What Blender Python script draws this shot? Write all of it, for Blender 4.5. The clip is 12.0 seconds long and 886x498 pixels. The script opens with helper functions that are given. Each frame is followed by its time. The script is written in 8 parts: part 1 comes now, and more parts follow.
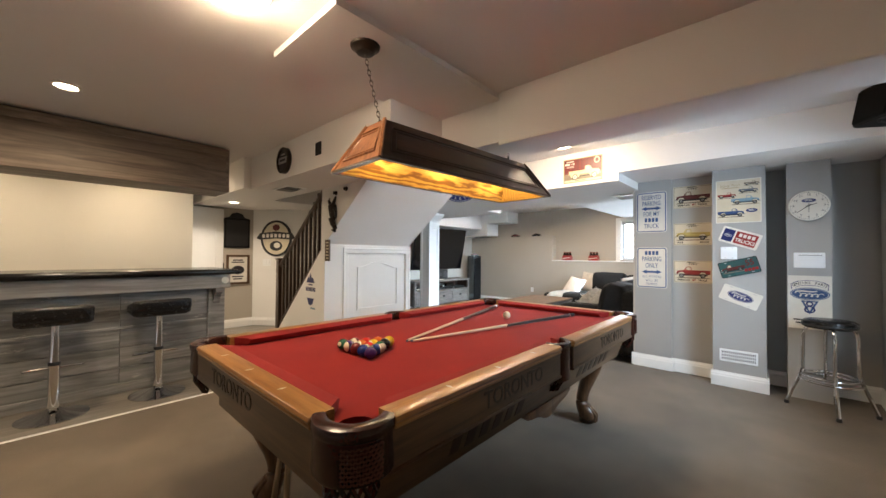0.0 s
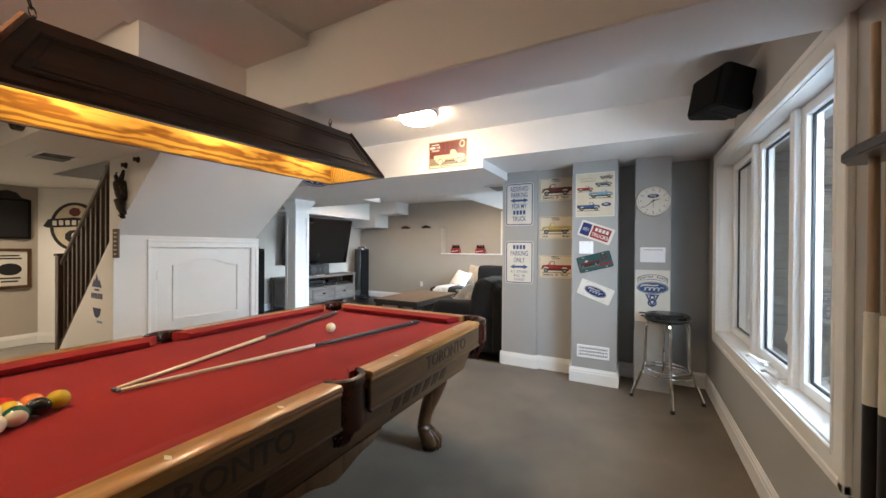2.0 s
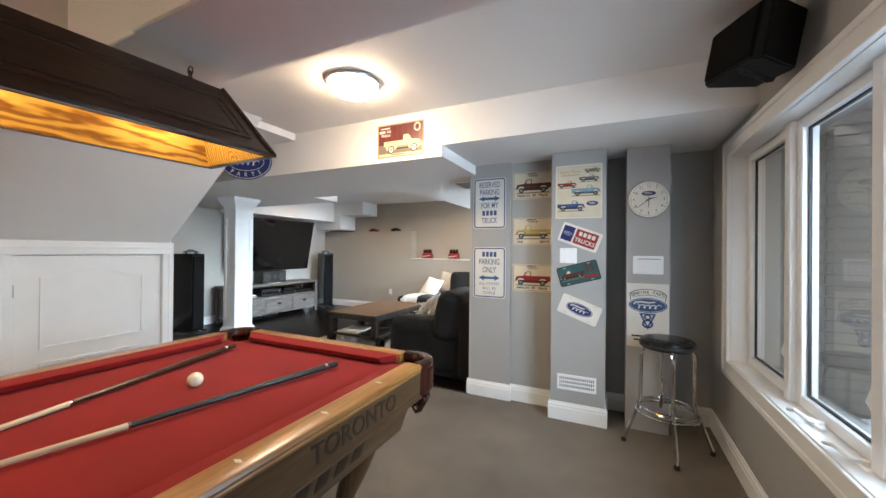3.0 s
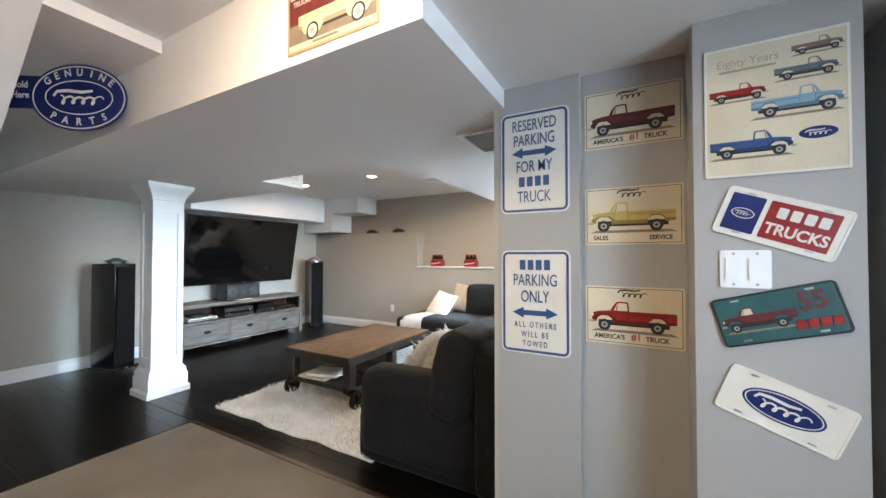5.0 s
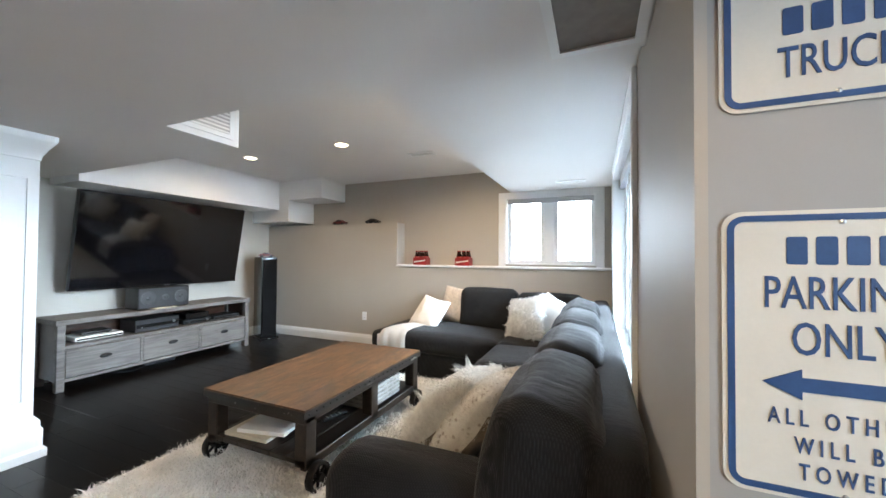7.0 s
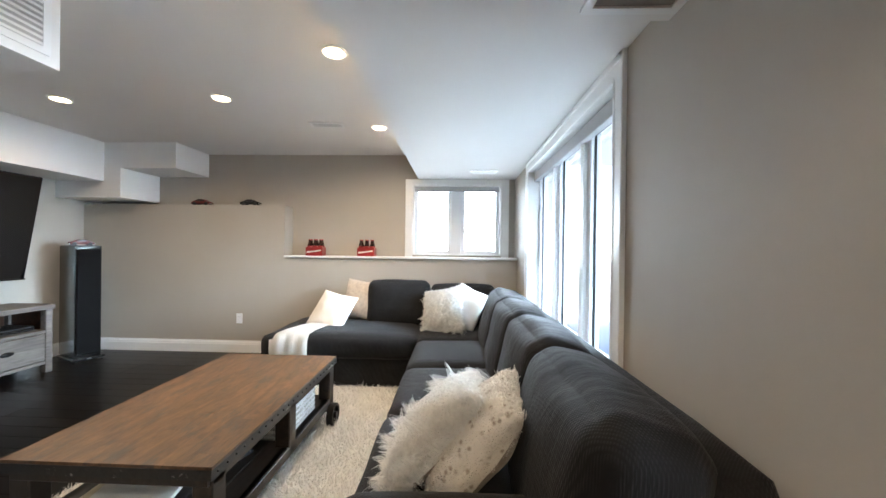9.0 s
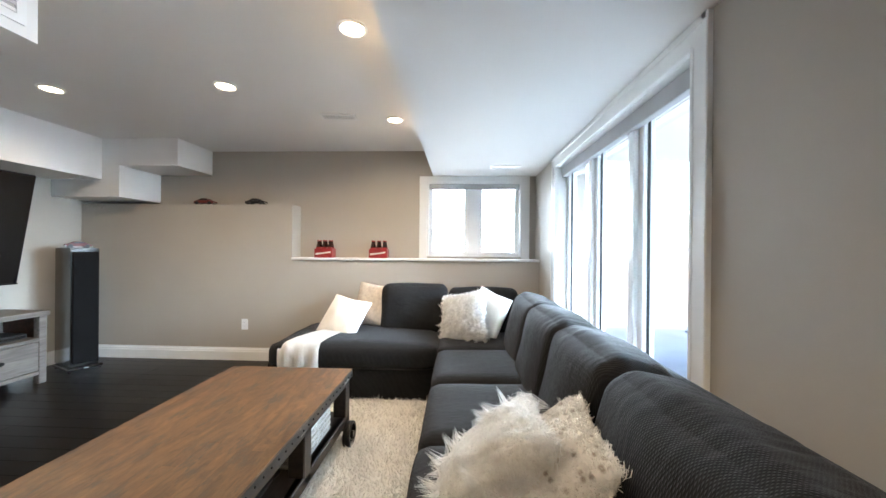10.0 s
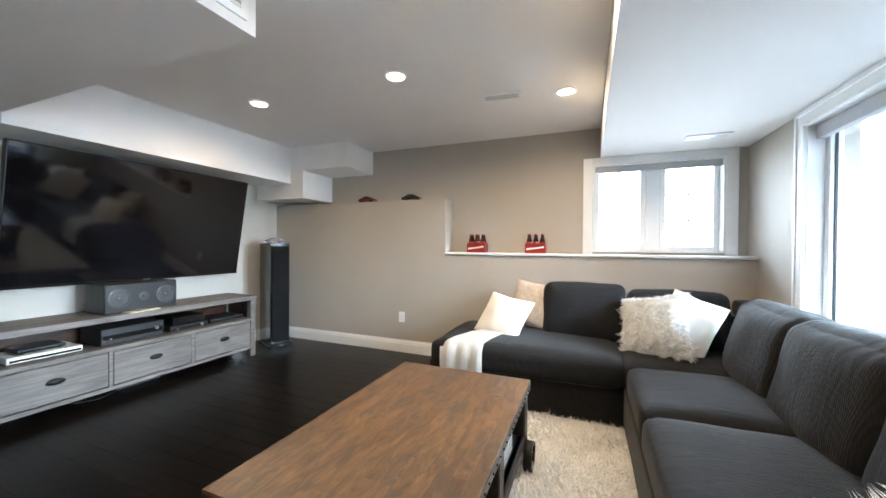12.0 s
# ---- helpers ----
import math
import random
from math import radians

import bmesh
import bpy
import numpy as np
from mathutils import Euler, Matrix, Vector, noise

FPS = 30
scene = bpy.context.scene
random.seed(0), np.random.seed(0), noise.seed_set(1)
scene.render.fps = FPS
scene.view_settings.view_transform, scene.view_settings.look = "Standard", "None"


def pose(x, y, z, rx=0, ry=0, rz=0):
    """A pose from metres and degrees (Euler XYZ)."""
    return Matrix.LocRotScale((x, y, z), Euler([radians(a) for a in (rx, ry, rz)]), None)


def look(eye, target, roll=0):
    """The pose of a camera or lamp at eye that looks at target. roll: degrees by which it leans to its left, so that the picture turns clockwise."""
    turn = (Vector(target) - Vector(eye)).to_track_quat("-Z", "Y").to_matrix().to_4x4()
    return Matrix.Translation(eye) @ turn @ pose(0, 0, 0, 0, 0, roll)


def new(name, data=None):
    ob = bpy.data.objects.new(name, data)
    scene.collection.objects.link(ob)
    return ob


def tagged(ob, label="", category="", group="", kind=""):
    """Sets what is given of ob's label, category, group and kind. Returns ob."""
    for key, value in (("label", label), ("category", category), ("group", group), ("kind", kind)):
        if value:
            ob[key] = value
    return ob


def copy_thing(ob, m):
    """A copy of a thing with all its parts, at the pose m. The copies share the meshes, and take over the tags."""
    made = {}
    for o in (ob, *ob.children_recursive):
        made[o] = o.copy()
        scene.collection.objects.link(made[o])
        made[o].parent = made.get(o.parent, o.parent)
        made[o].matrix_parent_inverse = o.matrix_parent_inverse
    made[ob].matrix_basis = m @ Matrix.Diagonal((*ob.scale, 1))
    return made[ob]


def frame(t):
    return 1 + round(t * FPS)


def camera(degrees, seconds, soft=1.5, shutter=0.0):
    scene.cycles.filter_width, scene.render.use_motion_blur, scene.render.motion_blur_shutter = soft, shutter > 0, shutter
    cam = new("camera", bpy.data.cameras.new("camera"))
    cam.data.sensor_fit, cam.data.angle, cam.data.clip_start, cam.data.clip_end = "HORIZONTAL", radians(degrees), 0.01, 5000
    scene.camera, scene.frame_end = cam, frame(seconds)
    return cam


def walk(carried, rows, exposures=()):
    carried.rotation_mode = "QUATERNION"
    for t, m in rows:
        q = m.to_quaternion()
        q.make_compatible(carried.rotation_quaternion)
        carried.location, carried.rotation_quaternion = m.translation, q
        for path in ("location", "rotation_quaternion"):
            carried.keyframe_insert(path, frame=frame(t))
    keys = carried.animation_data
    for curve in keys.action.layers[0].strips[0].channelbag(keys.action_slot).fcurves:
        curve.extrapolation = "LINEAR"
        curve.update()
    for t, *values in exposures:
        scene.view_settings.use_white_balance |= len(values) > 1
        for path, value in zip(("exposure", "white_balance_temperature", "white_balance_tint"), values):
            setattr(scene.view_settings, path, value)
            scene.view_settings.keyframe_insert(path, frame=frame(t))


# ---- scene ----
cam = camera(102.0, 12.0)
EXPOSURES = ((0, 3.38), (2.5, 3.25), (5, 3.3), (7, 3.28), (9.5, 3.4), (12, 3.44))
PATH = [
    (0, (0.343, 0.183, 1.25), (-1.005, 1.661, 1.284), 0.4),
    (0.5, (0.408, 0.318, 1.256), (-0.733, 1.961, 1.279), 0.3),
    (1, (0.477, 0.504, 1.264), (-0.579, 2.202, 1.273), 0.4),
    (1.5, (0.493, 0.695, 1.264), (-0.526, 2.416, 1.266), 0.4),
    (2, (0.452, 0.962, 1.279), (-0.489, 2.726, 1.271), 0.4),
    (2.5, (0.413, 1.286, 1.306), (-0.437, 3.096, 1.306), 0.5),
    (4.5, (-0.041, 2.846, 1.332), (-0.958, 4.623, 1.369), 0.2),
    (5, (-0.248, 3.186, 1.333), (-1.201, 4.944, 1.368), 0.0),
    (5.5, (-0.438, 3.488, 1.32), (-1.398, 5.242, 1.367), 0.2),
    (6, (-0.637, 3.723, 1.3), (-1.626, 5.461, 1.336), 0.0),
    (6.5, (-0.851, 3.906, 1.281), (-1.795, 5.668, 1.313), 0.1),
    (7, (-1.0, 4.029, 1.278), (-1.785, 5.867, 1.315), 0.4),
    (8.8, (-1.499, 4.214, 1.258), (-1.624, 6.21, 1.26), 0.7),
    (9, (-1.534, 4.234, 1.257), (-1.609, 6.233, 1.252), 0.7),
    (9.5, (-1.625, 4.355, 1.277), (-1.65, 6.355, 1.263), 0.8),
    (10, (-1.701, 4.474, 1.259), (-1.791, 6.472, 1.258), 0.5),
    (10.5, (-1.805, 4.56, 1.239), (-1.991, 6.551, 1.25), 0.4),
    (11, (-1.942, 4.652, 1.252), (-2.256, 6.627, 1.253), 0.5),
    (11.5, (-2.042, 4.7, 1.227), (-2.51, 6.644, 1.217), 0.6),
    (12, (-2.096, 4.743, 1.223), (-2.852, 6.595, 1.203), 0.4),
]
walk(cam, [(t, look(eye, target, roll)) for t, eye, target, roll in PATH], EXPOSURES)

# ---- light ----
world = bpy.data.worlds.new("sky")
scene.world = world
world.use_nodes = True
_n = world.node_tree.nodes
_sky = _n.new("ShaderNodeTexSky")
_sky.sky_type, _sky.sun_disc = "NISHITA", False
_sky.sun_elevation, _sky.sun_rotation = radians(38), radians(217)
_n["Background"].inputs["Strength"].default_value = 0.15
world.node_tree.links.new(_sky.outputs["Color"], _n["Background"].inputs["Color"])


def lamp(name, kind, m, energy, color=(1, 1, 1), size=0.1, size_y=None, spread=None):
    data = bpy.data.lights.new(name, kind)
    data.energy, data.color = energy, color
    if kind == "AREA":
        data.shape = "RECTANGLE" if size_y else "DISK"
        data.size = size
        if size_y:
            data.size_y = size_y
        if spread:
            data.spread = radians(spread)
    elif kind == "SUN":
        data.angle = radians(size)
    else:
        data.shadow_soft_size = size
    ob = new(name, data)
    ob.matrix_world = m
    return ob


LOW_Z = 2.02
WARM, DAY = (1.0, 0.82, 0.62), (0.71, 0.86, 1.0)
lamp("sun", "SUN", look((-6, -8, 7.8), (0, 0, 0)), 2.2, (1.0, 0.95, 0.88), 8)
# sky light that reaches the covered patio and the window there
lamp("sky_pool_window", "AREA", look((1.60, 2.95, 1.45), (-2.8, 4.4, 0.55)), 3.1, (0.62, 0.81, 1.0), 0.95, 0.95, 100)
# sky light beside the long living room window and in the small one
lamp("sky_living_window", "AREA", look((1.78, 6.8, 2.1), (-2.2, 6.8, -0.1)), 44, (0.62, 0.81, 1.0), 2.0, 2.0, 72)
lamp("sky_small_window", "AREA", look((-1.535, 8.84, 1.6), (-1.9, 5.0, 0.6)), 2.6, DAY, 1.04, 0.82, 95)
# recessed ceiling lights
POTS = [(-2.255, 6.28), (-3.335, 6.90), (-4.625, 6.91), (-2.27, 7.575), (-3.18, 0.24), (-3.18, -0.9), (-4.9, 0.9), (-4.9, -0.5)]
# unseen extra light, added to brighten the dark hall past the bar wall
HALL_FILL_POT = (-5.55, 2.02)
for _x, _y in POTS:
    lamp("pot_light_glow", "AREA", look((_x, _y, 2.352), (_x, _y, 0)), 1.35 if _y > 5 else 1.45, (1.0, 0.78, 0.54), 0.11, None, 165)
# fill for the hall, from the added fitting
lamp("pot_light_glow", "AREA", look((*HALL_FILL_POT, LOW_Z - 0.03), (*HALL_FILL_POT, 0)), 1.4, WARM, 0.11, None, 140)

# ---- materials ----
def _base(name, rough, metal=0.0, spec=0.5):
    m = bpy.data.materials.new(name)
    m.use_nodes = True
    nt = m.node_tree
    b = nt.nodes["Principled BSDF"]
    b.inputs["Roughness"].default_value, b.inputs["Metallic"].default_value = rough, metal
    b.inputs["Specular IOR Level"].default_value = spec
    return m, nt, b


def _coords(nt, scale=(1, 1, 1), rot=(0, 0, 0)):
    tc, mp = nt.nodes.new("ShaderNodeTexCoord"), nt.nodes.new("ShaderNodeMapping")
    nt.links.new(tc.outputs["Object"], mp.inputs["Vector"])
    mp.inputs["Scale"].default_value, mp.inputs["Rotation"].default_value = scale, rot
    return mp.outputs["Vector"]


def _noise(nt, vec, scale, detail=4, rough=0.55, distort=0.0):
    n = nt.nodes.new("ShaderNodeTexNoise")
    n.inputs["Scale"].default_value, n.inputs["Detail"].default_value = scale, detail
    n.inputs["Roughness"].default_value, n.inputs["Distortion"].default_value = rough, distort
    nt.links.new(vec, n.inputs["Vector"])
    return n.outputs["Fac"]


def _ramp(nt, fac, stops):
    r = nt.nodes.new("ShaderNodeValToRGB")
    while len(r.color_ramp.elements) < len(stops):
        r.color_ramp.elements.new(0.5)
    for e, (p, c) in zip(r.color_ramp.elements, stops):
        e.position, e.color = p, (*c, 1)
    nt.links.new(fac, r.inputs["Fac"])
    return r.outputs["Color"]


def _mix(nt, a, b, fac, mode="MULTIPLY"):
    m = nt.nodes.new("ShaderNodeMix")
    m.data_type, m.blend_type = "RGBA", mode
    if isinstance(fac, float):
        m.inputs["Factor"].default_value = fac
    else:
        nt.links.new(fac, m.inputs["Factor"])
    nt.links.new(a, m.inputs["A"])
    nt.links.new(b, m.inputs["B"])
    return m.outputs["Result"]


def _bump(nt, b, height, strength, dist):
    n = nt.nodes.new("ShaderNodeBump")
    n.inputs["Strength"].default_value, n.inputs["Distance"].default_value = strength, dist
    nt.links.new(height, n.inputs["Height"])
    nt.links.new(n.outputs["Normal"], b.inputs["Normal"])


def _shade(c, k):
    return tuple(min(1, v * k) for v in c)


def plain(name, col, rough=0.5, var=0.06, scale=3.0, fine=180, bump=0.12, dist=0.001, metal=0.0, spec=0.5, coat=0.0):
    """Paint, plastic, metal: a slow mottling, a fine grain and a little relief."""
    m, nt, b = _base(name, rough, metal, spec)
    v = _coords(nt)
    slow = _ramp(nt, _noise(nt, v, scale), [(0.3, _shade(col, 1 - var)), (0.7, _shade(col, 1 + var))])
    grain = _noise(nt, v, fine, 2)
    nt.links.new(_mix(nt, slow, _ramp(nt, grain, [(0.2, (1 - var,) * 3), (0.8, (1, 1, 1))]), 1.0), b.inputs["Base Color"])
    rr = nt.nodes.new("ShaderNodeMapRange")
    rr.inputs["To Min"].default_value, rr.inputs["To Max"].default_value = max(0, rough - 0.06), min(1, rough + 0.06)
    nt.links.new(_noise(nt, v, scale * 4), rr.inputs["Value"])
    nt.links.new(rr.outputs["Result"], b.inputs["Roughness"])
    _bump(nt, b, grain, bump, dist)
    b.inputs["Coat Weight"].default_value = coat
    return m


def wood(name, dark, light, axis=1, scale=1.0, rough=0.45, coat=0.0, bump=0.25, vary=0.0, wear=None, contrast=1.0, worn=0.62, stretch=0.7):
    """Grain that runs along one axis; vary: how much one board differs from the next; wear: a colour of scuffed patches."""
    m, nt, b = _base(name, rough)
    st = [9.0 * scale] * 3
    st[axis] = stretch * scale
    vec = _coords(nt, tuple(st))
    if vary:
        inf = nt.nodes.new("ShaderNodeObjectInfo")
        add = nt.nodes.new("ShaderNodeVectorMath")
        mul = nt.nodes.new("ShaderNodeVectorMath")
        mul.operation = "SCALE"
        mul.inputs[0].default_value = (37.0, 53.0, 29.0)
        nt.links.new(inf.outputs["Random"], mul.inputs["Scale"])
        nt.links.new(vec, add.inputs[0])
        nt.links.new(mul.outputs[0], add.inputs[1])
        vec = add.outputs[0]
    g = _noise(nt, vec, 1.6, 6, 0.62, 1.4)
    f = _noise(nt, vec, 9.0, 4, 0.6)
    mid = tuple((a + c) / 2 for a, c in zip(dark, light))
    w = 0.17 * contrast
    col = _ramp(nt, g, [(0.5 - w, dark), (0.5, mid), (0.5 + w, light)])
    col = _mix(nt, col, _ramp(nt, f, [(0.3, (0.72, 0.72, 0.72)), (0.7, (1, 1, 1))]), 0.8)
    if vary:
        col = _mix(nt, col, _ramp(nt, inf.outputs["Random"], [(0.0, (1 - vary,) * 3), (1.0, (1, 1, 1))]), 1.0)
    if wear:
        mask = _ramp(nt, _noise(nt, _coords(nt, tuple(3.0 if i != axis else 1.0 for i in range(3))), 6, 5, 0.7), [(worn, (0, 0, 0)), (worn + 0.1, (1, 1, 1))])
        wc = nt.nodes.new("ShaderNodeRGB")
        wc.outputs[0].default_value = (*wear, 1)
        col = _mix(nt, col, wc.outputs[0], mask, "MIX")
    nt.links.new(col, b.inputs["Base Color"])
    _bump(nt, b, f, bump, 0.001)
    b.inputs["Coat Weight"].default_value = coat
    b.inputs["Coat Roughness"].default_value = 0.12
    return m


def cloth(name, col, scale=700, rough=0.95, var=0.18, bump=0.4, sheen=0.0, slow=5, weave=True, dist=0.0015):
    m, nt, b = _base(name, rough, 0, 0.2)
    v = _coords(nt)
    s = _noise(nt, v, slow, 3)
    f = _noise(nt, v, scale, 2, 0.7)
    c = _mix(nt, _ramp(nt, s, [(0.3, _shade(col, 1 - var)), (0.7, _shade(col, 1 + var))]),
             _ramp(nt, f, [(0.3, (1 - 1.6 * var,) * 3), (0.65, (1, 1, 1))]), 1.0)
    nt.links.new(c, b.inputs["Base Color"])
    _bump(nt, b, f, bump, dist)
    b.inputs["Sheen Weight"].default_value = sheen
    b.inputs["Sheen Roughness"].default_value = 0.5
    return m


def glow(name, col, strength):
    m, nt, b = _base(name, 0.4)
    b.inputs["Base Color"].default_value = (*col, 1)
    b.inputs["Emission Color"].default_value = (*col, 1)
    b.inputs["Emission Strength"].default_value = strength
    return m


def glass(name, tint=(1, 1, 1), rough=0.0):
    m, nt, b = _base(name, rough)
    b.inputs["Base Color"].default_value = (*tint, 1)
    b.inputs["Transmission Weight"].default_value, b.inputs["IOR"].default_value = 1.0, 1.45
    return m


M_WALL = plain("greige_wall_paint", (0.44, 0.40, 0.345), 0.62, 0.025, 1.2, 260, 0.16, 0.0008)
M_GREY = plain("grey_wall_paint", (0.36, 0.355, 0.345), 0.6, 0.025, 1.2, 260, 0.16, 0.0008)
M_CEIL = plain("white_ceiling_paint", (0.80, 0.78, 0.76), 0.8, 0.02, 0.9, 220, 0.2, 0.001)
M_WHITE = plain("white_wall_paint", (0.80, 0.79, 0.77), 0.6, 0.02, 1.0, 240, 0.12, 0.0008)
M_TRIM = plain("white_trim_gloss", (0.82, 0.82, 0.81), 0.32, 0.02, 4, 120, 0.05)
M_BARWALL = plain("cream_wall_paint", (0.74, 0.70, 0.61), 0.65, 0.03, 1.0, 240, 0.12)
M_VINYL = plain("white_vinyl_frame", (0.84, 0.85, 0.86), 0.35, 0.015, 5, 90, 0.04)
M_GLASS = glass("window_glass")
M_CARPET = cloth("loop_carpet", (0.195, 0.155, 0.112), 170, 0.98, 0.24, 1.0, 0.15, 1.6, dist=0.004)
M_DARKFLOOR = wood("espresso_floor_boards", (0.003, 0.0023, 0.002), (0.0088, 0.006, 0.0045), 0, 1.0, 0.3, 0.0, 0.2, 0.4)
M_DARKFLOOR.node_tree.nodes["Principled BSDF"].inputs["Specular IOR Level"].default_value = 0.18
M_GREYFLOOR = wood("grey_washed_floor_boards", (0.20, 0.18, 0.155), (0.40, 0.36, 0.31), 1, 1.0, 0.4, 0.1, 0.3, 0.35)
M_FASCIA = wood("pale_grey_barn_wood", (0.30, 0.29, 0.275), (0.52, 0.50, 0.475), 1, 0.8, 0.6, 0, 0.4, 0.1)
M_BARWOOD = wood("grey_barn_wood", (0.17, 0.168, 0.165), (0.42, 0.415, 0.405), 1, 0.8, 0.6, 0, 0.5, 0.25, (0.42, 0.40, 0.37))
M_BEAMWOOD = wood("brown_barn_wood", (0.10, 0.075, 0.055), (0.26, 0.20, 0.155), 1, 0.8, 0.6, 0, 0.5, 0.2)
M_BLACKTOP = plain("black_lacquer", (0.007, 0.0065, 0.0065), 0.18, 0.1, 4, 150, 0.05)
M_OAK = wood("honey_oak", (0.27, 0.105, 0.022), (0.50, 0.25, 0.07), 1, 1.3, 0.3, 0.2, 0.25, 0.1, None, 1.2)
M_OAKX = wood("honey_oak_short_rail", (0.27, 0.105, 0.022), (0.50, 0.25, 0.07), 0, 1.3, 0.3, 0.2, 0.25, 0.1, None, 1.2)
M_OAKIN, _nt, _b = _base("light_oak_ply", 0.4)
_v = _coords(_nt, (2.6, 0.55, 2.6))
_w = _nt.nodes.new("ShaderNodeTexWave")
_w.wave_type, _w.rings_direction = "RINGS", "Y"
_w.inputs["Scale"].default_value, _w.inputs["Distortion"].default_value, _w.inputs["Detail"].default_value, _w.inputs["Detail Scale"].default_value = 9, 9, 3, 0.8
_nt.links.new(_v, _w.inputs["Vector"])
_c = _ramp(_nt, _w.outputs["Fac"], [(0.1, (0.19, 0.075, 0.010)), (0.42, (0.36, 0.19, 0.030)), (0.8, (0.50, 0.30, 0.062))])
_f = _noise(_nt, _coords(_nt, (60, 2.5, 60)), 3, 3)
_nt.links.new(_mix(_nt, _c, _ramp(_nt, _f, [(0.35, (0.7, 0.66, 0.6)), (0.65, (1, 1, 1))]), 0.7), _b.inputs["Base Color"])
_bump(_nt, _b, _f, 0.15, 0.001)
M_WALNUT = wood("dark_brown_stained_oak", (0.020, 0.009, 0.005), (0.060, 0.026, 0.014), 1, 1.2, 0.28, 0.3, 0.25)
M_LAMP_REDBROWN = wood("red_brown_oak", (0.16, 0.06, 0.025), (0.36, 0.16, 0.075), 2, 1.2, 0.3, 0.3, 0.25)
M_APRON = wood("table_side_oak", (0.045, 0.022, 0.009), (0.125, 0.064, 0.027), 1, 1.2, 0.32, 0.2, 0.3)
M_APRONX = wood("table_end_oak", (0.045, 0.022, 0.009), (0.125, 0.064, 0.027), 0, 1.2, 0.32, 0.2, 0.3)
M_LEG = wood("carved_leg_oak", (0.055, 0.024, 0.010), (0.15, 0.072, 0.03), 2, 1.4, 0.3, 0.3, 0.3)
M_LEATHER = plain("oxblood_leather", (0.040, 0.0085, 0.0055), 0.24, 0.25, 12, 120, 0.35, 0.002)
M_FELT = cloth("red_billiard_cloth", (0.24, 0.014, 0.013), 900, 0.95, 0.08, 0.25, 0.04, 3)
M_CHROME = plain("chrome", (0.72, 0.72, 0.73), 0.08, 0.05, 6, 60, 0.02, 0.0005, 1.0)
M_STEEL = plain("brushed_steel", (0.5, 0.5, 0.5), 0.3, 0.08, 6, 200, 0.05, 0.0005, 1.0)
M_BLACK = plain("black_plastic", (0.014, 0.014, 0.015), 0.42, 0.2, 6, 250, 0.15)
M_BLACKIRON = plain("black_iron", (0.012, 0.011, 0.011), 0.45, 0.3, 10, 120, 0.4, 0.002, 0.6)
M_VINYLBLK = plain("black_vinyl_seat", (0.010, 0.010, 0.011), 0.26, 0.2, 8, 140, 0.25)
M_BRONZE = plain("dark_bronze", (0.035, 0.026, 0.02), 0.38, 0.3, 10, 90, 0.3, 0.002, 0.7)
M_SCREEN = plain("tv_screen_glass", (0.004, 0.004, 0.005), 0.07, 0.02, 2, 30, 0.0, 0.0001)
M_SOFA, _nt, _b = _base("charcoal_chenille", 0.8, 0, 0.25)
_v = _coords(_nt)
_rib = []
for _r in ((0, 0, radians(45)), (radians(35), radians(35), radians(-45))):
    _w = _nt.nodes.new("ShaderNodeTexWave")
    _w.inputs["Scale"].default_value, _w.inputs["Distortion"].default_value, _w.inputs["Detail"].default_value = 52, 0.5, 1
    _nt.links.new(_coords(_nt, (1, 1, 1), _r), _w.inputs["Vector"])
    _rib.append(_w.outputs["Color"])
_weave = _mix(_nt, _rib[0], _rib[1], 1.0)
_c = _ramp(_nt, _noise(_nt, _v, 6, 4, 0.6, 0.8), [(0.3, (0.0072, 0.0070, 0.0078)), (0.7, (0.0145, 0.0142, 0.0154))])
_nt.links.new(_mix(_nt, _c, _ramp(_nt, _weave, [(0.0, (0.5, 0.5, 0.5)), (0.55, (1, 1, 1))]), 1.0), _b.inputs["Base Color"])
_crease = _nt.nodes.new("ShaderNodeBump")
_crease.inputs["Strength"].default_value, _crease.inputs["Distance"].default_value = 0.22, 0.02
_nt.links.new(_noise(_nt, _coords(_nt, (1.2, 5.0, 1.6)), 6, 4, 0.55, 1.2), _crease.inputs["Height"])
_fine = _nt.nodes.new("ShaderNodeBump")
_fine.inputs["Strength"].default_value, _fine.inputs["Distance"].default_value = 0.5, 0.002
_nt.links.new(_weave, _fine.inputs["Height"])
_nt.links.new(_crease.outputs["Normal"], _fine.inputs["Normal"])
_nt.links.new(_fine.outputs["Normal"], _b.inputs["Normal"])
_b.inputs["Sheen Weight"].default_value, _b.inputs["Sheen Roughness"].default_value = 0.07, 0.4
M_IVORY = cloth("ivory_cotton", (0.80, 0.78, 0.74), 420, 0.95, 0.06, 0.6, 0.1, 6)
M_FUR = cloth("cream_fur", (0.92, 0.91, 0.89), 60, 0.9, 0.10, 0.3, 0.2, 24)
M_TAUPE = cloth("taupe_satin", (0.24, 0.18, 0.125), 500, 0.5, 0.1, 0.3, 0.3, 8)
M_RUG = cloth("shag_rug_pile", (0.86, 0.84, 0.80), 40, 0.98, 0.07, 0.5, 0.2, 7)
M_TABLETOP = wood("reclaimed_brown_wood", (0.036, 0.017, 0.009), (0.22, 0.106, 0.044), 1, 1.1, 0.36, 0.1, 1.0, 0.34, (0.045, 0.032, 0.024), 1.5, 0.545, 2.6)
M_CARTWOOD = wood("blackened_cart_timber", (0.010, 0.007, 0.005), (0.034, 0.022, 0.015), 1, 1.2, 0.45, 0.05, 0.4)
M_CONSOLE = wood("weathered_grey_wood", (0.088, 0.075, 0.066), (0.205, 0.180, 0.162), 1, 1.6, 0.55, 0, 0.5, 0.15)
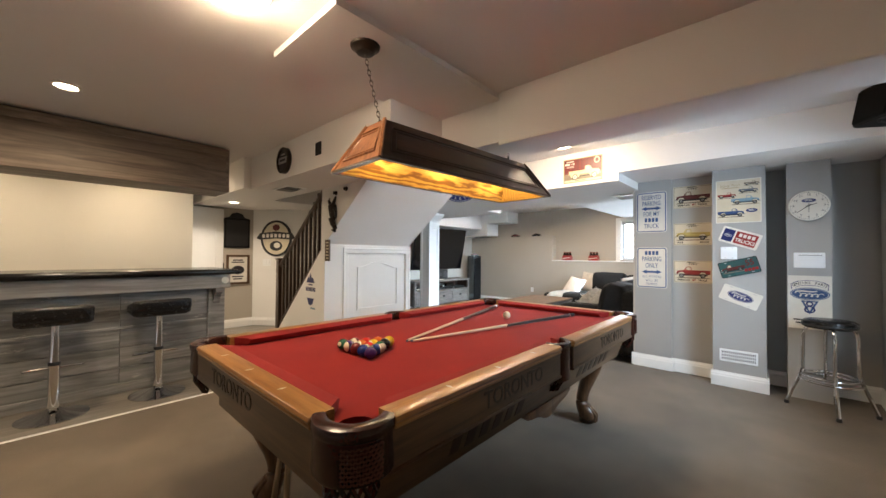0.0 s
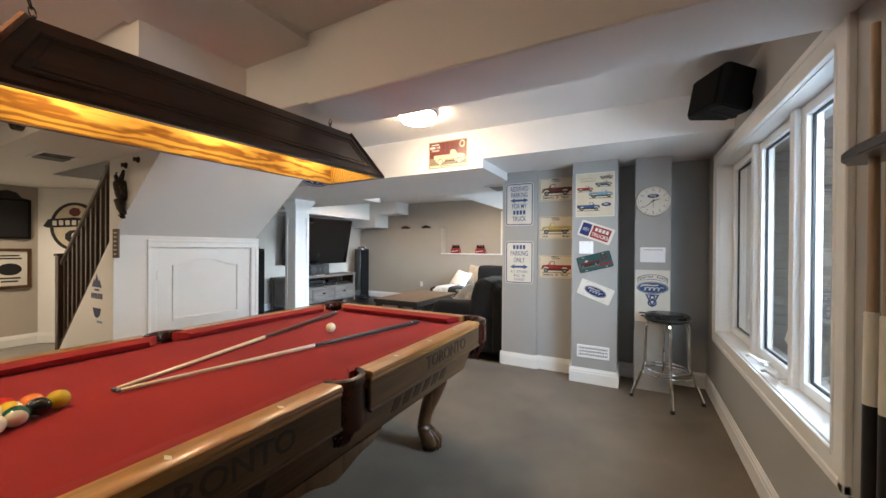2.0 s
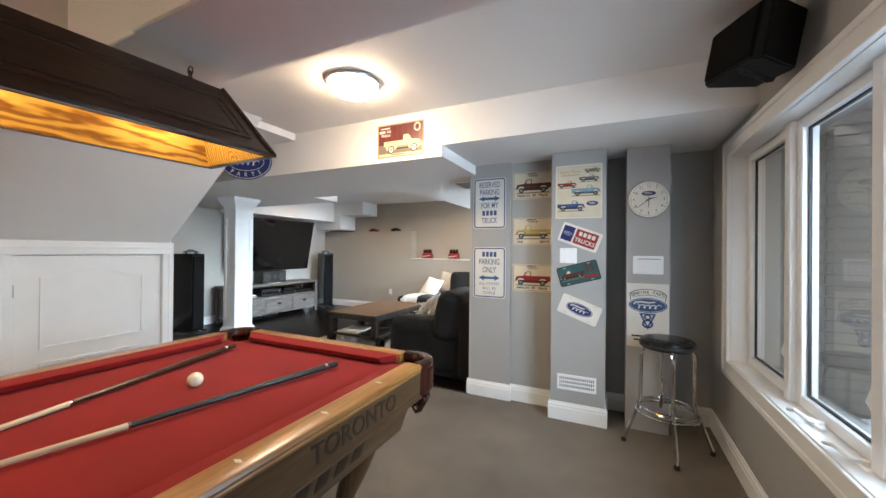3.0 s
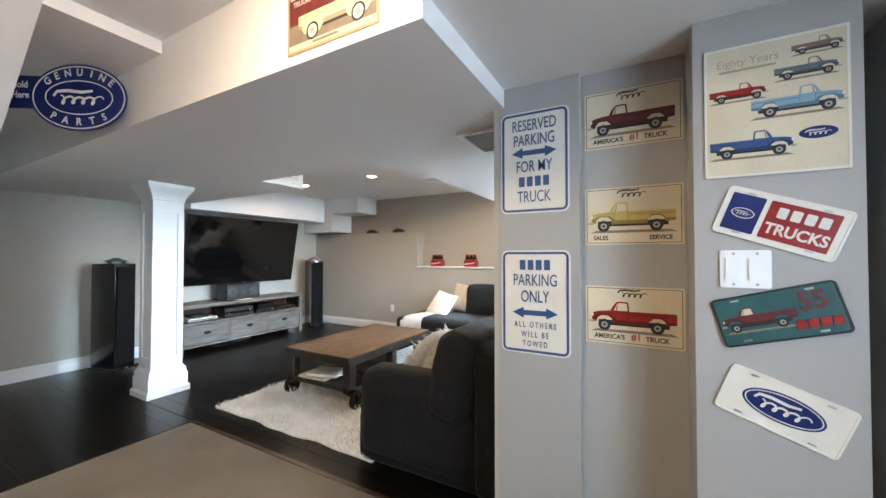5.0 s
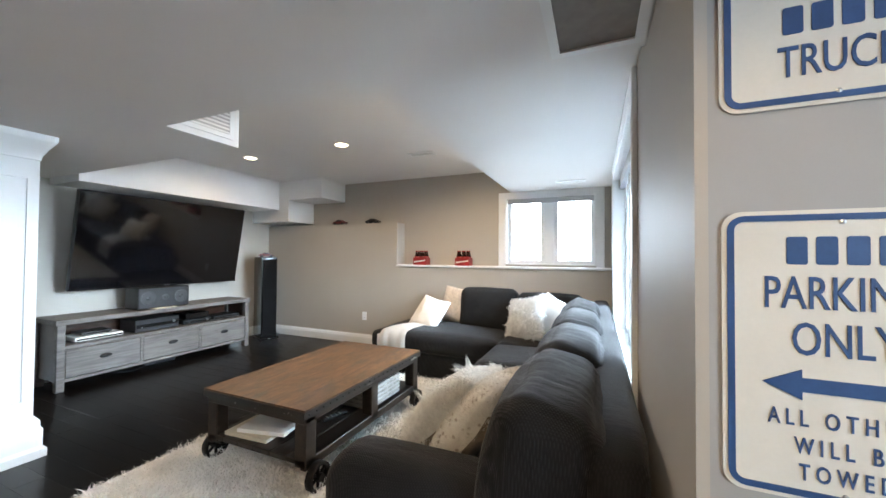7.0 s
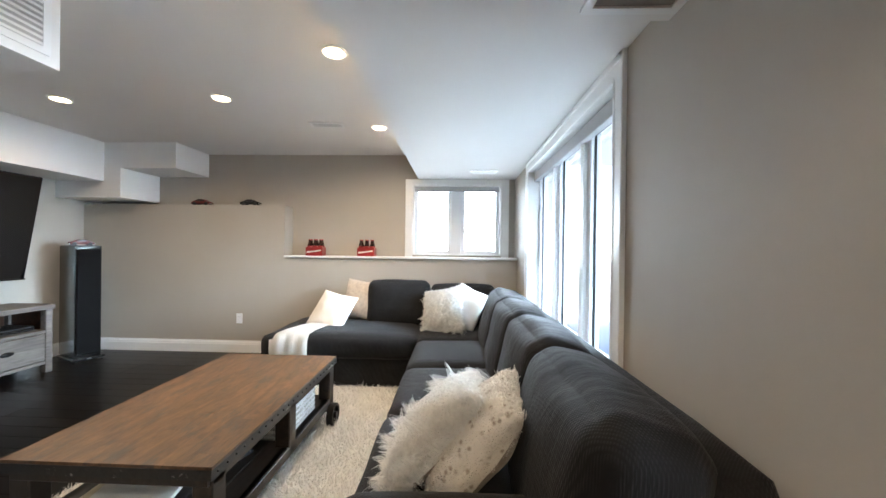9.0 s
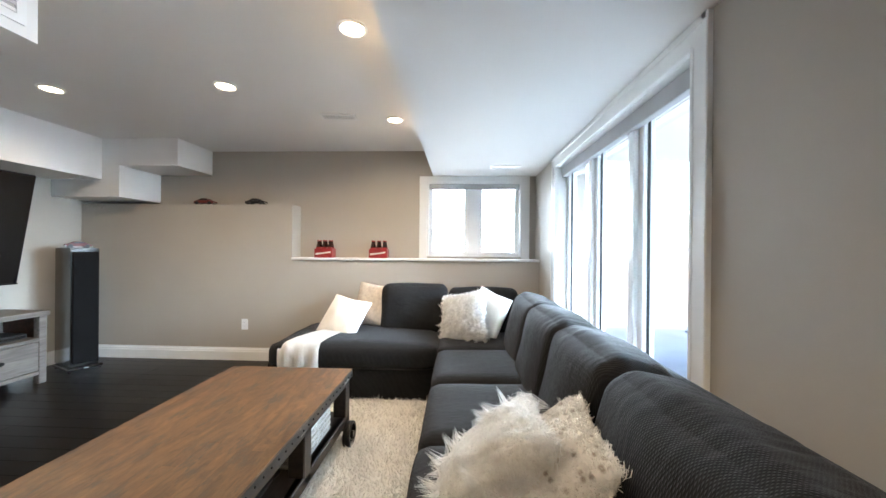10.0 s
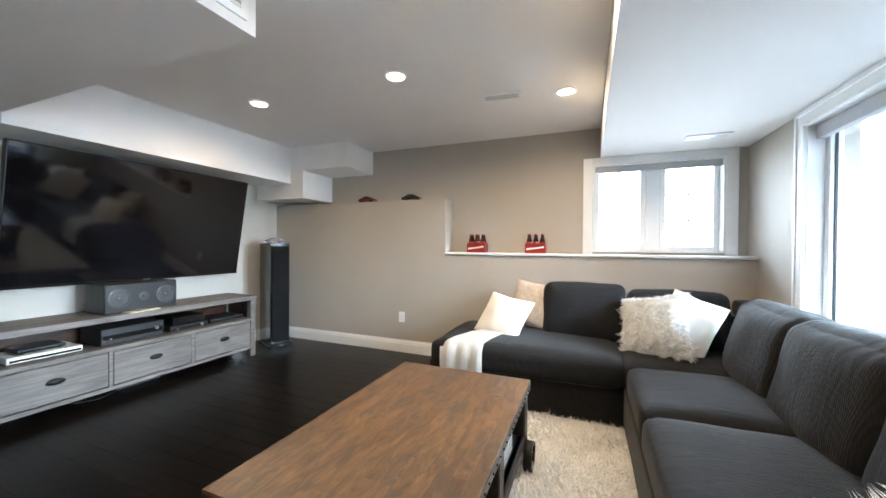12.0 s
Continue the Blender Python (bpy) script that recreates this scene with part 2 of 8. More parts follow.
M_CUE = wood("cue_maple", (0.34, 0.23, 0.14), (0.50, 0.37, 0.25), 2, 1.2, 0.3, 0.3, 0.1)
M_WORNIRON = wood("worn_black_iron", (0.010, 0.009, 0.008), (0.024, 0.021, 0.018), 1, 3.0, 0.4, 0, 0.4, 0, (0.42, 0.40, 0.37), 1.0, 0.60)
M_STAIN = wood("dark_stair_wood", (0.03, 0.017, 0.010), (0.075, 0.042, 0.024), 2, 1.2, 0.35, 0.2, 0.2)
M_SIGNW = plain("white_enamel", (0.70, 0.67, 0.60), 0.35, 0.04, 7, 160, 0.06)
M_SIGNB = plain("blue_enamel", (0.035, 0.085, 0.22), 0.35, 0.12, 9, 160, 0.08)
M_NAVY = plain("navy_enamel", (0.012, 0.022, 0.13), 0.32, 0.12, 9, 160, 0.05)
M_RED = plain("red_enamel", (0.29, 0.018, 0.016), 0.3, 0.15, 9, 160, 0.05)
M_CREAM = plain("cream_print", (0.62, 0.55, 0.41), 0.4, 0.08, 6, 160, 0.05)
M_TAN = plain("tan_print", (0.42, 0.32, 0.18), 0.4, 0.12, 6, 160, 0.05)
M_YELLOWP = plain("mustard_print", (0.50, 0.38, 0.11), 0.4, 0.1, 8, 160, 0.05)
M_BLUEP = plain("sky_blue_print", (0.20, 0.34, 0.45), 0.4, 0.1, 8, 160, 0.05)
M_GREEN = plain("dark_green_print", (0.025, 0.095, 0.095), 0.35, 0.2, 9, 160, 0.05)
M_INK = plain("black_print", (0.012, 0.012, 0.014), 0.45, 0.1, 8, 160, 0.02)
M_MAROON = plain("maroon_print", (0.12, 0.014, 0.013), 0.4, 0.15, 9, 160, 0.05)
# dark brown of the table's lettering and carved bands, which lie on the oak
M_ENGRAVE = plain("engraved_dark_stain", (0.022, 0.011, 0.006), 0.45, 0.2, 20, 160, 0.2)
M_PEARL = plain("pearl_inlay", (0.80, 0.76, 0.66), 0.2, 0.1, 60, 160, 0.02)
M_LENS = glow("lit_lamp_lens", (1.0, 0.80, 0.52), 3.0)
M_DOME = glow("lit_frosted_dome", (1.0, 0.77, 0.52), 9.5)
M_BULB = glow("lit_bulb", (1.0, 0.80, 0.50), 18.0)
M_OUTWHITE = plain("pale_grey_brick", (0.40, 0.39, 0.37), 0.8, 0.08, 8, 90, 0.4, 0.003)
M_DECK = wood("deck_timber", (0.05, 0.04, 0.032), (0.13, 0.105, 0.085), 1, 0.8, 0.8, 0, 0.4, 0.3)
M_SNOW = plain("pale_patio_stone", (0.36, 0.355, 0.35), 0.9, 0.12, 2, 60, 0.5, 0.004)
M_BLUEGREY = plain("blue_grey_resin", (0.11, 0.135, 0.165), 0.5, 0.1, 8, 160, 0.1)
M_FENCE = plain("pale_fence_paint", (0.30, 0.29, 0.275), 0.8, 0.12, 8, 90, 0.3, 0.002)
M_RING = plain("dark_grey_driver", (0.06, 0.06, 0.062), 0.35, 0.1, 20, 200, 0.1, 0.001, 0.3)
# light passes through the fur's strands
_nt = M_FUR.node_tree
_t, _m = _nt.nodes.new("ShaderNodeBsdfTranslucent"), _nt.nodes.new("ShaderNodeMixShader")
_t.inputs["Color"].default_value, _m.inputs[0].default_value = (0.90, 0.89, 0.87, 1), 0.32
_nt.links.new(_nt.nodes["Principled BSDF"].outputs[0], _m.inputs[1])
_nt.links.new(_t.outputs[0], _m.inputs[2])
_nt.links.new(_m.outputs[0], _nt.nodes["Material Output"].inputs["Surface"])

# ---- mesh helpers ----
def box(bm, x0, x1, y0, y1, z0, z1, bevel=0.0, seg=1):
    r = bmesh.ops.create_cube(bm, size=1.0)
    c, s = Vector(((x0 + x1) / 2, (y0 + y1) / 2, (z0 + z1) / 2)), (abs(x1 - x0), abs(y1 - y0), abs(z1 - z0))
    for v in r["verts"]:
        v.co = Vector((v.co.x * s[0], v.co.y * s[1], v.co.z * s[2])) + c
    if bevel:
        es = list({e for v in r["verts"] for e in v.link_edges})
        bmesh.ops.bevel(bm, geom=es, offset=bevel, segments=seg, affect="EDGES", profile=0.7)
    return bm


def boxed(*a, **k):
    return box(bmesh.new(), *a, **k)


def prism(bm, pts, z0, z1, m=None):
    """A polygon of the plan, drawn up from z0 to z1; m turns the whole."""
    lo = [bm.verts.new((x, y, z0)) for x, y in pts]
    hi = [bm.verts.new((x, y, z1)) for x, y in pts]
    n = len(pts)
    bm.faces.new(hi)
    bm.faces.new(lo[::-1])
    for i in range(n):
        j = (i + 1) % n
        bm.faces.new((lo[i], lo[j], hi[j], hi[i]))
    if m is not None:
        for v in lo + hi:
            v.co = m @ v.co
    return bm


def lathe(bm, prof, n=24, m=None, cap=True):
    """Turned shape: radius and height rows, round z."""
    rings = [[bm.verts.new((r * math.cos(2 * math.pi * i / n), r * math.sin(2 * math.pi * i / n), z)) for i in range(n)] for r, z in prof]
    for a, b in zip(rings, rings[1:]):
        for i in range(n):
            bm.faces.new((a[i], a[(i + 1) % n], b[(i + 1) % n], b[i]))
    if cap:
        bm.faces.new(rings[0][::-1])
        bm.faces.new(rings[-1])
    if m is not None:
        for ring in rings:
            for v in ring:
                v.co = m @ v.co
    return bm


def tube(bm, pts, r, n=8, closed=False):
    """A round bar along points; r is one radius or one for each point."""
    pts = [Vector(p) for p in pts]
    k = len(pts)
    rs = r if isinstance(r, (list, tuple)) else [r] * k
    up = Vector((0.0123, 0.0371, 1))
    rings = []
    for i, p in enumerate(pts):
        a = pts[(i - 1) % k] if closed or i else p
        c = pts[(i + 1) % k] if closed or i < k - 1 else p
        d = (c - a).normalized()
        u = d.cross(up)
        u = u.normalized() if u.length > 1e-3 else Vector((1, 0, 0))
        w = d.cross(u)
        rings.append([bm.verts.new(p + rs[i] * (math.cos(2 * math.pi * j / n) * u + math.sin(2 * math.pi * j / n) * w)) for j in range(n)])
    pairs = list(zip(rings, rings[1:])) + ([(rings[-1], rings[0])] if closed else [])
    for a, b in pairs:
        for j in range(n):
            bm.faces.new((a[j], a[(j + 1) % n], b[(j + 1) % n], b[j]))
    if not closed:
        bm.faces.new(rings[0][::-1])
        bm.faces.new(rings[-1])
    return bm


def ball(bm, c, r, n=12, sc=(1, 1, 1)):
    res = bmesh.ops.create_uvsphere(bm, u_segments=n * 2, v_segments=n, radius=r)
    for v in res["verts"]:
        v.co = Vector((v.co.x * sc[0], v.co.y * sc[1], v.co.z * sc[2])) + Vector(c)
    return bm


def soft(bm, sx, sy, sz, r, puff=(0, 0, 0), n=9, c=(0, 0, 0), m=None, lump=0.0, seed=0.0):
    """A stuffed block with rounded edges; puff: how far the middle of each pair of faces swells."""
    vs, grid = [], {}
    k = n + 1
    for ax in range(3):
        for sg in (-1, 1):
            ids = {}
            for i in range(k + 1):
                for j in range(k + 1):
                    q = [0.0, 0.0, 0.0]
                    q[ax], q[(ax + 1) % 3], q[(ax + 2) % 3] = sg, 2 * i / k - 1, 2 * j / k - 1
                    key = tuple(round(a, 4) for a in q)
                    if key not in grid:
                        grid[key] = bm.verts.new(q)
                        vs.append(grid[key])
                    ids[i, j] = grid[key]
            for i in range(k):
                for j in range(k):
                    f = (ids[i, j], ids[i + 1, j], ids[i + 1, j + 1], ids[i, j + 1])
                    bm.faces.new(f if sg > 0 else f[::-1])
    h = Vector((sx / 2, sy / 2, sz / 2))
    for v in vs:
        q = v.co.copy()
        u = [math.copysign(abs(a) ** 0.8, a) for a in q]
        p = Vector((u[0] * h.x, u[1] * h.y, u[2] * h.z))
        core = Vector([max(-(h[i] - r), min(h[i] - r, p[i])) for i in range(3)])
        d = p - core
        if d.length > 1e-6:
            p = core + d.normalized() * min(r, max(d.length, r if max(abs(a) for a in q) > 0.999 else 0))
        for i in range(3):
            j, k = (i + 1) % 3, (i + 2) % 3
            p[i] += q[i] * puff[i] * (1 - q[j] ** 2) * (1 - q[k] ** 2)
        if lump:
            p += lump * noise.noise_vector(p * 5.0 + Vector((seed, seed * 2, 7)))
        v.co = p
        v.co += Vector(c)
        if m is not None:
            v.co = m @ v.co
    return bm


def mesh(bm, smooth=None):
    me = bpy.data.meshes.new("shape")
    bmesh.ops.recalc_face_normals(bm, faces=bm.faces)
    bm.to_mesh(me)
    bm.free()
    if smooth:
        me.shade_smooth()
        me.set_sharp_from_angle(angle=radians(smooth))
    return me


def part(name, bm, material, parent=None, label="", smooth=35, m=None):
    me = mesh(bm, smooth) if isinstance(bm, bmesh.types.BMesh) else bm
    if not me.materials:
        me.materials.append(material)
    ob = new(name, me)
    ob.parent = parent
    if m is not None:
        ob.matrix_basis = m
    return tagged(ob, label)


def thing(name, m, label, category, group=""):
    ob = new(name)
    ob.empty_display_size = 0.1
    ob.matrix_basis = m
    return tagged(ob, label, category, group)


def solid(name, bm, material, label="", category="", smooth=None):
    """A piece of the setting."""
    return tagged(part(name, bm, material, None, "", smooth), label, category, "", "structure")


def words(body, size, depth=0.0015, align="CENTER", bold=0.0, wide=1.0):
    cu = bpy.data.curves.new("letters", "FONT")
    cu.body, cu.size, cu.extrude, cu.align_x, cu.align_y, cu.offset = body, size, depth, align, "CENTER", bold
    cu.resolution_u = 3
    ob = new("letters", cu)
    ob.scale = (wide, 1, 1)
    bpy.context.view_layer.update()
    me = bpy.data.meshes.new_from_object(ob.evaluated_get(bpy.context.evaluated_depsgraph_get()))
    bpy.data.objects.remove(ob)
    bpy.data.curves.remove(cu)
    if wide != 1.0:
        me.transform(Matrix.Diagonal((wide, 1, 1, 1)))
    me.materials.clear()
    return me


def rrect(w, h, r, n=5, cx=0.0, cy=0.0):
    pts = []
    for sx, sy, a in ((1, 1, 0), (-1, 1, 90), (-1, -1, 180), (1, -1, 270)):
        for i in range(n + 1):
            t = radians(a + 90 * i / n)
            pts.append((cx + sx * (w / 2 - r) + r * math.cos(t), cy + sy * (h / 2 - r) + r * math.sin(t)))
    return pts


def oval(a, b, n=32, cx=0.0, cy=0.0):
    return [(cx + a * math.cos(2 * math.pi * i / n), cy + b * math.sin(2 * math.pi * i / n)) for i in range(n)]


def ringed(bm, outer, inner, z0, z1):
    """A flat band between two outlines of equal count."""
    rows = [[bm.verts.new((x, y, z)) for x, y in o] for o, z in ((outer, z0), (outer, z1), (inner, z1), (inner, z0))]
    n = len(outer)
    for a, b in zip(rows, rows[1:] + rows[:1]):
        for i in range(n):
            bm.faces.new((a[i], a[(i + 1) % n], b[(i + 1) % n], b[i]))
    return bm


def hairs(points, normals, length, width, droop, spread, rng, lay=(0, 0, 0)):
    """Tapered bent blades that stand on points; returns one mesh."""
    n = len(points)
    d = normals + np.array(lay) + spread * rng.normal(size=(n, 3))
    d /= np.linalg.norm(d, axis=1)[:, None]
    s = np.cross(d, rng.normal(size=(n, 3)))
    s /= np.linalg.norm(s, axis=1)[:, None] + 1e-9
    ln = length * (0.6 + 0.7 * rng.random(n))[:, None]
    side = spread * 0.9 * rng.normal(size=(n, 3))
    p1 = points + d * ln * 0.55
    p2 = p1 + (d + side + np.array([0, 0, -droop]) + np.array(lay)) * ln * 0.5
    w = s * width
    co = np.stack([points - w, points + w, p1 + 0.8 * w, p1 - 0.8 * w, p2], 1).reshape(-1, 3)
    faces = []
    for i in range(n):
        o = 5 * i
        faces += [(o, o + 1, o + 2, o + 3), (o + 3, o + 2, o + 4)]
    me = bpy.data.meshes.new("pile")
    me.from_pydata(co.tolist(), [], faces)
    return me


def tufts(me, clumps, per, length, rng, lay, keep=None):
    """Locks of long fur: strands of a lock lean together and meet at its tip."""
    c, nr = scatter(me, clumps, rng)
    if keep is not None:
        k = c[:, 2] > keep
        c, nr = c[k], nr[k]
    d = 0.75 * nr + np.array(lay) + 0.55 * rng.normal(size=c.shape)
    d /= np.linalg.norm(d, axis=1)[:, None]
    ln = length * (0.7 + 0.6 * rng.random(len(c)))
    c, d, nr, ln = (np.repeat(a, per, axis=0) for a in (c, d, nr, ln))
    off = 0.011 * rng.normal(size=c.shape)
    off -= nr * np.sum(off * nr, axis=1)[:, None]
    base = c + off - 0.004 * nr
    tip = c + d * ln[:, None] * (0.75 + 0.4 * rng.random(len(c)))[:, None] + 0.35 * off + np.array([0, 0, -0.006])
    mid = (base + tip) / 2 + 0.18 * ln[:, None] * nr + 0.15 * off
    w = np.cross(d, rng.normal(size=c.shape))
    w *= 0.0011 / (np.linalg.norm(w, axis=1)[:, None] + 1e-9)
    co = np.stack([base - w, base + w, mid + w, mid - w, tip], 1).reshape(-1, 3)
    faces = []
    for o in range(0, 5 * len(c), 5):
        faces += [(o, o + 1, o + 2, o + 3), (o + 3, o + 2, o + 4)]
    out = bpy.data.meshes.new("fur")
    out.from_pydata(co.tolist(), [], faces)
    return out


def scatter(me, count, rng):
    """Even random points on a mesh, with the normals there."""
    me.calc_loop_triangles()
    co = np.array([v.co for v in me.vertices])
    tri = np.array([t.vertices for t in me.loop_triangles])
    a, b, c = co[tri[:, 0]], co[tri[:, 1]], co[tri[:, 2]]
    nr = np.cross(b - a, c - a)
    ar = np.linalg.norm(nr, axis=1)
    k = rng.choice(len(tri), count, p=ar / ar.sum())
    u, v = rng.random(count), rng.random(count)
    f = u + v > 1
    u[f], v[f] = 1 - u[f], 1 - v[f]
    return a[k] + u[:, None] * (b - a)[k] + v[:, None] * (c - a)[k], nr[k] / ar[k][:, None]


def facing(pos, n, roll=0.0):
    """Lay a thing's z along n, its y upward."""
    n = Vector(n).normalized()
    x = Vector((0, 0, 1)).cross(n).normalized()
    y = n.cross(x)
    return Matrix.Translation(pos) @ Matrix((x, y, n)).transposed().to_4x4() @ pose(0, 0, 0, 0, 0, roll)



# ---- the setting: floors, walls, ceilings ----
H, LOW = 2.382, 2.02

solid("floor_carpet", prism(bmesh.new(), [(-3.37, -1.8), (1.05, -1.8), (1.05, 5.0), (-0.6, 5.0), (-0.84, 4.775), (-3.4, 4.775), (-3.4, 3.76), (-3.37, 2.4)], -0.05, 0.0), M_CARPET,
      "grey-brown loop pile carpet with faint mottling", "carpet")
floor_wood = solid("floor_hardwood", prism(bmesh.new(), [(-3.41, 3.76), (-3.41, 4.784), (-0.6, 4.784), (-0.6, 8.6), (-6.1, 8.6), (-6.1, 3.76)], -0.06, -0.012), M_DARKFLOOR,
                   "espresso stained hardwood floor, satin finish", "floor")
floor_grey = solid("floor_bar", prism(bmesh.new(), [(-6.6, -1.8), (-3.38, -1.8), (-3.38, 2.35), (-3.5, 2.35), (-3.5, 3.76), (-6.6, 3.76)], -0.06, -0.012), M_GREYFLOOR,
                   "pale grey washed plank floor by the bar", "floor")
solid("floor_edge_strip", boxed(-3.405, -0.84, 4.765, 4.80, -0.004, 0.006, bevel=0.003), M_STAIN, "dark transition strip between carpet and hardwood", "trim")
solid("floor_edge_strip_bar", boxed(-3.39, -3.36, -1.8, 2.35, -0.004, 0.005, bevel=0.003), M_TRIM, "pale transition strip beside the carpet", "trim")
solid("ceiling", boxed(-6.7, 1.35, -1.9, 9.1, H, H + 0.1), M_CEIL, "smooth white painted ceiling", "ceiling")


def holed_x(x0, x1, y0, y1, z1, oy0, oy1, oz0, oz1, z0=0.0):
    """A wall that stands along y with one opening."""
    bm = ringed(bmesh.new(), [(y0, z0), (y1, z0), (y1, z1), (y0, z1)], [(oy0, oz0), (oy1, oz0), (oy1, oz1), (oy0, oz1)], x0, x1)
    for v in bm.verts:
        v.co = v.co.zxy
    return bm


solid("wall_pool_east", holed_x(1.05, 1.33, -1.9, 5.28, H, 2.62, 4.57, 0.61, 1.96), M_GREY, "grey painted wall round the long window", "wall")
solid("wall_signs", prism(bmesh.new(), [(-0.82, 4.785), (-0.46, 4.785), (-0.46, 4.82), (-0.082, 4.82), (-0.082, 4.625), (0.315, 4.625), (0.315, 5.0), (0.455, 5.0), (0.455, 4.70),
      (0.735, 4.70), (0.735, 5.0), (1.05, 5.0), (1.05, 5.28), (-0.82, 5.28)], 0, H), M_GREY, "grey painted wall with stepped pillars", "wall")
solid("wall_living_return", boxed(-0.84, -0.82, 4.785, 5.28, 0, H), M_WALL, "greige painted return beside the long window", "wall")
solid("wall_living_east", holed_x(-0.84, -0.58, 5.28, 8.9, H, 5.83, 7.71, 0.60, 2.0), M_WALL, "greige painted wall round the long window", "wall")
solid("wall_living_half", prism(bmesh.new(), [(-6.0, 0), (-0.58, 0), (-0.58, 1.125), (-3.55, 1.125), (-3.55, 1.735), (-6.0, 1.735)], -8.9, -8.37, pose(0, 0, 0, 90, 0, 0)), M_WALL, "greige half wall with a stepped ledge", "wall")
_bm = ringed(bmesh.new(), [(-3.55, 1.125), (-0.58, 1.125), (-0.58, H), (-3.55, H)], [(-2.07, 1.17), (-1.0, 1.17), (-1.0, 2.02), (-2.07, 2.02)], 8.585, 8.9)
for _v in _bm.verts:
    _v.co = _v.co.xzy
solid("wall_living_north", _bm, M_WALL, "greige painted wall above the ledge", "wall")
solid("wall_living_north_side", boxed(-6.0, -3.55, 8.585, 8.9, 1.735, H), M_WALL, "greige painted wall above the high ledge", "wall")
solid("wall_tv", boxed(-6.25, -6.0, 3.72, 8.9, 0, H), M_WALL, "greige painted wall behind the television", "wall")
solid("wall_south", boxed(-6.7, 1.33, -2.05, -1.9, 0, H), M_GREY, "plain grey painted wall", "wall")
solid("wall_bar_back", boxed(-5.85, -5.6, -1.9, 1.52, 0, H), M_BARWALL, "cream painted wall behind the bar", "wall")
solid("wall_hall_west", boxed(-6.6, -6.4, 1.4, 2.62, 0, H), M_WALL, "greige painted hall wall", "wall")
solid("wall_hall_angle", prism(bmesh.new(), [(-6.4, 2.6), (-5.2, 3.45), (-5.2, 3.74), (-6.6, 3.74), (-6.6, 2.6)], 0, H), M_WHITE, "pale angled hall wall", "wall")
solid("wall_hall_close", boxed(-6.6, -5.62, 1.20, 1.36, 0, H), M_BARWALL, "cream hall return wall", "wall")
solid("wall_stair_back", boxed(-6.0, -3.62, 3.66, 3.74, 0, H), M_WHITE, "white painted stair wall", "wall")

# the boxed-in stair, whose underside leans out over the closet door
_side = [(-4.95, 0), (-3.5, 0), (-3.5, 1.37), (-2.22, H), (-3.58, H), (-3.58, 1.31)]
_bm = bmesh.new()
prism(_bm, [(x, z) for x, z in _side], 0, 0.07, pose(0, 2.42, 0, 90, 0, 0))
solid("wall_stair_side", _bm, M_WHITE, "white painted stair side panel under the banister", "wall")
_bm = prism(bmesh.new(), [(2.42, 0), (2.66, 0), (2.66, 1.262), (3.60, 1.262), (3.60, 0), (3.70, 0), (3.70, 1.37), (2.42, 1.37)], -3.62, -3.5)
for _v in _bm.verts:
    _v.co = _v.co.zxy
solid("wall_closet", _bm, M_WHITE, "white wall round the under-stair door", "wall")
_bm = bmesh.new()
prism(_bm, [(-3.5, 1.37), (-2.22, H), (-2.34, H), (-3.62, 1.37)], 0.0, 1.24, pose(0, 3.66, 0, 90, 0, 0))
solid("wall_stair_underside", _bm, M_WHITE, "white sloping underside of the upper stair", "wall")

# dropped bulkheads and soffits
solid("ceiling_panel", boxed(-1.70, -1.055, 1.01, 2.31, H - 0.035, H), M_CEIL, "slightly lowered white ceiling panel", "ceiling")
solid("ceiling_beam", boxed(-1.045, 1.05, 2.265, 2.62, 2.012, H, bevel=0.006), M_CEIL, "white boxed ceiling beam", "ceiling")
solid("ceiling_beam_end", boxed(-1.62, -1.05, 2.31, 2.66, 2.05, H, bevel=0.004), M_CEIL, "white boxed beam end beside the stair", "ceiling")
solid("ceiling_stair_bulkhead", prism(bmesh.new(), [(-6.4, 1.70), (-4.2, 1.70), (-4.2, 1.78), (-1.62, 1.78), (-1.62, 2.35), (-4.95, 2.35), (-4.95, 3.6), (-6.4, 3.6)], LOW, H), M_CEIL, "white boxed bulkhead beside the stair", "ceiling")
solid("ceiling_stair_box", boxed(-2.7, -1.62, 2.35, 2.68, LOW + 0.02, H), M_CEIL, "white boxed bulkhead end above the stair", "ceiling")
_bm = bmesh.new()
prism(_bm, [(-6.0, 4.06), (-0.79, 4.06), (-0.79, 4.785), (-0.84, 4.785), (-0.84, 5.453), (-2.005, 5.453), (-2.005, 5.30), (-3.30, 5.30), (-3.30, 5.76), (-6.0, 5.76)], LOW, H)
solid("ceiling_low_bulkhead", _bm, M_CEIL, "wide low white bulkhead between the two rooms", "ceiling")
solid("ceiling_sign_soffit", boxed(-0.79, 1.05, 4.06, 5.0, 2.105, H), M_CEIL, "white soffit above the sign wall", "ceiling")
solid("ceiling_window_soffit", boxed(-2.005, -0.84, 5.453, 8.585, 2.09, H), M_CEIL, "white soffit along the long window", "ceiling")
solid("ceiling_tv_soffit", boxed(-6.0, -5.44, 5.76, 8.06, 1.955, H), M_CEIL, "white boxed soffit above the television", "ceiling")
solid("ceiling_corner_box", boxed(-6.0, -5.25, 8.06, 8.585, 1.775, 2.1), M_CEIL, "white boxed duct in the corner", "ceiling")
solid("ceiling_corner_duct", boxed(-6.0, -4.62, 8.06, 8.585, 2.1, H), M_CEIL, "white upper boxed duct in the corner", "ceiling")
solid("ceiling_step", boxed(-6.0, -2.29, 3.66, 4.06, 2.32, H), M_CEIL, "shallow white ceiling step", "ceiling")


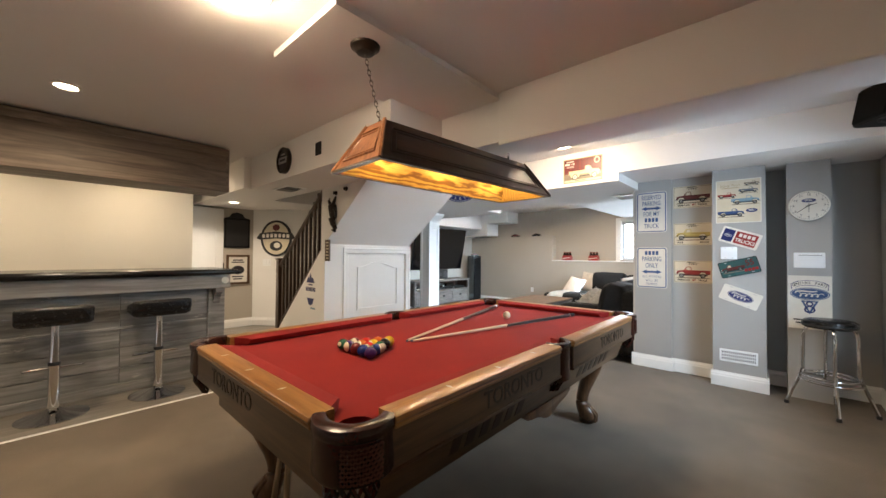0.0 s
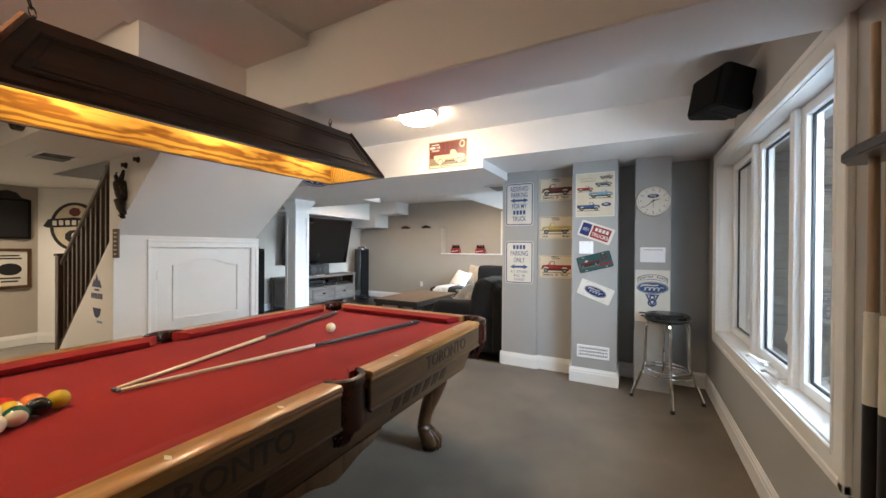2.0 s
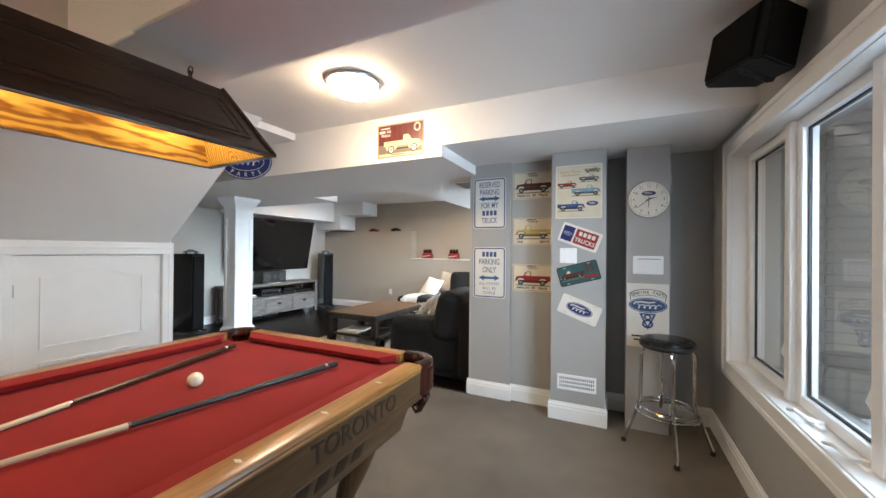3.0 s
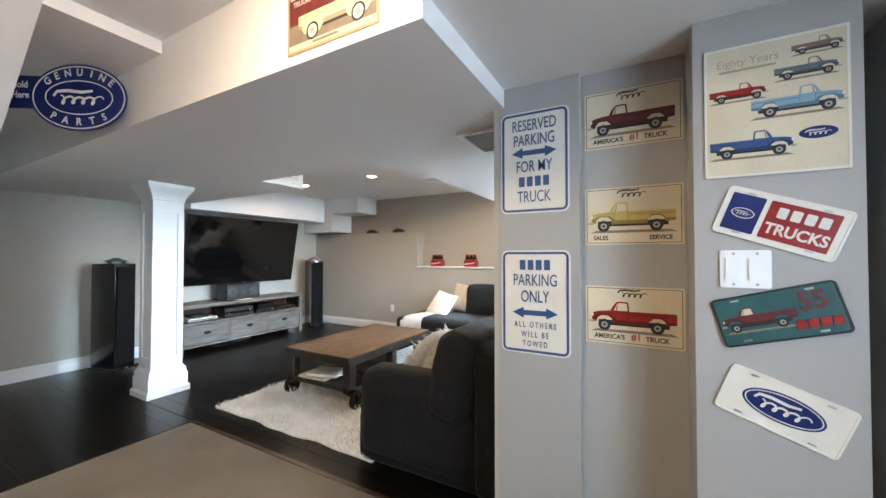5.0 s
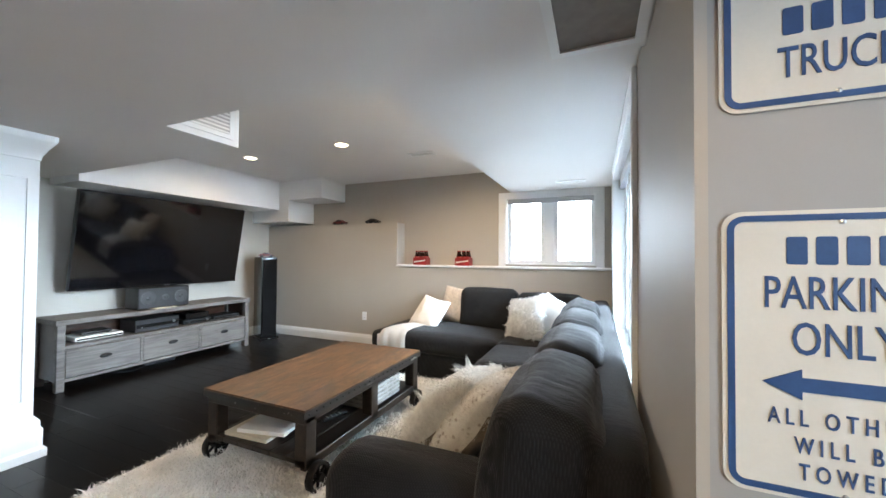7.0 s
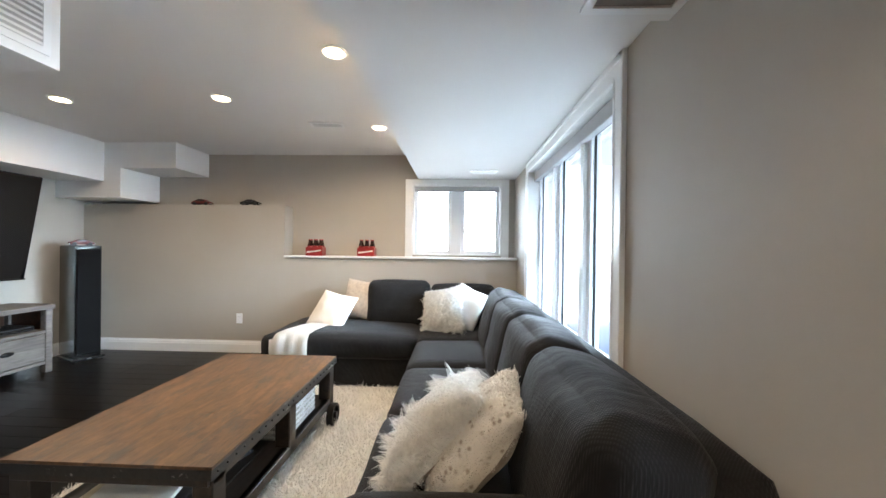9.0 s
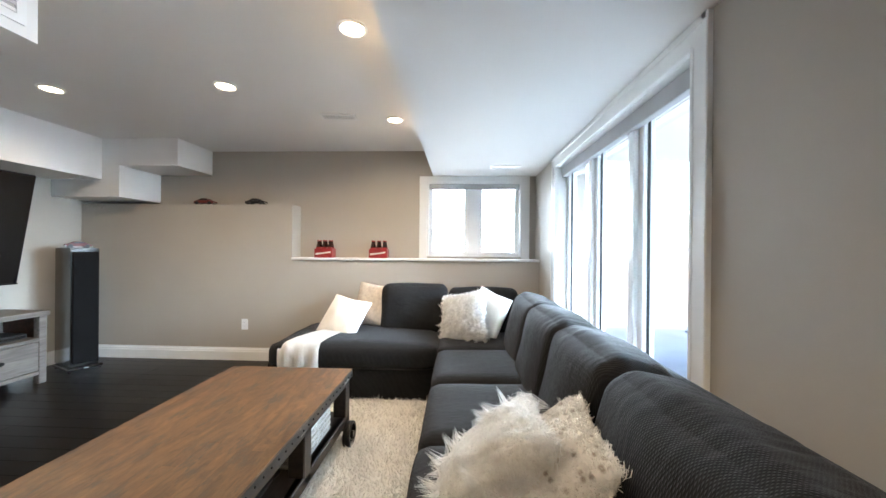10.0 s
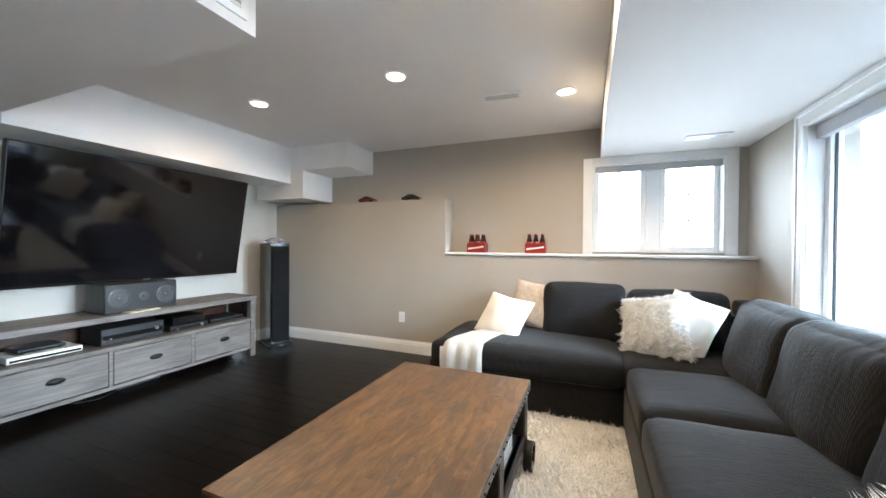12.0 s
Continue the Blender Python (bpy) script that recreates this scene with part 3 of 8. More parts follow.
# ---- trim ----
def skirting(name, a, b, n, h=0.14, label="white moulded baseboard"):
    """A stepped board from a to b; n: the way into the room."""
    a, b, n = Vector((*a, 0)), Vector((*b, 0)), Vector((*n, 0))
    prof = [(0, 0), (0.016, 0), (0.016, h * 0.68), (0.012, h * 0.74), (0.012, h * 0.82), (0.006, h * 0.92), (0.004, h), (0, h)]
    bm = bmesh.new()
    ra = [bm.verts.new(a + n * d + Vector((0, 0, z))) for d, z in prof]
    rb = [bm.verts.new(b + n * d + Vector((0, 0, z))) for d, z in prof]
    for i in range(len(prof)):
        j = (i + 1) % len(prof)
        bm.faces.new((ra[i], ra[j], rb[j], rb[i]))
    bm.faces.new(ra)
    bm.faces.new(rb[::-1])
    return solid(name, bm, M_TRIM, label, "baseboard")


for _a, _b, _nn in [((-0.856, 4.785), (-0.444, 4.785), (0, -1)), ((-0.46, 4.82), (-0.098, 4.82), (0, -1)), ((-0.098, 4.625), (0.331, 4.625), (0, -1)), ((0.315, 5.0), (1.05, 5.0), (0, -1)),
                    ((1.05, 5.0), (1.05, -1.9), (-1, 0)), ((-6.0, 3.74), (-6.0, 8.37), (1, 0)), ((-6.0, 8.37), (-0.84, 8.37), (0, -1)), ((-0.84, 8.37), (-0.84, 4.785), (-1, 0)),
                    ((-0.082, 4.82), (-0.082, 4.625), (-1, 0)), ((0.315, 4.625), (0.315, 5.0), (1, 0)), ((-6.4, 1.5), (-6.4, 2.6), (1, 0)), ((-6.4, 2.6), (-5.2, 3.45), (0.578, -0.816))]:
    skirting("baseboard", _a, _b, _nn)
solid("trim_ledge", boxed(-3.55, -0.84, 8.345, 8.585, 1.125, 1.15, bevel=0.006), M_TRIM, "white painted ledge board on the half wall", "ledge")


def casing(bm, x, y0, y1, z0, z1, w=0.09, t=0.022, n=-1):
    """A moulded frame round an opening in a wall that stands along y."""
    for a, b, c, d in ((y0 - w, y0, z0 - w, z1 + w), (y1, y1 + w, z0 - w, z1 + w), (y0, y1, z0 - w, z0), (y0, y1, z1, z1 + w)):
        box(bm, x, x + n * t * 0.7, a, b, c, d)
    for a, b, c, d in ((y0 - w, y0 - w + 0.03, z0 - w, z1 + w), (y1 + w - 0.03, y1 + w, z0 - w, z1 + w), (y0 - w, y1 + w, z0 - w, z0 - w + 0.03), (y0 - w, y1 + w, z1 + w - 0.03, z1 + w)):
        box(bm, x, x + n * t, a - 0.001, b + 0.001, c - 0.001, d + 0.001, bevel=0.004)
    for a, b, c, d in ((y0 - 0.012, y0 + 0.008, z0, z1), (y1 - 0.008, y1 + 0.012, z0, z1), (y0, y1, z0 - 0.012, z0 + 0.008), (y0, y1, z1 - 0.008, z1 + 0.012)):
        box(bm, x + 0.1, x + n * (t - 0.004), a, b, c, d, bevel=0.003)
    return bm


def side_window(name, label, x, y0, y1, z0, z1, depth, bars):
    """Three casements side by side in a wall along y."""
    win = tagged(new(name), label, "window", "", "structure")
    part("window_frame", casing(bmesh.new(), x, y0, y1, z0, z1), M_TRIM, win, "white moulded wooden casing")
    gx = x + depth
    bm = bmesh.new()
    box(bm, x + 0.005, gx + 0.06, y0, y0 + 0.012, z0, z1)
    box(bm, x + 0.005, gx + 0.06, y1 - 0.012, y1, z0, z1)
    box(bm, x + 0.005, gx + 0.06, y0, y1, z1 - 0.012, z1)
    part("jamb", bm, M_TRIM, win)
    part("window_sill", boxed(x - 0.005, gx + 0.06, y0, y1, z0, z0 + 0.014, bevel=0.003), M_TRIM, win)
    edges = [y0 + 0.012, *bars, y1 - 0.012]
    for b in bars:
        part("mullion", boxed(gx - 0.055, gx + 0.05, b - 0.03, b + 0.03, z0 + 0.014, z1 - 0.012, bevel=0.004), M_VINYL, win)
    for a, b in zip(edges, edges[1:]):
        a, b = a + 0.03 * (a in bars), b - 0.03 * (b in bars)
        c, d = z0 + 0.014, z1 - 0.012
        bm = bmesh.new()
        for q in ((a, a + 0.05, c, d), (b - 0.05, b, c, d), (a + 0.05, b - 0.05, c, c + 0.05), (a + 0.05, b - 0.05, d - 0.05, d)):
            box(bm, gx - 0.03, gx + 0.035, *q, bevel=0.004)
        sash = part("sash", bm, M_VINYL, win)
        bm = bmesh.new()
        for q in ((a + 0.05, a + 0.058, c + 0.05, d - 0.05), (b - 0.058, b - 0.05, c + 0.05, d - 0.05), (a + 0.058, b - 0.058, c + 0.05, c + 0.058), (a + 0.058, b - 0.058, d - 0.058, d - 0.05)):
            box(bm, gx - 0.008, gx + 0.008, *q)
        part("gasket", bm, M_BLACK, sash, "black rubber gasket")
        pane = part("pane", boxed(gx - 0.003, gx + 0.003, a + 0.05, b - 0.05, c + 0.05, d - 0.05), M_GLASS, sash, "clear glass pane")
        pane.visible_shadow = False
    return win


window_1 = side_window("window_1", "long white three-pane casement window with crank handles", 1.05, 2.62, 4.57, 0.61, 1.96, 0.12, (3.27, 3.92))
window_2 = side_window("window_2", "long white three-pane window with a raised blind", -0.84, 5.83, 7.71, 0.60, 2.0, 0.12, (6.46, 7.08))
for _y, _z in ((3.62, 0.635), (3.33, 0.63)):
    _bm = bmesh.new()
    tube(_bm, [(1.13, _y, _z), (1.08, _y, _z + 0.012), (1.055, _y + 0.03, _z + 0.03), (1.05, _y + 0.09, _z + 0.012)], [0.012, 0.010, 0.008, 0.007])
    soft(_bm, 0.03, 0.10, 0.02, 0.009, n=3, c=(1.11, _y, _z - 0.005))
    part("crank_handle", _bm, M_VINYL, window_1)
for _y in (3.31, 3.96):
    part("latch", tube(bmesh.new(), [(1.135, _y, 0.80), (1.115, _y - 0.004, 0.84), (1.125, _y - 0.008, 0.90)], [0.008, 0.009, 0.006]), M_VINYL, window_1)
part("blind", boxed(-0.80, -0.755, 5.85, 7.69, 1.90, 1.985, bevel=0.004), plain("pale_grey_blind", (0.46, 0.46, 0.47), 0.8, 0.06, 8, 300, 0.2), window_2, "pale grey rolled-up blind")
part("crank_handle", tube(bmesh.new(), [(-0.75, 5.98, 0.63), (-0.80, 5.98, 0.645), (-0.83, 6.01, 0.66), (-0.835, 6.07, 0.64)], [0.012, 0.01, 0.008, 0.007]), M_VINYL, window_2)

# the small window above the ledge
window_3 = tagged(new("window_3"), "small white two-pane window with grille bars above the ledge", "window", "", "structure")
_bm = bmesh.new()
for _q in ((-2.16, -2.07, 1.15, 2.088), (-1.0, -0.91, 1.15, 2.088), (-2.07, -1.0, 2.02, 2.088)):
    box(_bm, _q[0], _q[1], 8.563, 8.585, _q[2], _q[3], bevel=0.004)
part("window_frame", _bm, M_TRIM, window_3, "white wooden casing")
_bm = bmesh.new()
box(_bm, -2.07, -2.055, 8.57, 8.76, 1.17, 2.02)
box(_bm, -1.015, -1.0, 8.57, 8.76, 1.17, 2.02)
box(_bm, -2.055, -1.015, 8.57, 8.76, 2.005, 2.02)
part("jamb", _bm, M_TRIM, window_3)
part("window_sill", boxed(-2.055, -1.015, 8.565, 8.76, 1.17, 1.185), M_TRIM, window_3)
part("blind", boxed(-2.05, -1.02, 8.60, 8.63, 1.945, 2.005, bevel=0.003), plain("pale_blind", (0.5, 0.5, 0.5), 0.8, 0.06, 8, 300, 0.2), window_3, "pale rolled-up blind")
part("mullion", boxed(-1.60, -1.48, 8.67, 8.74, 1.185, 2.005, bevel=0.004), M_VINYL, window_3)
for _a, _b in ((-2.055, -1.60), (-1.48, -1.015)):
    _bm = bmesh.new()
    for _q in ((_a, _a + 0.045, 1.185, 2.005), (_b - 0.045, _b, 1.185, 2.005), (_a + 0.045, _b - 0.045, 1.185, 1.23), (_a + 0.045, _b - 0.045, 1.96, 2.005)):
        box(_bm, _q[0], _q[1], 8.68, 8.735, _q[2], _q[3], bevel=0.003)
    _sash = part("sash", _bm, M_VINYL, window_3)
    part("pane", boxed(_a + 0.045, _b - 0.045, 8.702, 8.708, 1.23, 1.96), M_GLASS, _sash).visible_shadow = False
    _bm = bmesh.new()
    _m = (_a + _b) / 2
    box(_bm, _m - 0.007, _m + 0.007, 8.699, 8.7015, 1.23, 1.96)
    for _z in (1.47, 1.71):
        box(_bm, _a + 0.045, _b - 0.045, 8.6965, 8.699, _z - 0.007, _z + 0.007)
    part("grille", _bm, M_VINYL, _sash)

# the under-stair door
door_1 = tagged(new("door_1"), "low white panelled door with an arched top panel", "door", "", "structure")
_bm = bmesh.new()
for _q in ((2.59, 2.66, 0, 1.262), (3.60, 3.67, 0, 1.262), (2.59, 3.67, 1.262, 1.335)):
    box(_bm, -3.5, -3.482, *_q, bevel=0.004)
    box(_bm, -3.5, -3.476, _q[0] if _q[0] < 3.5 else _q[1] - 0.022, _q[0] + 0.022 if _q[0] < 3.5 and _q[3] < 1.3 else _q[1], _q[2] if _q[3] < 1.3 else 1.312, _q[3], bevel=0.003)
part("door_frame", _bm, M_TRIM, door_1)
_leaf = part("door_leaf", boxed(-3.545, -3.51, 2.665, 3.595, 0.012, 1.257, bevel=0.003), M_TRIM, door_1)


def arch_loop(y0, y1, z0, z1, rise, inset):
    pts = [(y0 + inset, z0 + inset), (y1 - inset, z0 + inset)]
    for i in range(17):
        u = i / 16
        y = y1 - inset + (y0 - y1 + 2 * inset) * u
        pts.append((y, z1 - inset + rise * (0.5 - 0.5 * math.cos(2 * math.pi * u)) ** 1.0))
    return pts


_m = pose(0, 0, 0, 90, 0, 90)
_bm = bmesh.new()
ringed(_bm, arch_loop(2.80, 3.46, 0.55, 1.09, 0.07, 0), arch_loop(2.80, 3.46, 0.55, 1.09, 0.07, 0.022), 0, 0.018)
ringed(_bm, arch_loop(2.80, 3.46, 0.10, 0.45, 0.0, 0), arch_loop(2.80, 3.46, 0.10, 0.45, 0.0, 0.022), 0, 0.018)
for _v in _bm.verts:
    _v.co = Vector((-3.512 + _v.co.z, _v.co.x, _v.co.y))
part("panel_moulding", _bm, M_TRIM, _leaf)
for _z in (1.0, 0.25):
    part("hinge", tube(bmesh.new(), [(-3.503, 2.664, _z - 0.045), (-3.503, 2.664, _z + 0.045)], 0.008), M_STEEL, door_1, "steel hinge")

# the open door by the hall
door_2 = tagged(new("door_2"), "white panelled door standing open in the hall", "door", "", "structure")
door_2.matrix_basis = pose(-6.37, 2.13, 0, 0, 0, -68)
_leaf = part("door_leaf", boxed(0, 0.76, -0.035, 0.0, 0.01, 1.985, bevel=0.003), M_TRIM, door_2)
_bm = bmesh.new()
for _z0, _z1 in ((0.15, 0.85), (1.0, 1.86)):
    ringed(_bm, [(0.12, _z0), (0.64, _z0), (0.64, _z1), (0.12, _z1)], [(0.14, _z0 + 0.02), (0.62, _z0 + 0.02), (0.62, _z1 - 0.02), (0.14, _z1 - 0.02)], 0, 0.008)
for _v in _bm.verts:
    _v.co = Vector((_v.co.x, _v.co.z - 0.002, _v.co.y))
part("panel_moulding", _bm, M_TRIM, _leaf)
for _z in (0.25, 1.05, 1.8):
    part("hinge", tube(bmesh.new(), [(0.0, 0.006, _z - 0.045), (0.0, 0.006, _z + 0.045)], 0.009), M_BRONZE, door_2, "dark bronze hinge")

# ---- outside the windows ----
solid("ground", boxed(-60, 60, -60, 80, -0.6, -0.25), M_SNOW, "pale stone patio and ground outside", "ground")
patio = thing("patio_roof", pose(3.0, 1.5, 2.5), "dark timber deck underside above the patio", "deck roof")
part("deck_slab", boxed(-1.67, 2.2, -4.5, 4.15, 0.02, 0.10), M_DECK, patio)
for _i in range(9):
    part("joist", boxed(-1.6, 2.2, -3.9 + 0.9 * _i, -3.82 + 0.9 * _i, -0.16, 0.02), M_DECK, patio)
part("beam", boxed(1.9, 2.05, -4.5, 3.6, -0.36, -0.16), M_DECK, patio)
for _y in (-2.6, 0.4, 3.4):
    part("post", boxed(1.9, 2.04, _y, _y + 0.14, -2.75, -0.36, bevel=0.008), M_DECK, patio)
fence = thing("fence", pose(7.2, 0, -0.25), "pale vertical board garden fence", "fence")
for _i in range(80):
    part("board", boxed(0, 0.03, -4 + 0.3 * _i, -3.74 + 0.3 * _i, 0, 1.75 + 0.015 * math.sin(_i * 2.3)), M_FENCE, fence)
part("rail", boxed(0.03, 0.08, -4, 20, 1.3, 1.4), M_FENCE, fence)
fence_n = thing("fence", pose(0, 13.0, -0.25), "pale vertical board garden fence", "fence")
for _i in range(46):
    part("board", boxed(-6.5 + 0.3 * _i, -6.24 + 0.3 * _i, 0, 0.03, 0, 1.55 + 0.015 * math.sin(_i * 1.7)), M_FENCE, fence_n)
planks = thing("plank_wall", pose(3.7, 1.5, -0.25), "weathered horizontal plank screen under the deck", "screen")
for _i in range(13):
    part("plank", boxed(0, 0.04, -5, 4.12, 0.195 * _i, 0.192 + 0.195 * _i, bevel=0.004), M_DECK, planks)
ret = thing("plank_wall", pose(0, 5.62, -0.25), "weathered horizontal plank screen under the deck", "screen")
for _i in range(13):
    part("plank", boxed(1.82, 3.7, 0, 0.04, 0.195 * _i, 0.192 + 0.195 * _i, bevel=0.004), M_DECK, ret)
pier = tagged(new("wall_brick_pier"), "pale painted brick pier outside the window", "brick pier", "", "structure")
part("core", boxed(1.36, 1.80, 4.76, 5.20, -0.25, 2.5), M_OUTWHITE, pier)
_b1 = mesh(boxed(0, 0.205, -0.012, 0, 0, 0.062, bevel=0.004))
_b1.materials.append(M_OUTWHITE)
for _r in range(38):
    for _c in range(2):
        part("brick", _b1, M_OUTWHITE, pier, m=pose(1.365 + 0.218 * _c + (0.0 if _r % 2 else 0.005), 4.76, -0.24 + 0.072 * _r))
bench = thing("deck_box", pose(1.15, 7.2, -0.25), "blue-grey resin storage bench outside the window", "bench")
part("body", boxed(-0.3, 0.3, -1.0, 1.0, 0, 0.70, bevel=0.02), M_BLUEGREY, bench)
part("lid", boxed(-0.33, 0.33, -1.03, 1.03, 0.70, 0.76, bevel=0.015), M_BLUEGREY, bench)


def garden_chair(m, label):
    ch = thing("garden_chair", m, label, "garden chair", "stacked garden chairs")
    for i in range(7):
        a = radians(-42 + 14 * i)
        bm = prism(bmesh.new(), [(-0.035, 0), (0.035, 0), (0.058, 0.62 + 0.10 * math.cos(a * 1.6)), (-0.058, 0.62 + 0.10 * math.cos(a * 1.6))], -0.011, 0.011)
        part("back_slat", bm, M_BLUEGREY, ch, m=pose(0.17 * math.sin(a), 0.05, 0.36, 68, math.degrees(-a) * 0.38, 0))
    for i in range(5):
        part("seat_slat", boxed(-0.28, 0.28, -0.5 + 0.1 * i, -0.41 + 0.1 * i, 0.30 + 0.014 * (4 - i), 0.325 + 0.014 * (4 - i), bevel=0.004), M_BLUEGREY, ch)
    for s in (-1, 1):
        part("arm", boxed(s * 0.34 - 0.06, s * 0.34 + 0.06, -0.55, 0.2, 0.53, 0.555, bevel=0.006), M_BLUEGREY, ch)
        part("leg", boxed(s * 0.32 - 0.02, s * 0.32 + 0.02, -0.52, -0.42, 0, 0.53, bevel=0.004), M_BLUEGREY, ch)
        part("leg", boxed(s * 0.32 - 0.02, s * 0.32 + 0.02, 0.08, 0.2, 0, 0.53, bevel=0.004), M_BLUEGREY, ch)
    return ch


for _i in range(4):
    garden_chair(pose(1.45 + 0.03 * _i, 8.80 - 0.03 * _i, -0.25 + 0.155 * _i, 0, 0, 140), "blue-grey resin garden chair in an outdoor stack")

# ---- the pool room: table, lamp, bar ----
TX, TY, TZ = -1.112, 1.944, 0.813          # table's middle and the top of its rails
PW, PL = 0.56, 1.142                      # half the playing field


def pool_table():
    t = thing("pool_table", pose(TX, TY, 0), "honey oak pool table with red cloth, leather pockets and carved legs", "pool table")
    # the bed, cut out round at its six pockets
    ex, ey = PW + 0.09, PL + 0.09
    quarter = [(ex - 0.052, 0.0), (ex - 0.046, 0.026), (ex - 0.026, 0.046), (ex, 0.052)]
    quarter += [(ex - 0.06 + 0.06 * math.cos(radians(a)), ey - 0.06 + 0.06 * math.sin(radians(a))) for a in range(0, -271, -30)]
    outline = quarter + [(-x, y) for x, y in quarter[::-1]]
    outline += [(-x, -y) for x, y in quarter[1:]] + [(x, -y) for x, y in quarter[:0:-1]]
    part("slate", prism(bmesh.new(), outline, 0.73, 0.768), M_FELT, t, "slate bed under red cloth")

    def cushion(a, b, n):
        a, b, n = Vector(a), Vector(b), Vector(n)
        d = (b - a).normalized()
        prof = [(0.068, 0.769), (0.012, 0.775), (0.0, 0.800), (0.012, 0.806), (0.068, 0.811)]
        bm = bmesh.new()
        ra = [bm.verts.new(a + n * u + d * (0.03 - 0.9 * u) + Vector((0, 0, z))) for u, z in prof]
        rb = [bm.verts.new(b + n * u - d * (0.03 - 0.9 * u) + Vector((0, 0, z))) for u, z in prof]
        for i in range(len(prof)):
            j = (i + 1) % len(prof)
            bm.faces.new((ra[i], ra[j], rb[j], rb[i]))
        bm.faces.new(ra)
        bm.faces.new(rb[::-1])
        part("cushion", bm, M_FELT, t, "red cloth cushion")

    g, s = 0.072, 0.066
    for sx in (-1, 1):
        cushion((sx * PW, -PL + g, 0), (sx * PW, -s, 0), (sx, 0, 0))
        cushion((sx * PW, s, 0), (sx * PW, PL - g, 0), (sx, 0, 0))
        cushion((-PW + g, sx * PL, 0), (PW - g, sx * PL, 0), (0, sx, 0))
    # rails, each with a moulded outer edge
    rail_prof = [(0.066, 0.745), (0.066, 0.813), (0.136, 0.813), (0.143, 0.809), (0.147, 0.799), (0.144, 0.792), (0.139, 0.790), (0.143, 0.784), (0.141, 0.777), (0.136, 0.774), (0.136, 0.745)]

    def rail(a, b, n, mat_):
        a, b, n = Vector(a), Vector(b), Vector(n)
        bm = bmesh.new()
        ra = [bm.verts.new(a + n * u + Vector((0, 0, z))) for u, z in rail_prof]
        rb = [bm.verts.new(b + n * u + Vector((0, 0, z))) for u, z in rail_prof]
        for i in range(len(rail_prof)):
            j = (i + 1) % len(rail_prof)
            bm.faces.new((ra[i], ra[j], rb[j], rb[i]))
        bm.faces.new(ra)
        bm.faces.new(rb[::-1])
        return part("rail", bm, mat_, t)

    def diamond(parent, x, y, along_x):
        a, b = (0.017, 0.007) if along_x else (0.007, 0.017)
        part("sight", prism(bmesh.new(), [(x - a, y), (x, y - b), (x + a, y), (x, y + b)], 0.8125, 0.8138), M_PEARL, parent, "pearl diamond inlay")

    for sx in (-1, 1):
        for y0, y1 in ((-PL + 0.022, -0.078), (0.078, PL - 0.022)):
            r = rail((sx * PW, y0, 0), (sx * PW, y1, 0), (sx, 0, 0), M_OAK)
            for k in (1, 2, 3):
                yy = (-PL if y0 < 0 else 0) + PL / 4 * k
                diamond(r, sx * (PW + 0.103), yy, True)
        r = rail((-PW + 0.022, sx * PL, 0), (PW - 0.022, sx * PL, 0), (0, sx, 0), M_OAKX)
        for k in (-1, 0, 1):
            diamond(r, 0.28 * k, sx * (PL + 0.103), False)
    # side boards, and the lower frame that leans in
    for sx in (-1, 1):
        for y0, y1 in ((-PL + 0.01, -0.075), (0.075, PL - 0.01)):
            b = part("side_board", boxed(sx * (PW + 0.118), sx * (PW + 0.138), y0, y1, 0.655, 0.782, bevel=0.004), M_APRON, t)
            part("bead", tube(bmesh.new(), [(sx * (PW + 0.138), y0, 0.664), (sx * (PW + 0.138), y1, 0.664)], 0.006), M_APRON, b)
            me = words("TORONTO", 0.088, 0.0012, bold=0.0012)
            part("lettering", me, M_ENGRAVE, b, "dark engraved lettering", None, pose(sx * (PW + 0.1385), (y0 + y1) / 2 + (0.12 if y0 < 0 else 0.1), 0.725, 90, 0, 90 * sx))
        b = part("side_board", boxed(-PW, PW, sx * (PL + 0.118), sx * (PL + 0.138), 0.655, 0.782, bevel=0.004), M_APRONX, t)
        part("lettering", words("TORONTO", 0.088, 0.0012, bold=0.0012), M_ENGRAVE, b, "dark engraved lettering", None, pose(0.1 * sx, sx * (PL + 0.1385), 0.725, 90, 0, 0 if sx < 0 else 180))
        fr = part("apron", prism(bmesh.new(), [(sx * 0.60, 0.655), (sx * 0.655, 0.655), (sx * 0.60, 0.50), (sx * 0.56, 0.50)], -PL + 0.02, PL - 0.02, pose(0, 0, 0, 90, 0, 0)), M_APRON, t)
        for k in (-1, 1):
            for i in range(6):
                y = k * 0.56 + (i - 2.5) * 0.088
                part("carved_mark", boxed(-0.001, 0.001, y - 0.026, y + 0.026, -0.036, 0.036), M_ENGRAVE, fr, "dark carved band", None, pose(sx * 0.6285, 0, 0.578, 0, sx * 19.5, 0))
        part("apron", boxed(-0.56, 0.56, sx * (PL - 0.005), sx * (PL + 0.045), 0.50, 0.655, bevel=0.006), M_APRONX, t)
        bm = prism(bmesh.new(), [(-0.30, 0.505), (0.30, 0.505), (0.26, 0.49), (0.20, 0.455), (0.12, 0.462), (0.06, 0.425), (0.0, 0.41), (-0.06, 0.425), (-0.12, 0.462), (-0.20, 0.455), (-0.26, 0.49)], -0.02, 0.02, pose(sx * 0.585, 0, 0, 90, 0, 90))
        bmesh.ops.bevel(bm, geom=list(bm.edges), offset=0.008, segments=2, affect="EDGES")
        part("carved_swag", bm, M_LEG, t)
    part("under_frame", boxed(-0.55, 0.55, -1.05, 1.05, 0.60, 0.73), M_WALNUT, t)
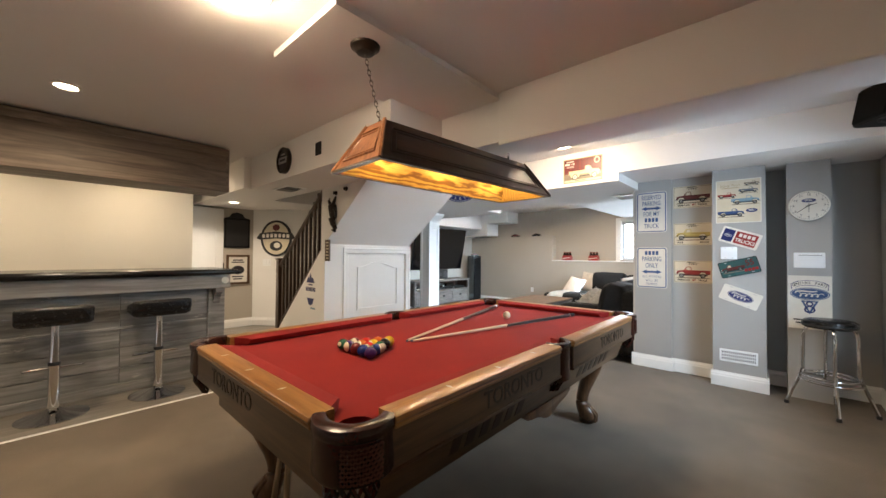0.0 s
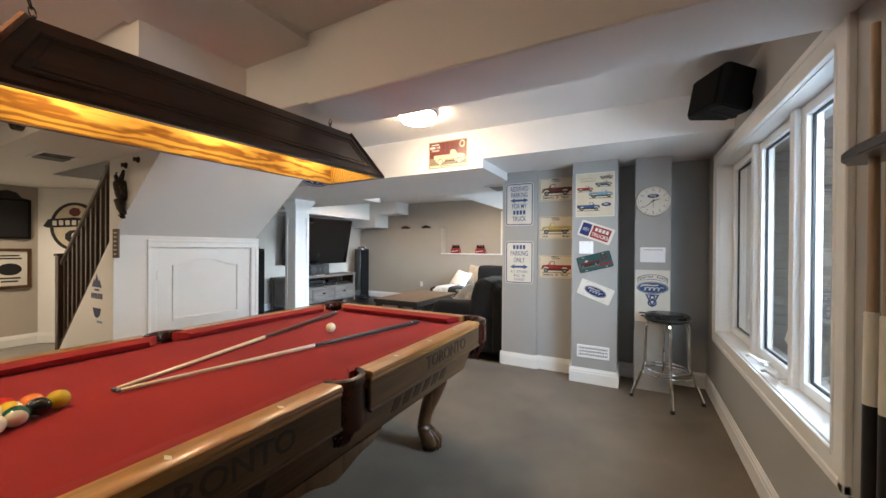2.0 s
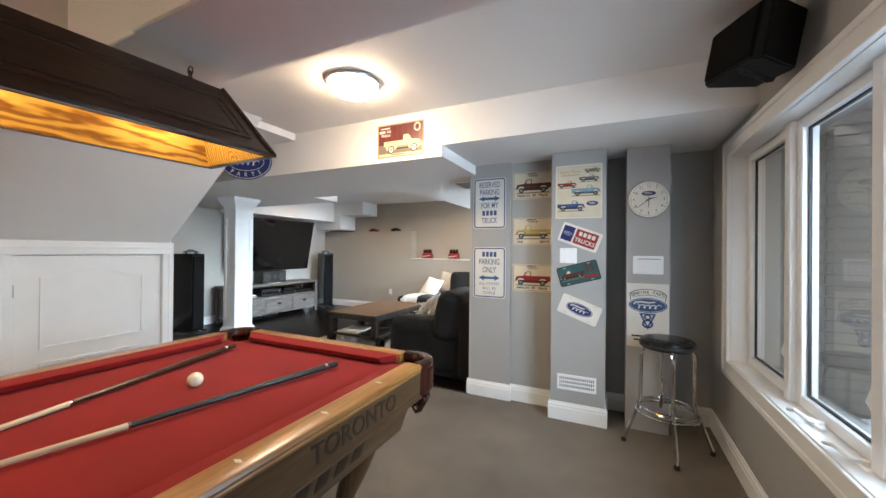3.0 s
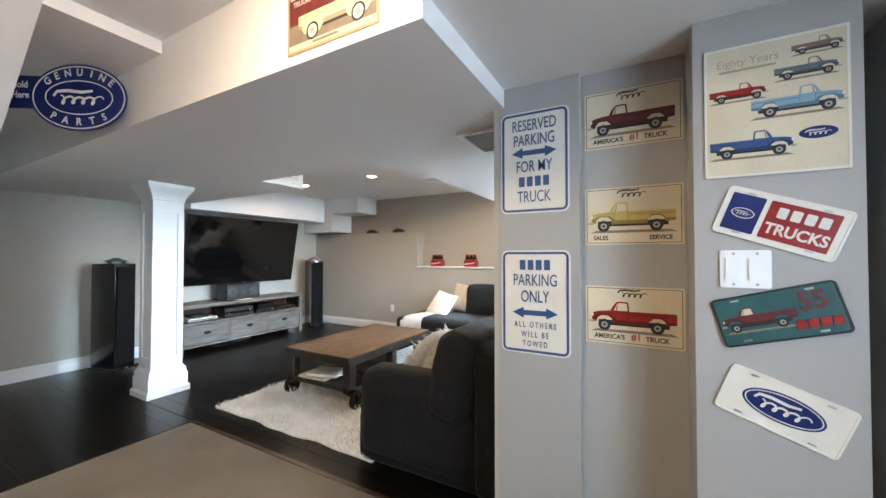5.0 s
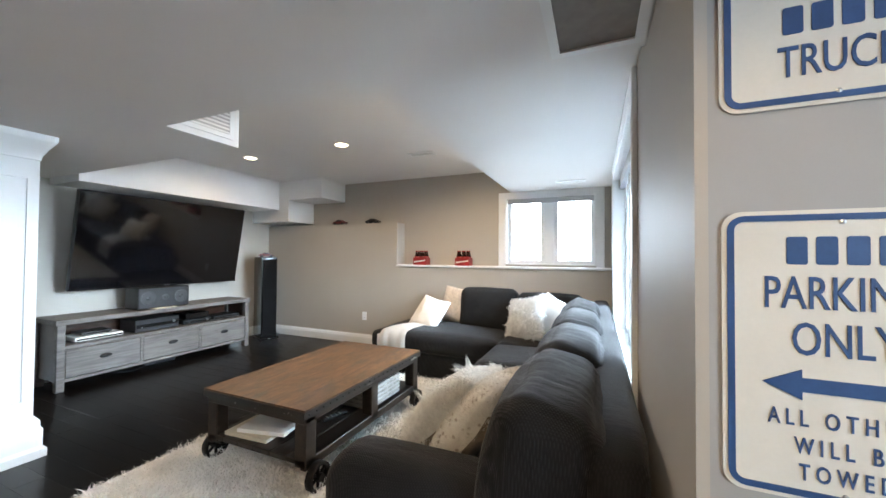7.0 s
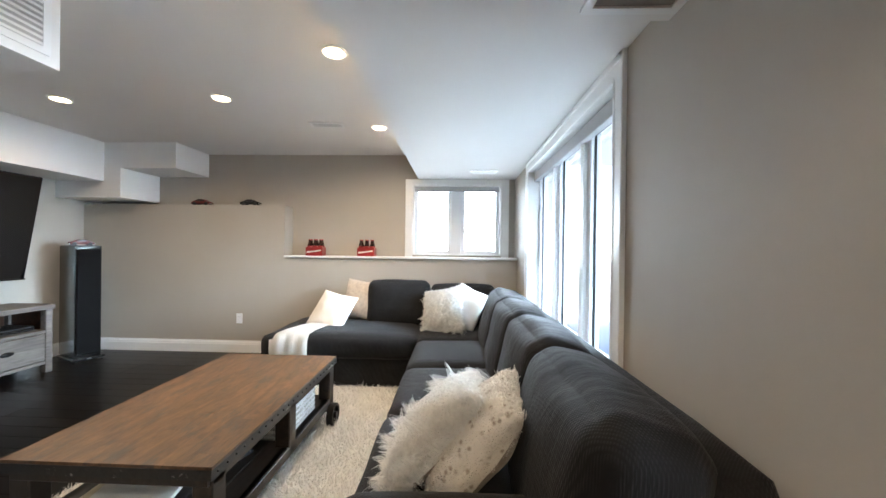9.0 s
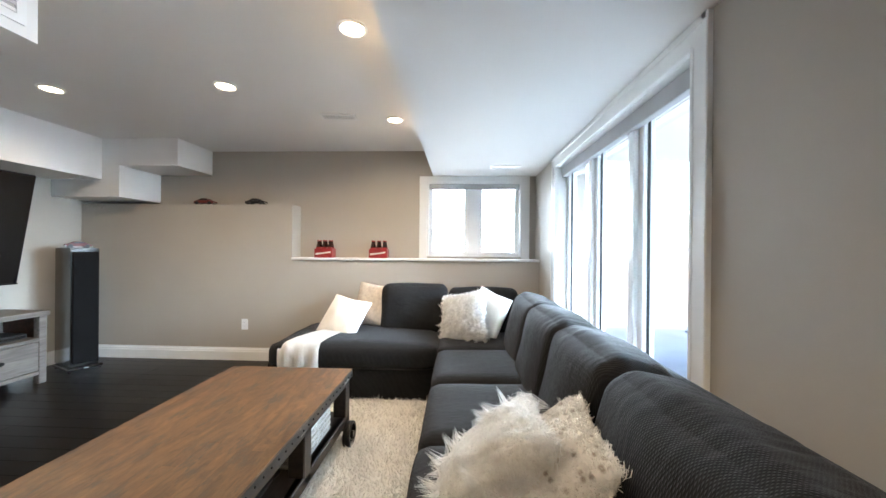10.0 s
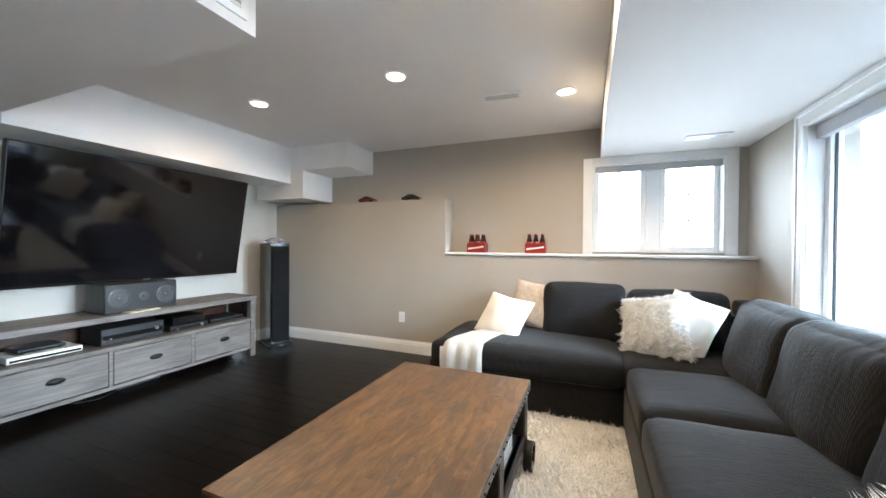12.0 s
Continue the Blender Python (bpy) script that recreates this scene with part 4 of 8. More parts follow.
    # pockets: a leather-topped corner shield with a woven panel and a net of leather straps
    def pocket(x, y, out, corner):
        p = part("pocket", bmesh_pocket(x, y, out, corner), M_LEATHER, t, "dark oxblood leather pocket")
        bm = bmesh.new()
        o = Vector((*out, 0))
        sd = Vector((-o.y, o.x, 0))
        c = Vector((x, y, 0)) + o * (0.07 if corner else 0.02)
        for i in range(9):
            a = math.pi * (i / 8 - 0.5)
            top = c + (o * math.cos(a) + sd * math.sin(a)) * 0.075 + Vector((0, 0, 0.69))
            for tw in (-1, 1):
                a2 = a + tw * 0.5
                mid = c + (o * math.cos(a2) + sd * math.sin(a2)) * 0.07 + Vector((0, 0, 0.625))
                low = c + (o * math.cos(a) + sd * math.sin(a)) * 0.035 + Vector((0, 0, 0.565))
                tube(bm, [top, mid, low], 0.0065, 5)
        part("pocket_net", bm, M_LEATHER, p, "woven leather net")
        bowl = [(0.062, 0.764), (0.066, 0.72), (0.06, 0.66), (0.04, 0.615), (0.012, 0.605)]
        part("pocket_bowl", lathe(bmesh.new(), bowl, 18, Matrix.Translation(Vector((x, y, 0)) + o * (0.022 if corner else 0.01)), False), M_LEATHER, p, "dark leather pocket lining", 60)
        if corner:
            bm = bmesh.new()
            for i in range(15):
                for j in range(9):
                    a = radians(-4 + 46 * i / 14) * (1 if o.x * o.y < 0 else -1)
                    dirv = o * math.cos(a) + sd * math.sin(a)
                    q = Vector((x, y, 0)) + o * 0.022 + dirv * (0.1275 * (1 + 0.06 * math.cos(2 * a))) + Vector((0, 0, 0.684 + 0.0105 * j))
                    r = Matrix.Translation(q) @ Vector((1, 0, 0)).rotation_difference(dirv).to_matrix().to_4x4()
                    soft(bm, 0.005, 0.0105, 0.0075, 0.002, n=1, m=r @ pose(0, 0, 0, 45 if (i + j) % 2 else -45))
            tagged(part("woven_panel", bm, plain("woven_leather", (0.075, 0.024, 0.017), 0.25, 0.2, 30), p, "red-brown basket weave leather panel"), kind="stuff")

    def bmesh_pocket(x, y, out, corner):
        bm = bmesh.new()
        o = Vector((*out, 0))
        sd = Vector((-o.y, o.x, 0))
        span, n = (radians(74) if corner else radians(80)), 20
        ro, ri, z_lo = (0.128, 0.080, 0.668) if corner else (0.098, 0.066, 0.625)
        c = Vector((x, y, 0)) + o * (0.022 if corner else 0.022)
        prof = [(ri, 0.772), (ri, 0.806), (ri + 0.006, 0.815), (ri + 0.014, 0.818), (ro - 0.012, 0.8175), (ro - 0.002, 0.812), (ro + 0.001, 0.800), (ro - 0.001, 0.784), (ro - 0.005, 0.778), (ro - 0.002, z_lo + 0.012), (ro - 0.008, z_lo), (ro - 0.024, z_lo), (ro - 0.026, 0.765)]
        rows = []
        for i in range(n + 1):
            a = span * (2 * i / n - 1)
            dirv = o * math.cos(a) + sd * math.sin(a)
            k = 1.0 + (0.06 * math.cos(2 * a) * (1 if corner else 0))
            rows.append([bm.verts.new(c + dirv * r * k + Vector((0, 0, z))) for r, z in prof])
        for ra, rb in zip(rows, rows[1:]):
            for i in range(len(prof)):
                j = (i + 1) % len(prof)
                bm.faces.new((ra[i], ra[j], rb[j], rb[i]))
        bm.faces.new(rows[0])
        bm.faces.new(rows[-1][::-1])
        return bm

    h = math.sqrt(0.5)
    for sx in (-1, 1):
        for sy in (-1, 1):
            pocket(sx * (PW + 0.012), sy * (PL + 0.012), (sx * h, sy * h), True)
        pocket(sx * (PW + 0.03), 0, (sx, 0), False)
    # carved cabriole legs with ball feet
    for sx in (-1, 1):
        for sy in (-1, 1):
            d = Vector((sx * h, sy * h, 0))
            base = Vector((sx * 0.395, sy * 0.965, 0))
            knots = [(0.03, 0.62, 0.080), (0.05, 0.57, 0.088), (0.072, 0.50, 0.086), (0.076, 0.43, 0.074), (0.055, 0.34, 0.056), (0.022, 0.25, 0.044), (0.004, 0.17, 0.042), (0.012, 0.115, 0.048), (0.036, 0.078, 0.060), (0.046, 0.045, 0.064), (0.044, 0.014, 0.054), (0.044, 0.0, 0.044)]
            spine = []
            for i in range(len(knots) - 1):
                q = [Vector(knots[max(0, min(len(knots) - 1, i + e))]) for e in (-1, 0, 1, 2)]
                for u in (0.0, 0.25, 0.5, 0.75):
                    spine.append(tuple(0.5 * (2 * q[1] + (q[2] - q[0]) * u + (2 * q[0] - 5 * q[1] + 4 * q[2] - q[3]) * u ** 2 + (3 * q[1] - q[0] - 3 * q[2] + q[3]) * u ** 3)))
            spine.append(knots[-1])
            bm = tube(bmesh.new(), [base + d * u + Vector((0, 0, z)) for u, z, r in spine], [r for u, z, r in spine], 20)
            leg = part("leg", bm, M_LEG, t, "carved oak cabriole leg", 75)
            bm = bmesh.new()
            for i in range(5):
                a = radians(-60 + 30 * i)
                o = d * math.cos(a) + Vector((-d.y, d.x, 0)) * math.sin(a)
                tube(bm, [base + d * 0.02 + o * 0.038 + Vector((0, 0, 0.13)), base + d * 0.05 + o * 0.058 + Vector((0, 0, 0.07)), base + d * 0.05 + o * 0.060 + Vector((0, 0, 0.014))], [0.009, 0.013, 0.008], 8)
            part("claw", bm, M_LEG, leg, "", 75)
            part("collar", boxed(base.x + d.x * 0.05 - 0.095, base.x + d.x * 0.05 + 0.095, base.y + d.y * 0.05 - 0.095, base.y + d.y * 0.05 + 0.095, 0.585, 0.605, bevel=0.008), M_LEG, leg)
    return t


pool_table()
CLOTH = 0.769
BALLS = {"yellow": (0.62, 0.42, 0.03), "blue": (0.012, 0.03, 0.18), "red": (0.42, 0.022, 0.018), "purple": (0.045, 0.015, 0.11), "orange": (0.60, 0.15, 0.03), "green": (0.01, 0.075, 0.04), "maroon": (0.14, 0.012, 0.015), "black": (0.008, 0.008, 0.008), "ivory": (0.72, 0.66, 0.50)}
M_BALL = {k: plain("ball_" + k, v, 0.08, 0.04, 4, 40, 0.0, 0.0001) for k, v in BALLS.items()}


def billiard_ball(x, y, z, colour, stripe, turn, group, support):
    b = thing("billiard_ball", pose(x, y, z, *turn), f"glossy {colour + '-striped' if stripe else colour} billiard ball {support}", "billiard ball", group)
    part("shell", ball(bmesh.new(), (0, 0, 0), 0.0286, 12), M_BALL["ivory"] if stripe else M_BALL[colour], b)
    if stripe:
        part("stripe", lathe(bmesh.new(), [(0.0288 * math.cos(a), 0.0288 * math.sin(a)) for a in [radians(-32 + 8 * i) for i in range(9)]], 24, None, False), M_BALL[colour], b, colour + " band")
    elif colour != "ivory":
        part("spot", lathe(bmesh.new(), [(0.0288 * math.sin(a), 0.0288 * math.cos(a)) for a in [radians(22 - 5 * i) for i in range(5)]], 16, None, False), M_BALL["ivory"], b, "white number spot")
    return b


# fifteen racked balls: the point of the triangle lies towards the far end
_order = [("yellow", 0), ("orange", 0), ("black", 0), ("red", 0), ("yellow", 1), ("green", 1), ("maroon", 1), ("orange", 1), ("red", 1), ("blue", 1), ("green", 0), ("purple", 1), ("maroon", 0), ("blue", 0), ("purple", 0)]
_rng = random.Random(4)
_k = 0
for _row in range(5):
    for _i in range(_row + 1):
        _c, _s = _order[_k]
        _k += 1
        billiard_ball(-1.132 + (_i - _row / 2) * 0.0575, 1.385 - _row * 0.0499, CLOTH + 0.0286, _c, _s, (_rng.uniform(0, 360), _rng.uniform(0, 360), 0), "racked billiard balls", "on red cloth")
billiard_ball(-1.142, 2.535, CLOTH + 0.0286, "ivory", 0, (0, 0, 0), "", "alone on red cloth")


def cue(m, label, butt):
    c = thing("pool_cue", m, label, "pool cue", "pool cues")
    part("shaft", lathe(bmesh.new(), [(0.0065, 0.0), (0.0068, 0.01), (0.0075, 0.3), (0.0095, 0.70), (0.010, 0.72)], 12), wood("maple_shaft_" + butt, (0.62, 0.52, 0.34), (0.78, 0.69, 0.50), 2, 1.5, 0.3, 0.3), c, "pale maple shaft")
    part("butt", lathe(bmesh.new(), [(0.0092, 0.72), (0.0105, 0.9), (0.0135, 1.40), (0.0145, 1.45), (0.013, 1.465)], 12), M_BLACK if butt == "black" else M_WALNUT, c, "dark wrapped butt")
    for z in (0.715, 1.40):
        part("ring", lathe(bmesh.new(), [(0.0096 if z < 1 else 0.0142, z), (0.0098 if z < 1 else 0.0144, z + 0.006), (0.0096 if z < 1 else 0.0142, z + 0.012)], 12), M_CHROME, c)
    part("tip", lathe(bmesh.new(), [(0.006, -0.012), (0.0063, -0.006), (0.006, 0)], 10), M_BLUEGREY, c)
    return c


for _a, _b, _lab in (((-1.144, 1.53, CLOTH + 0.008), (-1.511, 2.95, 0.79), "walnut"), ((-1.105, 1.53, CLOTH + 0.012), (-0.80, 2.97, 0.79), "black")):
    _d = Vector(_b) - Vector(_a)
    cue(Matrix.Translation(_a) @ _d.to_track_quat("Z", "Y").to_matrix().to_4x4(), "pale maple pool cue with a dark butt lying on the cloth", _lab)


def table_lamp():
    L = thing("billiard_lamp", pose(-1.12, 1.925, 1.69, 0, 0, -3.6), "dark stained oak billiard table lamp hung on a chain", "billiard lamp")
    bx, by, tx, ty, hh, th = 0.222, 0.742, 0.08, 0.62, 0.24, 0.018
    lo, hi = [(-bx, -by), (bx, -by), (bx, by), (-bx, by)], [(-tx, -ty), (tx, -ty), (tx, ty), (-tx, ty)]
    # end panels and near corner strips are lighter and redder than the sides
    for i, (nm, mat_) in enumerate((("end_panel", M_LAMP_REDBROWN), ("side_panel", M_WALNUT), ("end_panel", M_LAMP_REDBROWN), ("side_panel", M_WALNUT))):
        j = (i + 1) % 4
        a, b, c, d = (Vector((*lo[i], 0)), Vector((*lo[j], 0)), Vector((*hi[j], hh)), Vector((*hi[i], hh)))
        n = (b - a).cross(d - a).normalized()
        bm = bmesh.new()
        o = [bm.verts.new(p) for p in (a, b, c, d)]
        k = [bm.verts.new(p - n * th) for p in (a, b, c, d)]
        bm.faces.new(o)
        bm.faces.new(k[::-1])
        for q in range(4):
            bm.faces.new((o[q], o[(q + 1) % 4], k[(q + 1) % 4], k[q]))
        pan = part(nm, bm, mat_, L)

        def at(u, v, up):
            return (a * (1 - u) + b * u) * (1 - v) + (d * (1 - u) + c * u) * v + n * up
        m0, m1 = (0.13, 0.87) if i % 2 == 0 else (0.04, 0.96)
        bm = bmesh.new()
        tube(bm, [at(m0, 0.2, 0.002), at(m1, 0.2, 0.002), at(m1, 0.8, 0.002), at(m0, 0.8, 0.002)], 0.007, 6, True)
        tube(bm, [at(m0 + 0.02, 0.27, 0.001), at(m1 - 0.02, 0.27, 0.001), at(m1 - 0.02, 0.73, 0.001), at(m0 + 0.02, 0.73, 0.001)], 0.004, 6, True)
        part("moulding", bm, mat_, pan)
        tb = tube(bmesh.new(), [at(0, 0, 0.0), at(0, 1, 0.0)], 0.011, 6)
        part("corner_strip", tb, M_LAMP_REDBROWN if i in (0, 1) else M_WALNUT, L)
        # pale oak lining
        bm = bmesh.new()
        q = [bm.verts.new(p - n * (th + 0.001) + (Vector((0, 0, 0.004)))) for p in (a, b, c, d)]
        k = [bm.verts.new(p - n * (th + 0.006) + (Vector((0, 0, 0.004)))) for p in (a, b, c, d)]
        bm.faces.new(q)
        bm.faces.new(k[::-1])
        for e in range(4):
            bm.faces.new((q[e], q[(e + 1) % 4], k[(e + 1) % 4], k[e]))
        part("lining", bm, M_OAKIN, L, "lit pale oak lining")
    part("top", boxed(-tx, tx, -ty, ty, hh - 0.012, hh, bevel=0.003), M_WALNUT, L)
    bm = bmesh.new()
    ringed(bm, [(-bx - 0.006, -by - 0.006), (bx + 0.006, -by - 0.006), (bx + 0.006, by + 0.006), (-bx - 0.006, by + 0.006)], [(-bx + 0.022, -by + 0.022), (bx - 0.022, -by + 0.022), (bx - 0.022, by - 0.022), (-bx + 0.022, by - 0.022)], -0.008, 0.004)
    part("rim", bm, M_WALNUT, L)
    for y in (-0.5, 0.0, 0.5):
        s = part("bulb_socket", lathe(bmesh.new(), [(0.02, 0.15), (0.02, 0.23)], 12, pose(0, y, 0)), M_BRONZE, L)
        part("bulb", ball(bmesh.new(), (0, y, 0.12), 0.032, 8, (1, 1, 1.15)), M_BULB, L, "lit warm bulb")
    inv = L.matrix_basis.inverted()
    for (cx, cy, cz), (ex, ey) in (((-1.225, 1.284, H - 0.035), (-0.02, -0.58)), ((-1.10, 2.48, 2.05), (-0.01, 0.55))):
        top = inv @ Vector((cx, cy, cz))
        if cz > 2.2:
            part("canopy", lathe(bmesh.new(), [(0.02, -0.045), (0.045, -0.04), (0.058, -0.02), (0.075, -0.012), (0.078, 0.0)], 20, Matrix.Translation(top)), M_BRONZE, L, "round dark bronze ceiling canopy")
        a, b = top + Vector((0, 0, -0.045)), Vector((ex, ey, hh + 0.02))
        n = max(3, int((a - b).length / 0.026))
        bm = bmesh.new()
        dv = (b - a).normalized()
        q = dv.to_track_quat("Z", "Y").to_matrix().to_4x4()
        for i in range(n):
            c = a + (b - a) * ((i + 0.5) / n)
            mm = Matrix.Translation(c) @ q @ pose(0, 0, 0, 0, 0, 90 * (i % 2))
            tube(bm, [mm @ Vector((0.008 * math.cos(u), 0, 0.019 * math.sin(u))) for u in [2 * math.pi * e / 8 for e in range(8)]], 0.0024, 5, True)
        part("chain", bm, M_BRONZE, L, "dark bronze chain")
        part("hook", lathe(bmesh.new(), [(0.012, 0), (0.012, 0.02), (0.005, 0.03)], 10, pose(ex, ey, hh)), M_BRONZE, L)
    return L


table_lamp()


def dome_light(x, y):
    d = thing("ceiling_light", pose(x, y, H), "round frosted flush ceiling light, lit warm", "ceiling light", "flush ceiling lights")
    part("rim", lathe(bmesh.new(), [(0.165, 0.0), (0.172, -0.012), (0.165, -0.024), (0.15, -0.024)], 32, None, False), M_STEEL, d)
    part("diffuser", lathe(bmesh.new(), [(0.155, -0.02), (0.148, -0.045), (0.12, -0.072), (0.07, -0.09), (0.012, -0.096)], 32), M_DOME, d, "glowing frosted glass dome")


dome_light(-1.13, 3.46)
dome_light(-1.27, 0.66)
for _x, _y in POTS:
    _p = thing("recessed_light", pose(_x, _y, H), "round white recessed ceiling light, lit", "recessed light", "recessed ceiling lights")
    part("trim_ring", lathe(bmesh.new(), [(0.075, 0.0), (0.078, -0.006), (0.064, -0.012), (0.056, -0.004)], 28, None, False), M_TRIM, _p)
    part("lens", lathe(bmesh.new(), [(0.057, -0.003), (0.055, -0.007), (0.03, -0.009)], 24), M_LENS, _p, "glowing lens")

# the bar
bar = thing("bar_counter", pose(-4.0, 0.0, 0), "grey barn wood bar with a glossy black padded top", "bar counter")
part("front_panel", boxed(-0.55, 0.0, -1.7, 1.44, 0, 1.04), M_BARWOOD, bar)
_z = 0.06
for _hh in (0.16, 0.18, 0.17, 0.16, 0.165):
    for _y0, _y1 in ((-1.7, -0.55), (-0.55, 0.62), (0.62, 1.30)):
        part("board", boxed(0.0, 0.016 + 0.003 * math.sin(_z * 40 + _y0), _y0 + 0.002, _y1 - 0.002, _z + 0.002, _z + _hh - 0.003, bevel=0.003), M_BARWOOD, bar)
    _z += _hh
for _y in (1.30, -0.6):
    part("pilaster", boxed(0.0, 0.045, _y, _y + 0.15, 0, 0.90, bevel=0.004), M_BARWOOD, bar)
part("base_rail", boxed(0.0, 0.03, -1.7, 1.44, 0, 0.08, bevel=0.004), M_BARWOOD, bar)
part("panel_rail", boxed(0.0, 0.028, -1.7, 1.30, 0.56, 0.585, bevel=0.003), M_BARWOOD, bar)
part("fascia", boxed(-0.02, 0.15, -1.7, 1.47, 0.895, 1.04, bevel=0.006), M_FASCIA, bar, "pale grey plank fascia")
part("bracket", prism(bmesh.new(), [(0, 0.895), (0.14, 0.895), (0.14, 0.85), (0.09, 0.82), (0.05, 0.75), (0.04, 0.71), (0, 0.71)], -1.40, -1.34, pose(0, 0, 0, 90, 0, 0)), M_BARWOOD, bar)
_bm = bmesh.new()
soft(_bm, 0.16, 3.25, 0.062, 0.028, n=6, c=(0.14, -0.08, 1.060))
part("arm_rail", _bm, M_BLACKTOP, bar, "glossy black rounded arm rail")
part("top", boxed(-0.62, 0.10, -1.7, 1.52, 1.042, 1.086, bevel=0.008), M_BLACKTOP, bar, "black lacquered counter top")
part("emblem", lathe(bmesh.new(), [(0.035, 0), (0.035, 0.006), (0.02, 0.008)], 20, pose(0.15, 1.42, 0.975, 0, 90, 0)), M_PEARL, bar, "small round pale emblem")
wb = thing("bar_header_beam", pose(-3.95, 0.0, 1.905), "brown barn wood header beam above the bar", "beam")
part("front_board", boxed(-0.03, 0.0, -1.88, 1.462, 0.06, 0.455, bevel=0.004), M_BEAMWOOD, wb)
part("core", boxed(-0.42, -0.031, -1.88, 1.44, 0.02, 0.474), M_BEAMWOOD, wb)
part("top_strip", boxed(-0.03, 0.018, -1.88, 1.462, 0.385, 0.455, bevel=0.004), M_BEAMWOOD, wb)
part("bottom_board", boxed(-0.44, 0.022, -1.88, 1.468, 0.0, 0.06, bevel=0.005), M_BEAMWOOD, wb)
part("end_board", boxed(-0.42, 0.004, 1.44, 1.47, 0.06, 0.455, bevel=0.004), M_BEAMWOOD, wb)


def bar_stool(m):
    s = thing("bar_stool", m, "black padded bar stool on a chrome gas-lift column", "bar stool", "stools at the bar")
    part("base", lathe(bmesh.new(), [(0.20, 0.0), (0.202, 0.006), (0.17, 0.016), (0.09, 0.034), (0.045, 0.055), (0.035, 0.07)], 36), M_CHROME, s)
    part("column", lathe(bmesh.new(), [(0.033, 0.06), (0.033, 0.40), (0.028, 0.405), (0.026, 0.70)], 20), M_CHROME, s)
    part("collar", lathe(bmesh.new(), [(0.034, 0.39), (0.036, 0.395), (0.036, 0.41), (0.034, 0.415)], 20), M_BLACK, s)
    bm = bmesh.new()
    tube(bm, [(0.03, 0, 0.33), (0.13, -0.02, 0.35)], 0.008)
    tube(bm, [(0.13 + 0.02 * math.cos(u) - 0.02, 0.17 * math.sin(u), 0.345) for u in [radians(-85 + 17 * i) for i in range(11)]], 0.009)
    part("footrest", bm, M_CHROME, s)
    bm = bmesh.new()
    soft(bm, 0.38, 0.41, 0.085, 0.035, (0, 0, 0.006), n=8, c=(0, 0, 0.752))
    soft(bm, 0.05, 0.41, 0.10, 0.024, (0, 0, 0), n=6, c=(-0.17, 0, 0.80))
    part("seat", bm, M_VINYLBLK, s, "black vinyl seat with a low rolled back", 60)
    part("lever", tube(bmesh.new(), [(0.02, 0.02, 0.70), (0.05, 0.09, 0.69), (0.08, 0.15, 0.675)], 0.005), M_CHROME, s)
    return s


_s = bar_stool(pose(-3.70, 0.222, 0, 0, 0, 180))
copy_thing(_s, pose(-3.72, 0.857, 0, 0, 0, 180))

# ---- the living room ----
def column():
    c = thing("column", pose(-4.36, 4.975, 0), "square white panelled column with a moulded cap and base", "column")
    part("shaft", boxed(-0.105, 0.105, -0.12, 0.12, 0, LOW), M_TRIM, c)
    for sgn in (-1, 1):
        bm = bmesh.new()
        for q in ((-0.105, -0.075, 0.26, 1.86), (0.075, 0.105, 0.26, 1.86), (-0.075, 0.075, 0.26, 0.36), (-0.075, 0.075, 1.74, 1.86)):
            box(bm, q[0], q[1], sgn * 0.12, sgn * 0.132, q[2], q[3])
        part("panel_frame", bm, M_TRIM, c)
        bm = bmesh.new()
        for q in ((-0.132, -0.08, 0.26, 1.86), (0.08, 0.132, 0.26, 1.86), (-0.08, 0.08, 0.26, 0.36), (-0.08, 0.08, 1.74, 1.86)):
            box(bm, sgn * 0.105, sgn * 0.117, q[0], q[1], q[2], q[3])
        part("panel_frame", bm, M_TRIM, c)

    def stack(rows):
        bm = bmesh.new()
        rings = [[bm.verts.new((sx * (0.117 + g), sy * (0.132 + g), z)) for sx, sy in ((-1, -1), (1, -1), (1, 1), (-1, 1))] for g, z in rows]
        for a, b in zip(rings, rings[1:]):
            for i in range(4):
                bm.faces.new((a[i], a[(i + 1) % 4], b[(i + 1) % 4], b[i]))
        bm.faces.new(rings[0][::-1])
        bm.faces.new(rings[-1])
        return bm
    part("base", stack([(0.05, 0), (0.05, 0.05), (0.034, 0.07), (0.034, 0.17), (0.024, 0.19), (0.024, 0.225), (0.01, 0.245), (0.0, 0.26)]), M_TRIM, c)
    part("cap", stack([(0.0, 1.86), (0.006, 1.862), (0.006, 1.885), (0.02, 1.91), (0.03, 1.935), (0.055, 1.975), (0.062, 1.99), (0.062, LOW)]), M_TRIM, c)


column()


